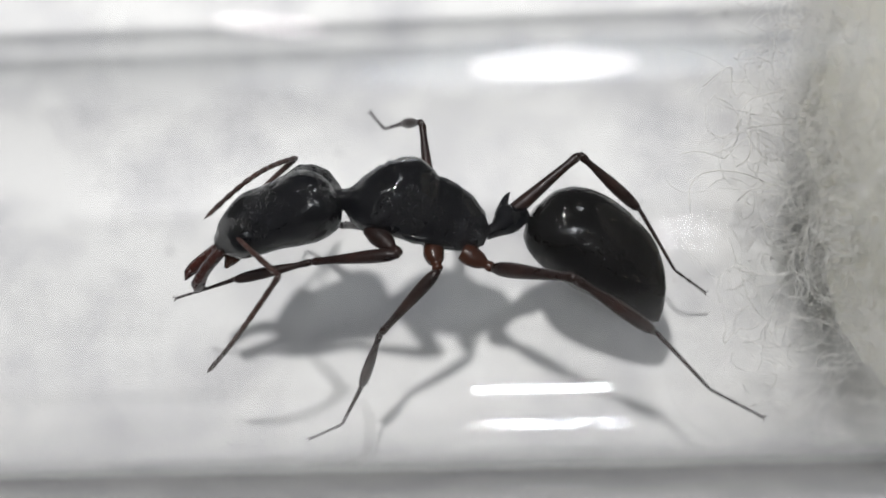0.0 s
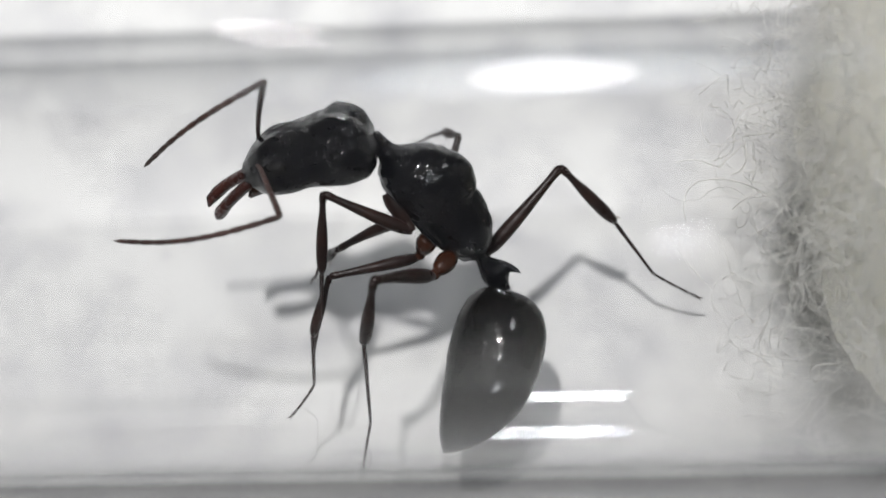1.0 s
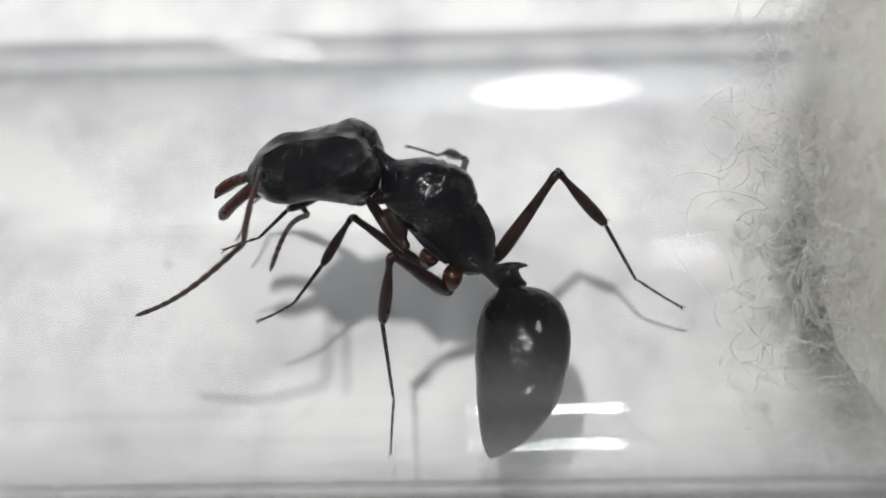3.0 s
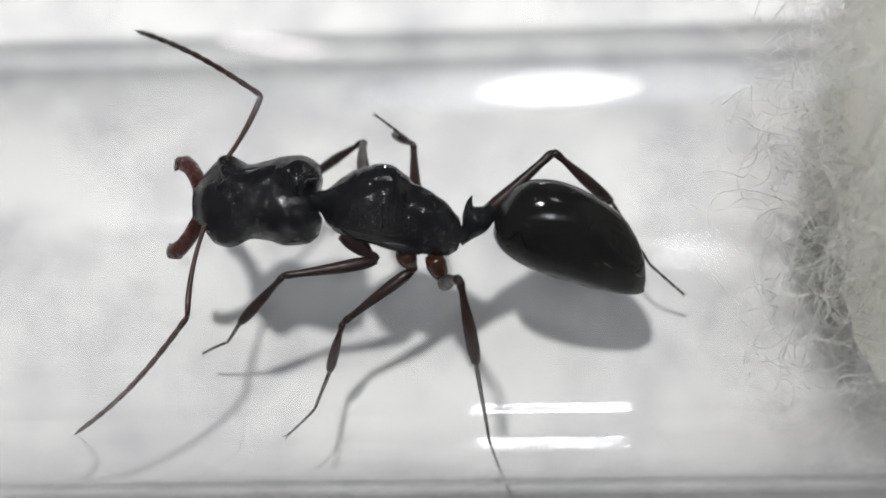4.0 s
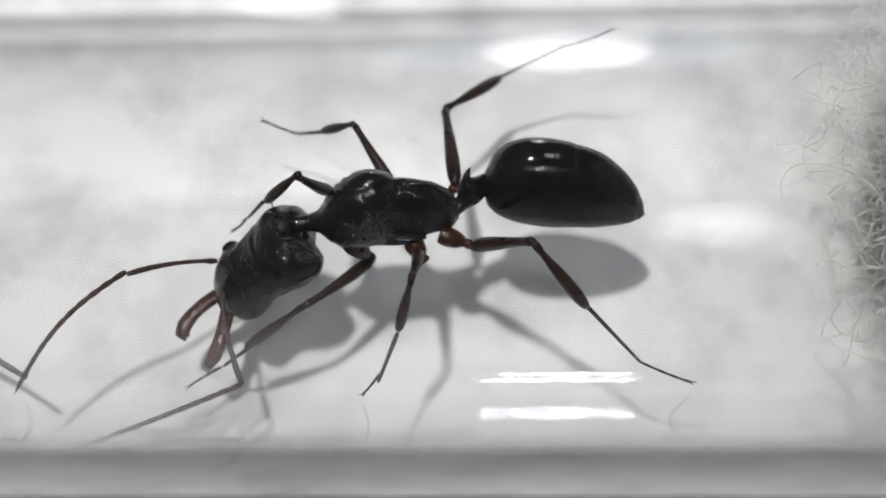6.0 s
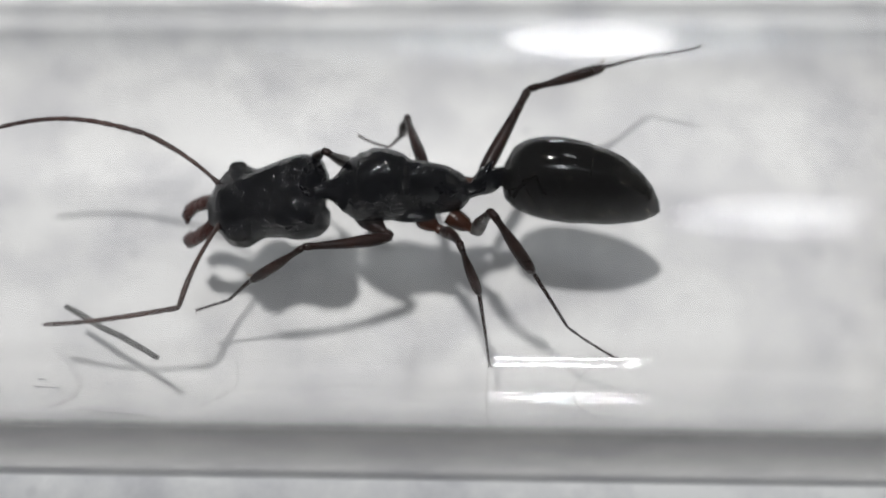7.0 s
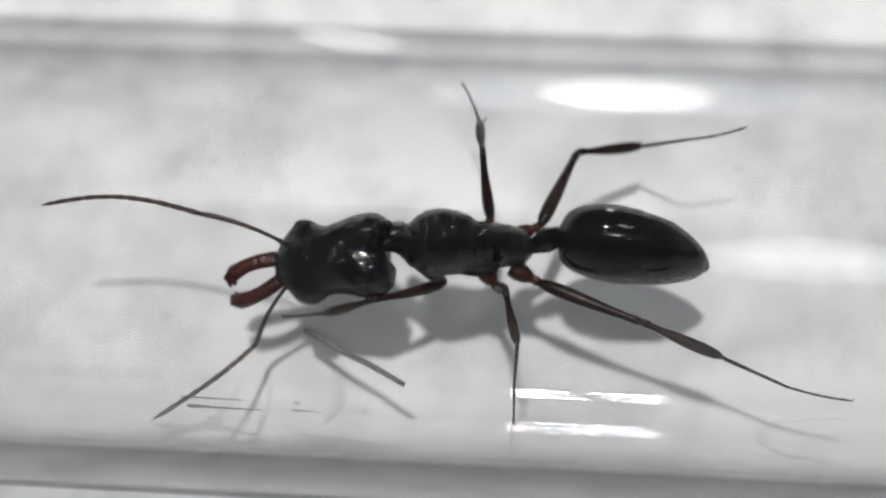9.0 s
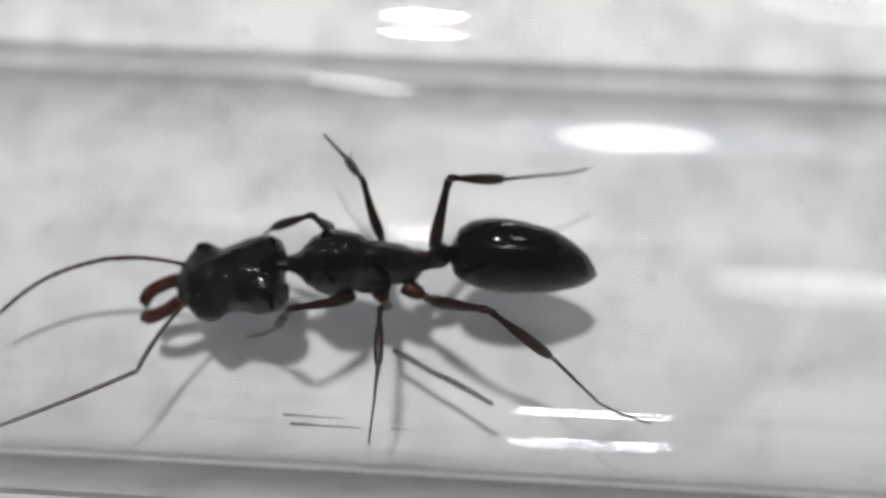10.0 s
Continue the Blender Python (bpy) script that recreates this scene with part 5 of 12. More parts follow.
    walk(ANT["femur_LF"], [
        (0, mm(0.22, 1.03, -0.6, -83, 25, -27)), (0.1, mm(0.04, 0.21, -0.87, -74, 13, 0)), (0.2, mm(0.01, 0.39, -0.85, -79, 15, -22)),
        (0.3, mm(0.05, 0.77, -0.71, -89, 20, -55)), (0.37, mm(0.01, 0.69, -0.69, -79, 18, -25)), (0.43, mm(0.02, 0.76, -0.61, -74, 16, -9)),
        (0.5, mm(-0.02, 0.69, -0.58, -83, 29, -31)), (0.57, mm(-0.02, 0.7, -0.57, -74, 17, -10)), (0.63, mm(-0.02, 0.7, -0.55, -78, 20, -21)),
        (0.7, mm(-0.02, 0.71, -0.54, -88, 26, -47)), (0.77, mm(-0.02, 0.72, -0.51, -82, 28, -32)), (0.85, mm(-0.02, 0.71, -0.5, -75, 28, -19)),
        (0.93, mm(-0.02, 0.74, -0.45, -68, 25, -3)), (1, mm(-0.02, 0.73, -0.43, -65, 24, 6)), (1.1, mm(-0.04, 0.68, -0.5, -61, 38, 13)),
        (1.2, mm(-0.01, 0.75, -0.49, -51, 47, 28)), (1.3, mm(-0, 0.76, -0.51, -74, 49, -3)), (1.4, mm(0.03, 0.81, -0.5, -94, 44, -31)),
        (1.5, mm(0.01, 0.77, -0.56, -109, 33, -54)), (1.6, mm(0.01, 0.74, -0.61, -87, 40, -18)), (1.7, mm(0.05, 0.83, -0.59, -68, 47, 10)),
        (1.8, mm(0.01, 0.75, -0.6, -78, 34, -6)), (1.9, mm(0.02, 0.78, -0.56, -89, 26, -28)), (2, mm(-0.01, 0.72, -0.56, -97, 17, -51)),
        (2.07, mm(-0.01, 0.72, -0.54, -95, 26, -45)), (2.13, mm(-0.01, 0.74, -0.53, -94, 36, -42)), (2.2, mm(0.03, 0.82, -0.47, -92, 48, -40)),
        (2.3, mm(0.03, 0.8, -0.55, -94, 39, -43)), (2.4, mm(0.04, 0.8, -0.61, -97, 30, -47)), (2.5, mm(0.1, 0.89, -0.61, -99, 21, -53)),
        (2.57, mm(0.04, 0.78, -0.66, -95, 4, -33)), (2.63, mm(0.05, 0.83, -0.59, -95, -2, -29)), (2.7, mm(0.04, 0.82, -0.56, -95, 6, -51)),
        (3.07, mm(0.03, 0.78, -0.62, -92, 13, -30)), (3.43, mm(0.02, 0.7, -0.71, -86, 19, -8)), (3.8, mm(0.03, 0.62, -0.8, -77, 21, 18)),
        (4, mm(0.01, 0.39, -0.84, -78, 20, 15)), (4.5, mm(0.07, 0.19, -0.92, -77, 10, 18)), (4.6, mm(0.06, 0.25, -0.92, -76, 0, 28)),
        (4.7, mm(0.06, 0.3, -0.92, -79, -15, 44)), (4.8, mm(0.06, 0.34, -0.93, -85, -28, 61)), (4.85, mm(0.17, 0.32, -1.06, -80, -12, 46)),
        (4.9, mm(0.29, 0.29, -1.16, -79, 5, 34)), (4.95, mm(0.43, 0.24, -1.24, -79, 14, 31)), (5, mm(0.58, 0.17, -1.29, -77, 1, 50)),
        (5.07, mm(0.59, 0.08, -1.27, -78, 23, 44)), (5.13, mm(0.61, -0.01, -1.25, -73, 17, 59)), (5.2, mm(0.63, -0.09, -1.21, -71, -1, 76)),
        (5.75, mm(0.45, 0.07, -1.21, -70, -1, 52)), (6.3, mm(0.28, 0.2, -1.15, -69, -5, 29)), (6.4, mm(0.21, 0.29, -1.1, -69, -12, 29)),
        (6.5, mm(0.14, 0.38, -1.03, -69, -18, 30)), (6.65, mm(0.08, 0.52, -0.93, -69, -31, 28)), (6.8, mm(0.05, 0.68, -0.8, -69, -44, 28)),
        (6.9, mm(0.07, 0.88, -0.55, -61, -22, 15)), (7, mm(0.14, 0.98, -0.41, -62, -14, 18)), (7.15, mm(0.04, 0.84, -0.5, -62, -17, 16)),
        (7.3, mm(-0.02, 0.69, -0.6, -66, -34, 26)), (7.4, mm(0.06, 0.47, -0.91, -70, -43, 33)), (7.5, mm(0.28, 0.25, -1.15, -77, -52, 42)),
        (7.65, mm(0.3, 0.4, -1.17, -79, -57, 44)), (7.8, mm(0.35, 0.54, -1.19, -82, -62, 48)), (7.87, mm(0.24, 0.64, -1.07, -69, -53, 33)),
        (7.93, mm(0.15, 0.72, -0.92, -63, -42, 24)), (8, mm(0.09, 0.76, -0.8, -60, -31, 19)), (8.15, mm(0.11, 0.88, -0.68, -57, -14, 10)),
        (8.3, mm(0.15, 0.95, -0.62, -56, -6, 7)), (8.5, mm(0.15, 0.78, -0.88, -57, -19, 10)), (8.75, mm(0.25, 0.66, -1.07, -59, -22, 17)),
        (9, mm(0.37, 0.52, -1.2, -62, -25, 24)), (9.15, mm(0.19, 0.63, -1.02, -62, -25, 25)), (9.3, mm(0.06, 0.7, -0.79, -63, -25, 27)),
        (9.4, mm(0.15, 0.71, -0.93, -62, -28, 24)), (9.5, mm(0.24, 0.7, -1.04, -60, -31, 20)), (9.65, mm(0.13, 0.78, -0.84, -61, -26, 23)),
        (9.8, mm(0.06, 0.83, -0.62, -62, -21, 25)), (9.9, mm(0.03, 0.83, -0.37, -63, -30, 28)), (10, mm(0.05, 0.8, -0.16, -65, -37, 30)),])
    walk(ANT["tibia_LF"], [
        (0, mm(1.85, 0.19, -1.46, -78, 31, -15)), (0.1, mm(2.02, 0.21, -1.32, -79, 34, -15)), (0.2, mm(1.84, -0.33, -1.37, -86, 40, -27)),
        (0.3, mm(1.15, -0.79, -1.41, -92, 45, -36)), (0.37, mm(1.76, -0.12, -1.33, -93, 53, -38)), (0.43, mm(1.95, 0.47, -1.17, -95, 61, -40)),
        (0.5, mm(1.5, -0.24, -1.56, -90, 69, -35)), (0.57, mm(1.89, 0.37, -1.17, -97, 73, -42)), (0.63, mm(1.77, 0.03, -1.23, -92, 79, -37)),
        (0.7, mm(1.22, -0.62, -1.44, -73, 84, -18)), (0.77, mm(1.49, -0.24, -1.46, 45, 67, 101)), (0.85, mm(1.67, 0.14, -1.45, 53, 47, 112)),
        (0.93, mm(1.82, 0.64, -1.31, 63, 38, 125)), (1, mm(1.83, 0.91, -1.25, -94, 141, -19)), (1.1, mm(1.53, 1.03, -1.74, 71, 31, 136)),
        (1.2, mm(1.22, 1.4, -1.97, -94, 132, -21)), (1.3, mm(1.33, 0.7, -2.04, -99, 124, -27)), (1.4, mm(1.29, 0.06, -1.91, -104, 115, -32)),
        (1.5, mm(1.02, -0.61, -1.66, -113, 106, -43)), (1.6, mm(1.48, 0.27, -1.92, -60, 103, 12)), (1.7, mm(1.43, 1.06, -2.06, -25, 108, 48)),
        (1.8, mm(1.68, 0.59, -1.74, -28, 101, 45)), (1.9, mm(1.63, -0.09, -1.43, -54, 94, 18)), (2, mm(1.22, -0.79, -1.14, 8, 82, 81)),
        (2.07, mm(1.27, -0.58, -1.43, 24, 55, 97)), (2.13, mm(1.2, -0.36, -1.73, 34, 50, 110)), (2.2, mm(1.08, -0.06, -1.97, 42, 43, 120)),
        (2.3, mm(1.17, -0.29, -1.83, 34, 47, 110)), (2.4, mm(1.23, -0.5, -1.63, 28, 57, 102)), (2.5, mm(1.24, -0.63, -1.34, -114, 96, -39)),
        (2.57, mm(1.74, -0.31, -0.82, 29, 86, 104)), (2.63, mm(1.82, -0.16, -0.51, -26, 85, 49)), (2.7, mm(1.31, -0.75, -0.78, -35, 79, 40)),
        (3.07, mm(1.75, -0.2, -1.06, -75, 80, -1)), (3.43, mm(1.93, 0.44, -1.35, -108, 76, -35)), (3.8, mm(1.84, 1.21, -1.51, -123, 70, -50)),
        (4, mm(1.85, 0.88, -1.53, -86, 66, -10)), (4.5, mm(1.97, 0.82, -1.26, -100, 51, -26)), (4.6, mm(1.85, 1.2, -0.91, -95, 49, -21)),
        (4.7, mm(1.47, 1.66, -0.39, -91, 47, -15)), (4.8, mm(0.93, 1.92, 0.02, -88, 46, -10)), (4.85, mm(1.54, 1.75, -0.63, -83, 41, -4)),
        (4.9, mm(1.97, 1.41, -1.34, -80, 36, 2)), (4.95, mm(2.11, 1.25, -1.75, -78, 32, 4)), (5, mm(1.88, 1.73, -1.31, -79, 31, 3)),
        (5.07, mm(1.92, 1.38, -2.07, -79, 23, 4)), (5.13, mm(1.62, 1.65, -1.84, -80, 18, 1)), (5.2, mm(1.13, 1.87, -1.17, -81, 15, -4)),
        (5.75, mm(1.7, 1.66, -1.19, -79, 29, 2)), (6.3, mm(2.05, 1.18, -0.95, -74, 43, 10)), (6.4, mm(1.94, 1.27, -0.68, -70, 46, 15)),
        (6.5, mm(1.82, 1.34, -0.41, -66, 49, 21)), (6.65, mm(1.61, 1.34, 0.12, -68, 48, 18)), (6.8, mm(1.33, 1.36, 0.62, -70, 47, 16)),
        (6.9, mm(1.9, 1.35, 0.2, -74, 45, 10)), (7, mm(2.01, 1.59, 0.06, -79, 45, 4)), (7.15, mm(1.91, 1.39, 0.08, -78, 53, 5)),
        (7.3, mm(1.49, 1.43, 0.54, -81, 63, 1)), (7.4, mm(1.3, 1.28, 0.48, -77, 64, 6)), (7.5, mm(1.21, 1.08, 0.45, -72, 65, 11)),
        (7.65, mm(1.09, 1.17, 0.53, -66, 72, 17)), (7.8, mm(1, 1.26, 0.6, -56, 80, 28)), (7.87, mm(1.27, 1.31, 0.55, -65, 66, 19)),
        (7.93, mm(1.52, 1.34, 0.44, -70, 52, 12)), (8, mm(1.73, 1.33, 0.25, -76, 39, 5)), (8.15, mm(2.05, 1.24, -0.2, -73, 34, 9)),
        (8.3, mm(2.15, 1.2, -0.4, -71, 31, 13)), (8.5, mm(2.04, 1.12, -0.22, -75, 44, 6)), (8.75, mm(2.04, 1.21, -0.29, -78, 47, 2)),
        (9, mm(2.04, 1.28, -0.33, -82, 50, -3)), (9.15, mm(1.85, 1.42, -0.16, -83, 63, -5)), (9.3, mm(1.7, 1.53, 0.07, -94, 74, -16)),
        (9.4, mm(1.79, 1.43, 0.02, -74, 56, 6)), (9.5, mm(1.88, 1.31, -0.01, -70, 35, 11)), (9.65, mm(1.82, 1.49, 0.03, -69, 52, 13)),
        (9.8, mm(1.78, 1.63, 0.1, -71, 69, 10)), (9.9, mm(1.59, 1.65, 0.63, -84, 72, -3)), (10, mm(1.44, 1.61, 1.07, -101, 73, -21)),])
    walk(ANT["metatarsus_LF"], [
        (0, mm(3.35, -0.2, -2.38, -94, 36, -40)), (0.1, mm(3.45, -0.18, -2.34, -96, 40, -43)), (0.2, mm(3.07, -0.94, -2.53, -98, 45, -45)),
        (0.3, mm(2.18, -1.55, -2.67, -99, 49, -47)), (0.37, mm(2.62, -0.79, -2.77, -116, 52, -68)), (0.43, mm(2.62, -0.1, -2.74, -130, 49, -87)),
        (0.5, mm(2.02, -0.6, -3.24, 38, 135, 78)), (0.57, mm(2.28, 0.03, -2.89, 38, 119, 77)), (0.63, mm(2.06, -0.18, -2.99, 26, 103, 65)),
        (0.7, mm(1.41, -0.68, -3.23, 47, 33, 83)), (0.77, mm(1.36, 0.44, -3.12, 56, 38, 99)), (0.85, mm(1.22, 1.28, -2.77, 68, 42, 117)),
        (0.93, mm(1.01, 1.8, -2.42, 74, 33, 127)), (1, mm(0.51, 1.36, -2.39, 79, 24, 136)), (1.1, mm(0.44, 2.11, -2.67, 84, 26, 150)),
        (1.2, mm(0.1, 1.84, -3.31, 86, 22, 153)), (1.3, mm(0.44, 1.16, -3.53, 76, 31, 131)), (1.4, mm(0.64, 0.48, -3.54, 77, 57, 133)),
        (1.5, mm(0.66, -0.27, -3.39, -48, 97, 9)), (1.6, mm(1.1, 0.18, -3.67, -47, 106, 11)), (1.7, mm(1.06, 0.64, -3.77, -45, 115, 12)),
        (1.8, mm(1.43, 0.34, -3.5, -47, 112, 10)), (1.9, mm(1.5, -0.14, -3.23, -54, 107, 3)), (2, mm(1.26, -0.53, -2.92, 44, 21, 90)),
        (2.07, mm(1.15, 0.44, -2.92, 58, 48, 113)), (2.13, mm(0.81, 0.73, -3.11, 63, 42, 120)), (2.2, mm(0.41, 1.08, -3.19, 67, 35, 127)),
        (2.3, mm(0.76, 0.86, -3.15, 60, 41, 116)), (2.4, mm(1.02, 0.47, -3.14, 52, 47, 104)), (2.5, mm(1.08, -0.5, -3.13, 37, 23, 78)),
        (2.57, mm(1.71, -0.19, -2.61, 67, 75, 114)), (2.63, mm(1.92, -0.04, -2.31, 63, 71, 110)), (2.7, mm(1.58, -0.52, -2.54, 58, 64, 103)),
        (3.07, mm(2.06, -0.21, -2.84, 62, 80, 108)), (3.43, mm(2.28, 0.2, -3.1, 61, 96, 107)), (3.8, mm(2.24, 0.74, -3.2, -120, 69, -74)),
        (4, mm(2.57, 0.75, -3.18, -107, 63, -60)), (4.5, mm(2.99, 0.32, -2.65, -98, 53, -49)), (4.6, mm(2.95, 0.78, -2.27, -86, 53, -35)),
        (4.7, mm(2.65, 1.35, -1.72, -76, 52, -21)), (4.8, mm(2.17, 1.69, -1.27, -67, 49, -10)), (4.85, mm(2.9, 1.66, -1.81, -58, 40, 2)),
        (4.9, mm(3.43, 1.47, -2.39, -54, 29, 10)), (4.95, mm(3.63, 1.36, -2.71, -47, -4, 37)), (5, mm(3.42, 1.8, -2.24, -51, 19, 8)),
        (5.07, mm(3.57, 1.5, -2.79, -49, -5, 29)), (5.13, mm(3.33, 1.68, -2.4, -49, -4, 24)), (5.2, mm(2.86, 1.76, -1.64, -49, 5, 11)),
        (5.75, mm(3.27, 1.73, -2.06, -53, 32, -2)), (6.3, mm(3.35, 1.41, -2.18, -69, 55, -24)), (6.4, mm(3.14, 1.59, -1.99, -51, 56, -2)),
        (6.5, mm(2.91, 1.76, -1.78, -35, 54, 17)), (6.65, mm(2.75, 1.72, -1.22, -39, 54, 12)), (6.8, mm(2.51, 1.69, -0.69, -43, 54, 7)),
        (6.9, mm(3.14, 1.57, -1.08, -44, 54, 6)), (7, mm(3.29, 1.67, -1.2, -45, 54, 5)), (7.15, mm(2.98, 1.47, -1.36, -53, 58, -5)),
        (7.3, mm(2.31, 1.44, -1.06, -65, 64, -19)), (7.4, mm(2.08, 1.36, -1.14, -71, 67, -25)), (7.5, mm(1.95, 1.22, -1.19, -77, 70, -32)),
        (7.65, mm(1.61, 1.33, -1.19, -68, 77, -22)), (7.8, mm(1.27, 1.4, -1.18, -47, 85, -1)), (7.87, mm(1.97, 1.55, -1.09, -32, 71, 14)),
        (7.93, mm(2.61, 1.58, -0.97, -36, 57, 9)), (8, mm(3.13, 1.44, -0.87, -40, 43, 4)), (8.15, mm(3.52, 1.48, -1.21, -39, 43, 6)),
        (8.3, mm(3.66, 1.55, -1.33, -38, 44, 7)), (8.5, mm(3.33, 1.24, -1.47, -41, 52, 4)), (8.75, mm(3.26, 1.25, -1.61, -49, 53, -7)),
        (9, mm(3.19, 1.22, -1.71, -57, 54, -17)), (9.15, mm(2.67, 1.35, -1.76, -51, 58, -10)), (9.3, mm(2.18, 1.39, -1.66, -47, 63, -5)),
        (9.4, mm(2.8, 1.53, -1.46, -39, 49, 4)), (9.5, mm(3.33, 1.59, -1.04, -37, 37, 8)), (9.65, mm(2.9, 1.73, -1.39, -40, 53, 4)),
        (9.8, mm(2.41, 1.74, -1.58, -52, 69, -10)), (9.9, mm(2.15, 1.62, -1.07, -59, 66, -17)), (10, mm(1.92, 1.43, -0.65, -63, 63, -22)),])
    walk(ANT["tarsus_LF"], [
        (0, mm(3.97, -0.72, -2.97, -94, 35, -41)), (0.1, mm(4.01, -0.7, -2.98, -93, 38, -40)), (0.2, mm(3.58, -1.44, -3.23, -91, 41, -37)),
        (0.3, mm(2.63, -2.03, -3.42, -89, 43, -33)), (0.37, mm(2.85, -1.36, -3.55, -105, 50, -55)), (0.43, mm(2.65, -0.75, -3.5, -122, 51, -77)),
        (0.5, mm(1.87, -1.29, -3.95, 44, 132, 84)), (0.57, mm(2.16, -0.45, -3.77, 47, 122, 88)), (0.63, mm(1.96, -0.38, -3.97, 53, 112, 95)),
        (0.7, mm(1.51, 0.15, -3.77, -111, 77, -68)), (0.77, mm(1.24, 1.21, -3.74, -101, 98, -58)), (0.85, mm(0.89, 1.94, -3.44, 61, 46, 102)),
        (0.93, mm(0.5, 2.46, -2.96, 69, 40, 114)), (1, mm(-0.15, 1.99, -2.81, 76, 31, 126)), (1.1, mm(-0.34, 2.56, -3.12, 73, 35, 121)),
        (1.2, mm(-0.73, 2.26, -3.68, 70, 38, 116)), (1.3, mm(-0.13, 1.81, -4.04, 61, 46, 103)), (1.4, mm(0.27, 0.88, -4.38, 69, 80, 111)),
        (1.5, mm(0.54, -0.28, -4.38, 61, 104, 104)), (1.6, mm(0.82, 0.13, -4.63, -109, 84, -67)), (1.7, mm(0.64, 0.55, -4.68, 31, 88, 73)),
        (1.8, mm(1.07, 0.27, -4.43, -37, 86, 5)), (1.9, mm(1.21, -0.15, -4.19, -40, 83, 3)), (2, mm(1.27, 0.4, -3.29, -62, 79, -20)),
        (2.07, mm(0.89, 1.05, -3.66, 32, 54, 78)), (2.13, mm(0.44, 1.37, -3.78, 48, 49, 99)), (2.2, mm(-0.08, 1.74, -3.76, 57, 43, 111)),
        (2.3, mm(0.44, 1.54, -3.81, 50, 46, 101)), (2.4, mm(0.85, 1.13, -3.86, 39, 49, 86)), (2.5, mm(1.27, 0.4, -3.51, 34, 75, 80)),
        (2.57, mm(1.61, 0.04, -3.58, 21, 72, 67)), (2.63, mm(1.81, 0.26, -3.25, 9, 73, 54)), (2.7, mm(1.48, -0.09, -3.44, 1, 68, 46)),
        (3.07, mm(2.01, -0.04, -3.82, -14, 65, 30)), (3.43, mm(2.31, 0.1, -4.1, -24, 60, 18)), (3.8, mm(2.34, 0.39, -4.13, -31, 54, 9)),
        (4, mm(2.8, 0.35, -4.07, -59, 50, -25)), (4.5, mm(3.39, -0.14, -3.45, -47, 38, -9)), (4.6, mm(3.45, 0.44, -3.07, -43, 38, -2)),
        (4.7, mm(3.22, 1.13, -2.51, -39, 38, 4)), (4.8, mm(2.81, 1.58, -2.03, -36, 37, 10)), (4.85, mm(3.67, 1.7, -2.44, -32, 31, 16)),
        (4.9, mm(4.29, 1.62, -2.88, -24, 2, 43)), (4.95, mm(4.42, 1.97, -2.64, -30, 23, 19)), (5, mm(4.36, 1.93, -2.56, -31, 22, 17)),
        (5.07, mm(4.45, 1.98, -2.7, -27, -2, 39)), (5.13, mm(4.24, 2.09, -2.34, -30, 18, 18)), (5.2, mm(3.84, 1.95, -1.74, -30, 20, 16)),
        (5.75, mm(4.12, 1.7, -2.59, -27, 0, 34)), (6.3, mm(3.87, 1.18, -3, -27, 2, 31)), (6.4, mm(3.7, 1.57, -2.82, -28, -16, 41)),
        (6.5, mm(3.47, 1.93, -2.59, -32, -33, 50)), (6.65, mm(3.32, 1.84, -2.03, -35, 39, 3)), (6.8, mm(3.09, 1.76, -1.5, -29, 38, 13)),
        (6.9, mm(3.73, 1.64, -1.89, -32, 32, 9)), (7, mm(3.88, 1.72, -2.01, -34, 27, 4)), (7.15, mm(3.51, 1.43, -2.21, -36, 41, 1)),
        (7.3, mm(2.73, 1.29, -1.95, -42, 56, -7)), (7.4, mm(2.44, 1.19, -2.06, -43, 59, -9)), (7.5, mm(2.24, 1.04, -2.13, -45, 62, -11)),
        (7.65, mm(1.81, 1.25, -2.16, -33, 66, 3)), (7.8, mm(1.36, 1.4, -2.17, -17, 69, 20)), (7.87, mm(2.29, 1.63, -2.04, -18, 49, 19)),
        (7.93, mm(3.15, 1.66, -1.81, -20, 29, 15)), (8, mm(3.86, 1.49, -1.55, -22, 10, 11)), (8.15, mm(4.24, 1.56, -1.9, -21, 33, 12)),
        (8.3, mm(4.37, 1.64, -2.02, -22, 56, 11)), (8.5, mm(3.94, 1.28, -2.26, -21, 32, 12)), (8.75, mm(3.85, 1.18, -2.42, -24, -46, 29)),
        (9, mm(3.75, 1.05, -2.53, -26, -54, 31)), (9.15, mm(3.19, 1.26, -2.61, -27, -49, 33)), (9.3, mm(2.64, 1.35, -2.55, -30, -45, 37)),
        (9.4, mm(3.45, 1.58, -2.22, -25, 30, 4)), (9.5, mm(4.12, 1.71, -1.64, -23, 16, 10)), (9.65, mm(3.5, 1.77, -2.19, -25, 38, 5)),
        (9.8, mm(2.77, 1.68, -2.51, -36, -53, 62)), (9.9, mm(2.55, 1.5, -1.99, -40, 55, -13)), (10, mm(2.34, 1.26, -1.54, -44, 52, -18)),])
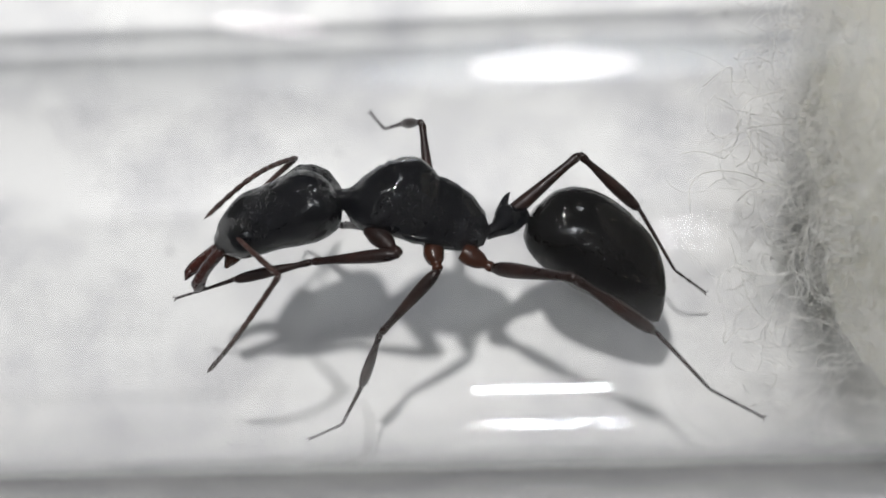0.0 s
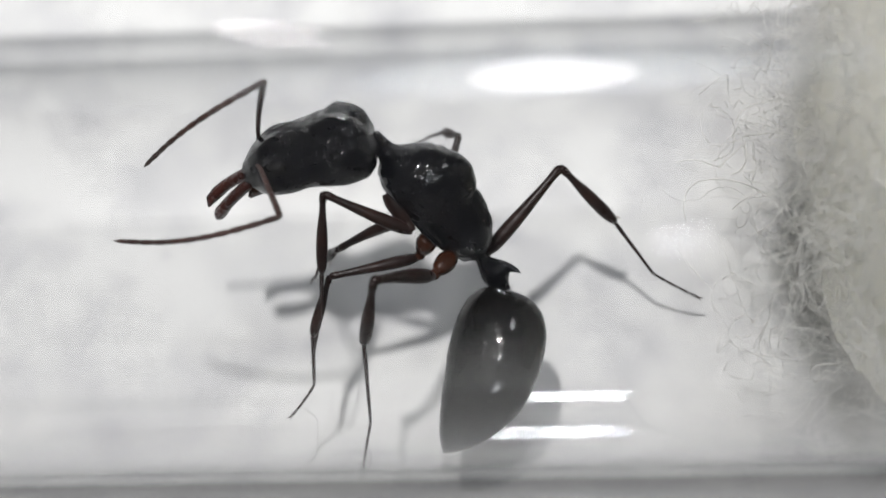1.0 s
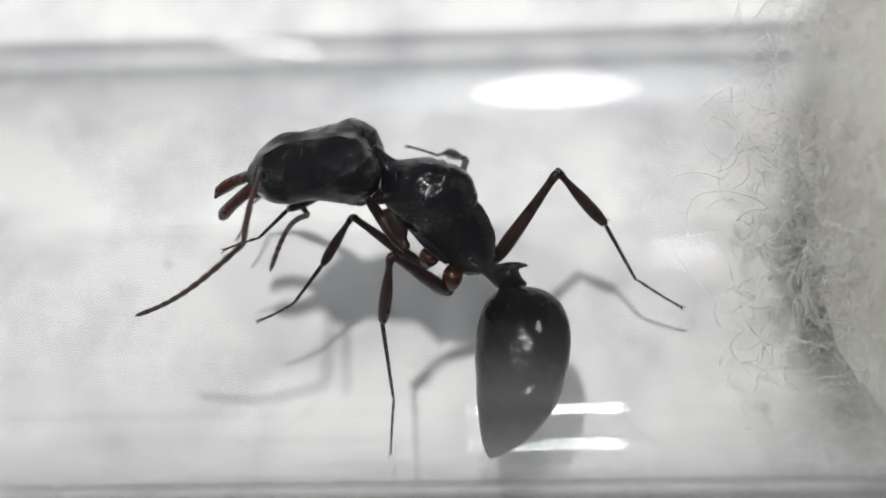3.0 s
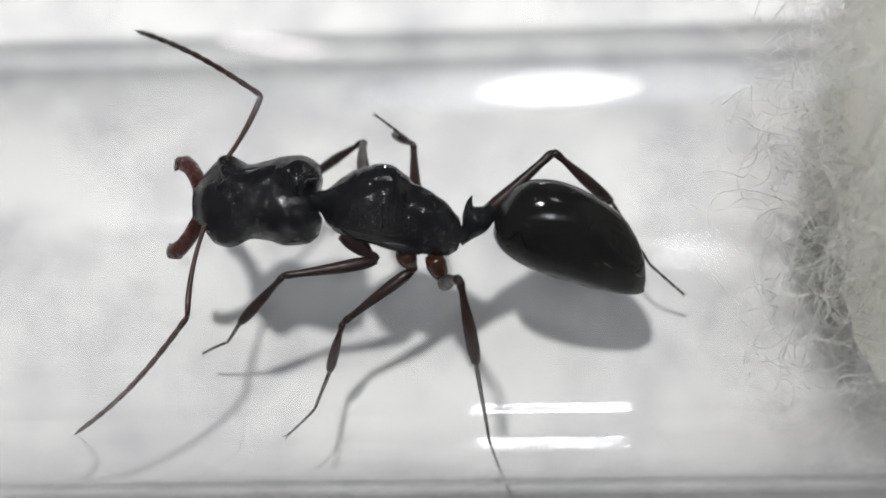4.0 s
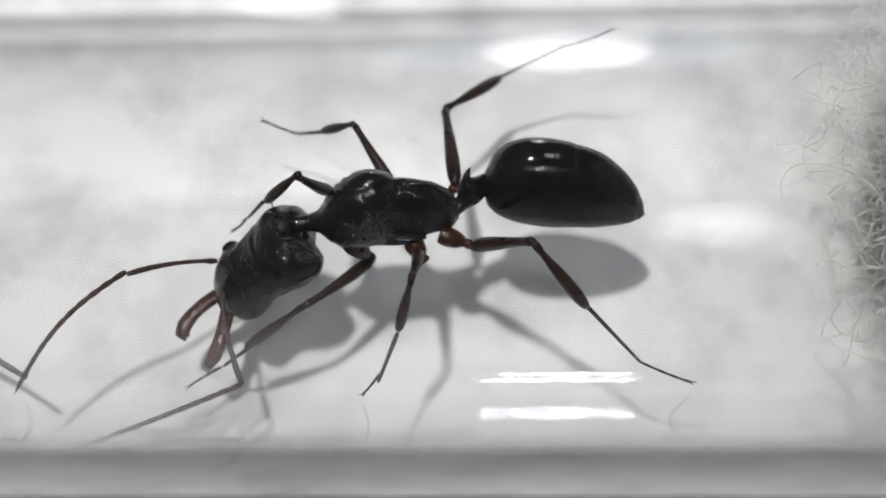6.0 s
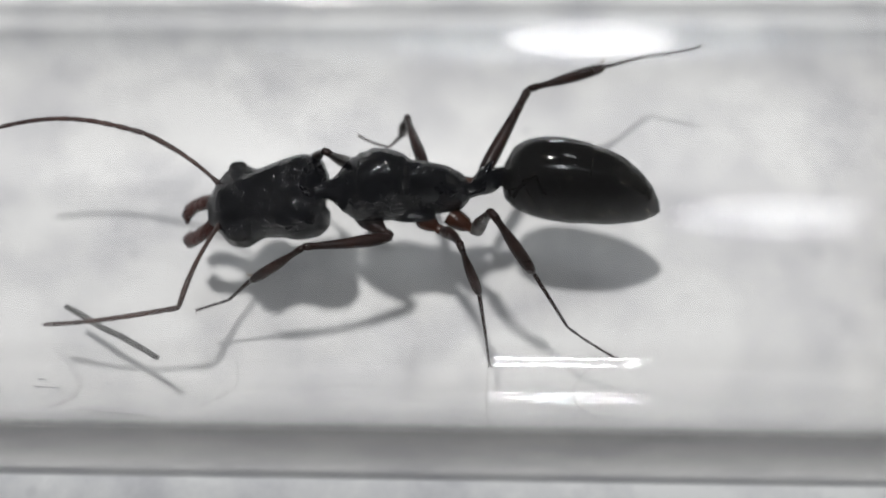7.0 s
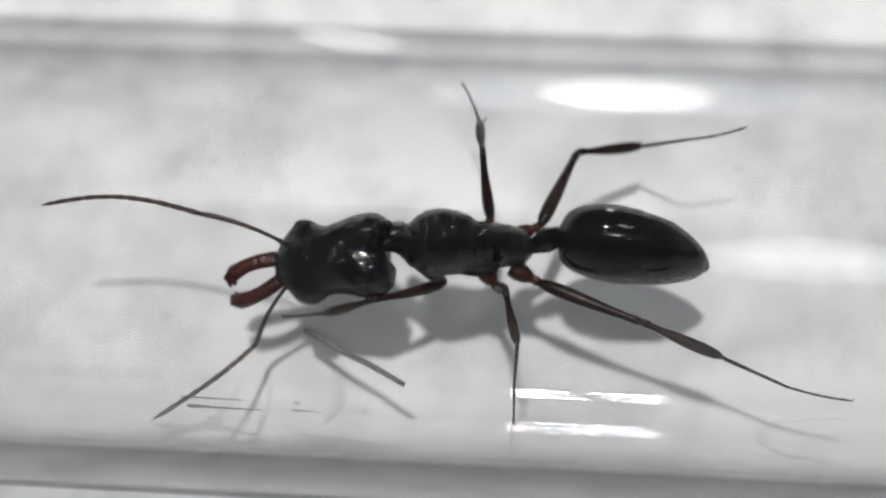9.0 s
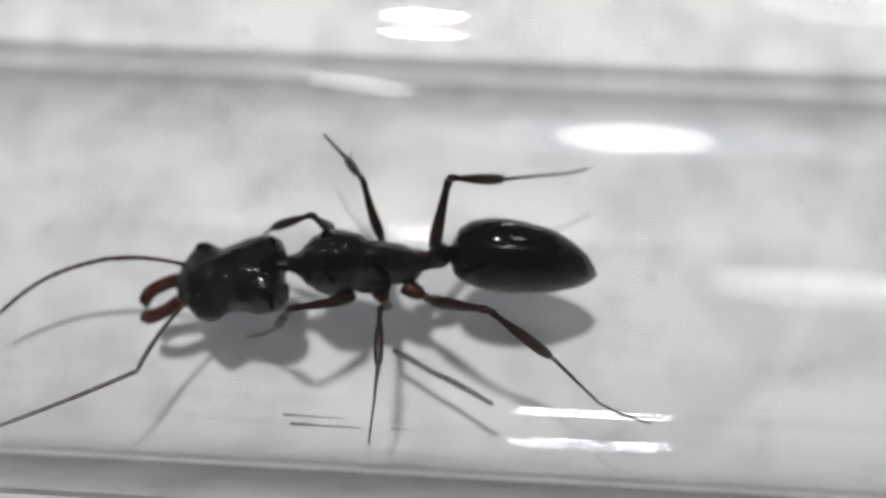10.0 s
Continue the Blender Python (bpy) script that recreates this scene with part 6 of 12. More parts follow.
    walk(ANT["coxa_LM"], [
        (0, mm(-0.5, 0.38, -0.45, 39, 36, 113)), (0.3, mm(-0.5, 0.38, -0.45, 32, 31, 100)), (0.4, mm(-0.5, 0.38, -0.45, 42, 38, 118)),
        (0.5, mm(-0.5, 0.38, -0.45, 55, 40, 138)), (0.6, mm(-0.5, 0.38, -0.45, 58, 47, 143)), (0.7, mm(-0.5, 0.38, -0.45, 48, 44, 129)),
        (0.85, mm(-0.5, 0.38, -0.45, -116, 123, -31)), (1, mm(-0.5, 0.38, -0.45, -84, 117, 5)), (1.1, mm(-0.5, 0.38, -0.45, -86, 117, 3)),
        (1.2, mm(-0.5, 0.38, -0.45, -88, 117, 1)), (1.27, mm(-0.5, 0.38, -0.45, -76, 116, 14)), (1.35, mm(-0.5, 0.38, -0.45, -67, 116, 24)),
        (1.43, mm(-0.5, 0.38, -0.45, -55, 118, 38)), (1.5, mm(-0.5, 0.38, -0.45, -48, 120, 46)), (1.57, mm(-0.5, 0.38, -0.45, -76, 121, 14)),
        (1.63, mm(-0.5, 0.38, -0.45, -94, 128, -8)), (1.7, mm(-0.5, 0.38, -0.45, -103, 142, -21)), (2, mm(-0.5, 0.38, -0.45, -92, 119, -7)),
        (2.2, mm(-0.5, 0.38, -0.45, -104, 105, -19)), (2.35, mm(-0.5, 0.38, -0.45, -82, 103, 3)), (2.5, mm(-0.5, 0.38, -0.45, -61, 103, 25)),
        (2.6, mm(-0.5, 0.38, -0.45, -48, 113, 38)), (2.7, mm(-0.5, 0.38, -0.45, -43, 122, 44)), (3.07, mm(-0.5, 0.38, -0.45, -52, 118, 34)),
        (3.43, mm(-0.5, 0.38, -0.45, -65, 115, 19)), (3.8, mm(-0.5, 0.38, -0.45, -82, 116, 0)), (3.9, mm(-0.5, 0.38, -0.45, -67, 120, 17)),
        (4, mm(-0.5, 0.38, -0.45, -56, 127, 30)), (4.25, mm(-0.5, 0.38, -0.45, 57, 10, 112)), (4.5, mm(-0.5, 0.38, -0.45, -25, 107, 44)),
        (4.8, mm(-0.5, 0.38, -0.45, -61, 104, 6)), (5, mm(-0.5, 0.38, -0.45, -39, 95, 28)), (5.2, mm(-0.5, 0.38, -0.45, 18, 105, 86)),
        (5.75, mm(-0.5, 0.38, -0.45, -18, 106, 49)), (6.3, mm(-0.5, 0.38, -0.45, 68, -19, 113)), (6.5, mm(-0.5, 0.38, -0.45, 65, -12, 124)),
        (6.65, mm(-0.5, 0.38, -0.45, 65, 7, 131)), (6.8, mm(-0.5, 0.38, -0.45, 66, 26, 136)), (7, mm(-0.5, 0.38, -0.45, 72, 17, 152)),
        (7.06, mm(-0.5, 0.38, -0.45, 70, 29, 147)), (7.12, mm(-0.5, 0.38, -0.45, 69, 43, 145)), (7.18, mm(-0.5, 0.38, -0.45, 67, 59, 143)),
        (7.24, mm(-0.5, 0.38, -0.45, -112, 108, -36)), (7.3, mm(-0.5, 0.38, -0.45, -103, 94, -28)), (7.34, mm(-0.5, 0.38, -0.45, -8, 82, 68)),
        (7.38, mm(-0.5, 0.38, -0.45, -28, 76, 48)), (7.42, mm(-0.5, 0.38, -0.45, -36, 67, 38)), (7.46, mm(-0.5, 0.38, -0.45, -44, 60, 30)),
        (7.5, mm(-0.5, 0.38, -0.45, -48, 53, 25)), (7.6, mm(-0.5, 0.38, -0.45, -23, 47, 58)), (7.7, mm(-0.5, 0.38, -0.45, -6, 35, 83)),
        (7.8, mm(-0.5, 0.38, -0.45, 3, 22, 102)), (7.9, mm(-0.5, 0.38, -0.45, 8, 18, 117)), (8, mm(-0.5, 0.38, -0.45, 13, 19, 132)),
        (8.3, mm(-0.5, 0.38, -0.45, 12, 16, 128)), (8.34, mm(-0.5, 0.38, -0.45, 12, 11, 126)), (8.38, mm(-0.5, 0.38, -0.45, 12, 11, 127)),
        (8.42, mm(-0.5, 0.38, -0.45, 12, 10, 127)), (8.46, mm(-0.5, 0.38, -0.45, 12, 17, 129)), (8.5, mm(-0.5, 0.38, -0.45, 12, 9, 128)),
        (8.67, mm(-0.5, 0.38, -0.45, 12, 10, 128)), (8.83, mm(-0.5, 0.38, -0.45, 12, 10, 130)), (9, mm(-0.5, 0.38, -0.45, 13, 15, 131)),
        (9.3, mm(-0.5, 0.38, -0.45, 14, 13, 136)), (9.5, mm(-0.5, 0.38, -0.45, 16, 13, 144)), (9.57, mm(-0.5, 0.38, -0.45, 14, 19, 138)),
        (9.65, mm(-0.5, 0.38, -0.45, 11, 18, 129)), (9.73, mm(-0.5, 0.38, -0.45, 9, 20, 121)), (9.8, mm(-0.5, 0.38, -0.45, 6, 21, 113)),
        (9.85, mm(-0.5, 0.38, -0.45, 7, 29, 116)), (9.9, mm(-0.5, 0.38, -0.45, 9, 31, 119)), (9.95, mm(-0.5, 0.38, -0.45, 11, 40, 123)),
        (10, mm(-0.5, 0.38, -0.45, 14, 45, 127)),])
    walk(ANT["femur_LM"], [
        (0, mm(-0.69, 0.83, -0.8, -94, 65, -23)), (0.3, mm(-0.59, 0.89, -0.76, -89, 72, -18)), (0.4, mm(-0.72, 0.8, -0.82, -65, 72, 7)),
        (0.5, mm(-0.84, 0.69, -0.84, -43, 69, 30)), (0.6, mm(-0.83, 0.62, -0.89, -29, 61, 46)), (0.7, mm(-0.77, 0.71, -0.87, -25, 60, 51)),
        (0.85, mm(-0.78, 0.55, -0.96, -28, 49, 46)), (1, mm(-0.77, 0.36, -0.99, -35, 48, 38)), (1.1, mm(-0.77, 0.37, -0.99, -35, 47, 37)),
        (1.2, mm(-0.77, 0.38, -0.99, -41, 55, 30)), (1.27, mm(-0.75, 0.32, -0.99, -49, 52, 20)), (1.35, mm(-0.74, 0.27, -0.99, -56, 49, 11)),
        (1.43, mm(-0.72, 0.21, -0.98, -61, 44, 4)), (1.5, mm(-0.71, 0.16, -0.97, -66, 40, -3)), (1.57, mm(-0.8, 0.31, -0.97, -58, 46, 9)),
        (1.63, mm(-0.87, 0.43, -0.92, -51, 56, 17)), (1.7, mm(-0.94, 0.55, -0.82, -32, 56, 40)), (2, mm(-0.79, 0.41, -0.97, -30, 55, 43)),
        (2.2, mm(-0.65, 0.43, -1.03, -37, 57, 34)), (2.35, mm(-0.63, 0.37, -1.03, -54, 47, 14)), (2.5, mm(-0.62, 0.32, -1.03, -65, 37, -4)),
        (2.6, mm(-0.68, 0.24, -1, -71, 25, -16)), (2.7, mm(-0.73, 0.16, -0.96, -75, 13, -26)), (3.07, mm(-0.73, 0.23, -0.98, -71, 27, -15)),
        (3.43, mm(-0.74, 0.3, -0.99, -64, 42, -4)), (3.8, mm(-0.76, 0.38, -0.99, -53, 56, 12)), (3.9, mm(-0.79, 0.29, -0.97, -38, 45, 31)),
        (4, mm(-0.81, 0.2, -0.93, -42, 49, 25)), (4.25, mm(-0.72, 0.93, -0.56, -62, 51, -1)), (4.5, mm(-0.63, 0.26, -1.02, -33, 4, 53)),
        (4.8, mm(-0.64, 0.37, -1.03, -34, -8, 60)), (5, mm(-0.55, 0.35, -1.05, -35, -16, 67)), (5.2, mm(-0.51, 0.22, -1.03, -35, -15, 68)),
        (5.75, mm(-0.61, 0.25, -1.03, -39, -24, 79)), (6.3, mm(-0.72, 0.9, -0.26, -43, -36, 87)), (6.5, mm(-0.83, 0.87, -0.32, -44, -41, 88)),
        (6.65, mm(-0.89, 0.83, -0.52, -49, -42, 96)), (6.8, mm(-0.89, 0.75, -0.71, -55, -44, 104)), (7, mm(-1.01, 0.65, -0.62, -56, -46, 106)),
        (7.06, mm(-0.94, 0.67, -0.74, -61, -52, 112)), (7.12, mm(-0.86, 0.63, -0.86, -62, -58, 114)), (7.18, mm(-0.75, 0.57, -0.96, -62, -65, 113)),
        (7.24, mm(-0.65, 0.49, -1.02, -51, -70, 102)), (7.3, mm(-0.54, 0.4, -1.05, -33, -72, 83)), (7.34, mm(-0.47, 0.45, -1.04, -24, -71, 73)),
        (7.38, mm(-0.4, 0.49, -1.03, -18, -69, 67)), (7.42, mm(-0.32, 0.52, -1, -18, -66, 67)), (7.46, mm(-0.24, 0.53, -0.97, -20, -63, 70)),
        (7.5, mm(-0.17, 0.53, -0.93, -23, -61, 73)), (7.6, mm(-0.28, 0.73, -0.89, -21, -63, 70)), (7.7, mm(-0.44, 0.87, -0.79, -18, -65, 67)),
        (7.8, mm(-0.62, 0.93, -0.67, -18, -68, 67)), (7.9, mm(-0.76, 0.89, -0.64, -16, -69, 64)), (8, mm(-0.88, 0.8, -0.65, -14, -71, 63)),
        (8.3, mm(-0.85, 0.84, -0.62, -9, -72, 57)), (8.34, mm(-0.85, 0.85, -0.57, -12, -71, 61)), (8.38, mm(-0.86, 0.85, -0.56, -17, -71, 65)),
        (8.42, mm(-0.86, 0.85, -0.55, -21, -71, 70)), (8.46, mm(-0.86, 0.83, -0.63, -26, -71, 75)), (8.5, mm(-0.86, 0.85, -0.55, -29, -72, 78)),
        (8.67, mm(-0.87, 0.84, -0.55, -33, -71, 83)), (8.83, mm(-0.88, 0.83, -0.56, -38, -70, 88)), (9, mm(-0.88, 0.82, -0.6, -43, -69, 93)),
        (9.3, mm(-0.92, 0.79, -0.59, -70, -57, 123)), (9.5, mm(-0.97, 0.73, -0.59, -75, -44, 130)), (9.57, mm(-0.92, 0.76, -0.64, -65, -43, 115)),
        (9.65, mm(-0.86, 0.82, -0.63, -55, -46, 101)), (9.73, mm(-0.79, 0.86, -0.65, -45, -50, 87)), (9.8, mm(-0.72, 0.9, -0.67, -34, -57, 74)),
        (9.85, mm(-0.73, 0.85, -0.74, -37, -59, 78)), (9.9, mm(-0.75, 0.83, -0.76, -39, -60, 81)), (9.95, mm(-0.75, 0.77, -0.83, -41, -62, 82)),
        (10, mm(-0.76, 0.72, -0.87, -41, -65, 82)),])
    walk(ANT["tibia_LM"], [
        (0, mm(0.08, 0.51, -2.57, 26, 99, 103)), (0.3, mm(-0.01, 0.7, -2.62, -87, 93, -10)), (0.4, mm(-0.14, 0.87, -2.69, -100, 99, -24)),
        (0.5, mm(-0.23, 1.05, -2.67, -103, 106, -27)), (0.6, mm(-0.17, 1.31, -2.61, -96, 110, -19)), (0.7, mm(-0.15, 1.48, -2.56, -92, 114, -14)),
        (0.85, mm(0.1, 1.47, -2.44, -105, 123, -30)), (1, mm(0.27, 1.16, -2.44, 66, 46, 139)), (1.1, mm(0.29, 1.17, -2.43, 61, 42, 131)),
        (1.2, mm(0.2, 0.94, -2.59, 52, 29, 116)), (1.27, mm(0.38, 0.73, -2.54, 44, 49, 104)), (1.35, mm(0.53, 0.51, -2.47, 26, 74, 85)),
        (1.43, mm(0.68, 0.31, -2.35, -89, 76, -32)), (1.5, mm(0.79, 0.07, -2.22, -112, 54, -58)), (1.57, mm(0.54, 0.52, -2.38, -96, 74, -39)),
        (1.63, mm(0.17, 0.76, -2.55, 14, 79, 71)), (1.7, mm(-0.11, 1.25, -2.45, 51, 62, 110)), (2, mm(0.03, 1.19, -2.57, 65, 62, 127)),
        (2.2, mm(0.22, 1.02, -2.68, 71, 54, 133)), (2.35, mm(0.66, 0.69, -2.47, 72, 51, 134)), (2.5, mm(0.94, 0.22, -2.21, 71, 48, 133)),
        (2.6, mm(1.03, -0.25, -1.83, 72, 55, 134)), (2.7, mm(0.99, -0.67, -1.38, -103, 117, -40)), (3.07, mm(0.95, -0.23, -1.87, -107, 114, -44)),
        (3.43, mm(0.72, 0.2, -2.3, 68, 69, 130)), (3.8, mm(0.32, 0.61, -2.61, 61, 74, 123)), (3.9, mm(0.39, 1.01, -2.36, 61, 82, 123)),
        (4, mm(0.36, 0.76, -2.4, 29, 89, 91)), (4.25, mm(0.52, 0.91, -2.08, -42, 84, 20)), (4.5, mm(0.55, 1.81, -1.17, -67, 79, -5)),
        (4.8, mm(0.34, 2.04, -0.75, -78, 72, -16)), (5, mm(0.19, 2.09, -0.51, -54, 66, 9)), (5.2, mm(0.2, 1.98, -0.52, -60, 65, 2)),
        (5.75, mm(-0.26, 2.01, -0.24, -39, 68, 25)), (6.3, mm(-0.63, 2.49, 0.89, -16, 70, 50)), (6.5, mm(-0.77, 2.34, 0.97, 9, 74, 76)),
        (6.65, mm(-1.04, 2.28, 0.79, 33, 71, 102)), (6.8, mm(-1.24, 2.12, 0.65, 51, 67, 120)), (7, mm(-1.38, 1.95, 0.79, 63, 62, 134)),
        (7.06, mm(-1.39, 1.79, 0.8, 54, 64, 123)), (7.12, mm(-1.28, 1.57, 0.81, 44, 64, 113)), (7.18, mm(-1.08, 1.34, 0.81, 33, 64, 101)),
        (7.24, mm(-0.79, 1.14, 0.82, 25, 64, 91)), (7.3, mm(-0.47, 0.99, 0.82, 15, 63, 80)), (7.34, mm(-0.29, 1.05, 0.81, 11, 59, 76)),
        (7.38, mm(-0.13, 1.14, 0.8, 9, 56, 73)), (7.42, mm(-0.01, 1.25, 0.79, 5, 52, 69)), (7.46, mm(0.07, 1.36, 0.78, 3, 48, 66)),
        (7.5, mm(0.11, 1.45, 0.78, 2, 44, 64)), (7.6, mm(0.03, 1.57, 0.86, 7, 48, 72)), (7.7, mm(-0.12, 1.62, 0.99, 14, 51, 81)),
        (7.8, mm(-0.33, 1.6, 1.15, 22, 54, 90)), (7.9, mm(-0.46, 1.51, 1.19, 30, 50, 100)), (8, mm(-0.59, 1.37, 1.2, 36, 45, 109)),
        (8.3, mm(-0.52, 1.34, 1.25, 33, 36, 105)), (8.34, mm(-0.54, 1.4, 1.29, 34, 38, 106)), (8.38, mm(-0.59, 1.44, 1.29, 34, 41, 106)),
        (8.42, mm(-0.64, 1.45, 1.3, 35, 44, 107)), (8.46, mm(-0.7, 1.44, 1.23, 35, 47, 107)), (8.5, mm(-0.75, 1.43, 1.32, 36, 50, 108)),
        (8.67, mm(-0.79, 1.48, 1.3, 37, 50, 109)), (8.83, mm(-0.85, 1.52, 1.28, 38, 49, 110)), (9, mm(-0.92, 1.52, 1.23, 39, 49, 112)),
        (9.3, mm(-1.51, 1.69, 1.05, 42, 30, 117)), (9.5, mm(-1.88, 1.81, 0.77, 49, 29, 132)), (9.57, mm(-1.53, 2.05, 0.7, 43, 27, 119)),
        (9.65, mm(-1.12, 2.17, 0.77, 38, 23, 106)), (9.73, mm(-0.73, 2.11, 0.86, 33, 23, 95)), (9.8, mm(-0.43, 1.91, 0.99, 30, 14, 83)),
        (9.85, mm(-0.52, 1.85, 0.93, 30, 10, 85)), (9.9, mm(-0.59, 1.79, 0.94, 30, 6, 87)), (9.95, mm(-0.63, 1.67, 0.91, 30, 4, 88)),
        (10, mm(-0.65, 1.55, 0.9, 30, 1, 90)),])
    walk(ANT["metatarsus_LM"], [
        (0, mm(0.13, 0.3, -3.93, -10, 30, 72)), (0.3, mm(-0.09, 0.71, -3.99, -11, 26, 71)), (0.4, mm(-0.34, 0.96, -4.04, -8, 22, 77)),
        (0.5, mm(-0.56, 1.21, -3.98, -6, 19, 83)), (0.6, mm(-0.61, 1.45, -3.9, -4, 15, 89)), (0.7, mm(-0.69, 1.62, -3.82, -3, 10, 95)),
        (0.85, mm(-0.54, 1.84, -3.6, 32, 48, 158)), (1, mm(-0.45, 1.79, -3.42, 29, 33, 153)), (1.1, mm(-0.39, 1.94, -3.34, 40, 41, 171)),
        (1.2, mm(-0.33, 2.01, -3.27, 54, 44, -167)), (1.27, mm(0.15, 1.6, -3.57, -139, 127, -4)), (1.35, mm(0.56, 0.89, -3.78, 22, 59, 153)),
        (1.43, mm(0.95, 0.14, -3.69, -4, 60, 123)), (1.5, mm(1.23, -0.61, -3.33, -26, 54, 97)), (1.57, mm(0.84, 0.28, -3.7, -21, 57, 103)),
        (1.63, mm(0.25, 1, -3.89, -14, 59, 111)), (1.7, mm(-0.33, 1.86, -3.65, -3, 64, 123)), (2, mm(-0.35, 1.7, -3.79, -16, 26, 106)),
        (2.2, mm(-0.33, 1.61, -3.79, 2, 49, 134)), (2.35, mm(0.06, 1.31, -3.53, 15, 61, 150)), (2.5, mm(0.31, 0.9, -3.22, -136, 112, 2)),
        (2.6, mm(0.48, 0.32, -2.96, 9, 66, 144)), (2.7, mm(0.51, -0.27, -2.6, -16, 55, 115)), (3.07, mm(0.55, 0.15, -3.13, -16, 65, 115)),
        (3.43, mm(0.41, 0.57, -3.58, -20, 74, 112)), (3.8, mm(0.11, 0.93, -3.92, -37, 15, 91)), (3.9, mm(0.28, 1.18, -3.71, -37, 13, 89)),
        (4, mm(0.36, 0.79, -3.77, -38, 12, 86)), (4.25, mm(0.66, 0.96, -3.44, -38, 8, 83)), (4.5, mm(0.82, 1.79, -2.51, -135, 71, -30)),
        (4.8, mm(0.74, 1.92, -2.06, -114, 68, -8)), (5, mm(0.73, 2.17, -1.77, -102, 58, 6)), (5.2, mm(0.78, 2, -1.76, -97, 47, 11)),
        (5.75, mm(0.2, 2.23, -1.51, -71, 7, 62)), (6.3, mm(-0.33, 2.84, -0.4, -79, 58, 50)), (6.5, mm(-0.67, 2.72, -0.34, -70, 62, 60)),
        (6.65, mm(-1.13, 2.72, -0.5, -52, 64, 80)), (6.8, mm(-1.51, 2.58, -0.61, -33, 64, 102)), (7, mm(-1.82, 2.41, -0.42, -27, 57, 108)),
        (7.06, mm(-1.72, 2.29, -0.43, -31, 56, 103)), (7.12, mm(-1.51, 2.12, -0.43, -37, 55, 96)), (7.18, mm(-1.19, 1.93, -0.42, -41, 54, 92)),
        (7.24, mm(-0.8, 1.74, -0.41, -45, 51, 86)), (7.3, mm(-0.36, 1.6, -0.4, -49, 49, 81)), (7.34, mm(-0.12, 1.73, -0.37, -52, 48, 77)),
        (7.38, mm(0.1, 1.88, -0.33, -56, 47, 72)), (7.42, mm(0.3, 2.05, -0.28, -58, 46, 68)), (7.46, mm(0.44, 2.21, -0.24, -62, 45, 63)),
        (7.5, mm(0.54, 2.33, -0.17, -64, 44, 60)), (7.6, mm(0.32, 2.44, -0.16, -60, 43, 65)), (7.7, mm(0.02, 2.47, -0.08, -56, 42, 72)),
        (7.8, mm(-0.33, 2.41, 0.04, -52, 43, 77)), (7.9, mm(-0.62, 2.38, 0.15, -47, 39, 85)), (8, mm(-0.91, 2.28, 0.23, -44, 34, 91)),
        (8.3, mm(-0.8, 2.42, 0.45, -41, 49, 95)), (8.34, mm(-0.83, 2.44, 0.44, -42, 47, 94)), (8.38, mm(-0.87, 2.44, 0.39, -42, 46, 93)),
        (8.42, mm(-0.92, 2.4, 0.35, -43, 44, 93)), (8.46, mm(-0.98, 2.34, 0.24, -44, 42, 91)), (8.5, mm(-1.02, 2.26, 0.27, -44, 39, 91)),
        (8.67, mm(-1.08, 2.32, 0.25, -44, 39, 91)), (8.83, mm(-1.16, 2.35, 0.24, -44, 38, 90)), (9, mm(-1.26, 2.36, 0.2, -45, 38, 89)),
        (9.3, mm(-2.05, 2.74, 0.35, -29, 51, 111)), (9.5, mm(-2.67, 2.71, 0.1, -31, -9, 107)), (9.57, mm(-2.12, 3.12, 0.07, -30, -6, 102)),
        (9.65, mm(-1.47, 3.38, 0.23, -30, -6, 96)), (9.73, mm(-0.83, 3.37, 0.32, -29, -4, 91)), (9.8, mm(-0.27, 3.23, 0.66, -32, 38, 82)),
        (9.85, mm(-0.4, 3.2, 0.7, -32, 41, 82)), (9.9, mm(-0.51, 3.15, 0.8, -33, 46, 81)), (9.95, mm(-0.59, 3.03, 0.81, -32, 49, 81)),
        (10, mm(-0.64, 2.92, 0.88, -33, 53, 81)),])
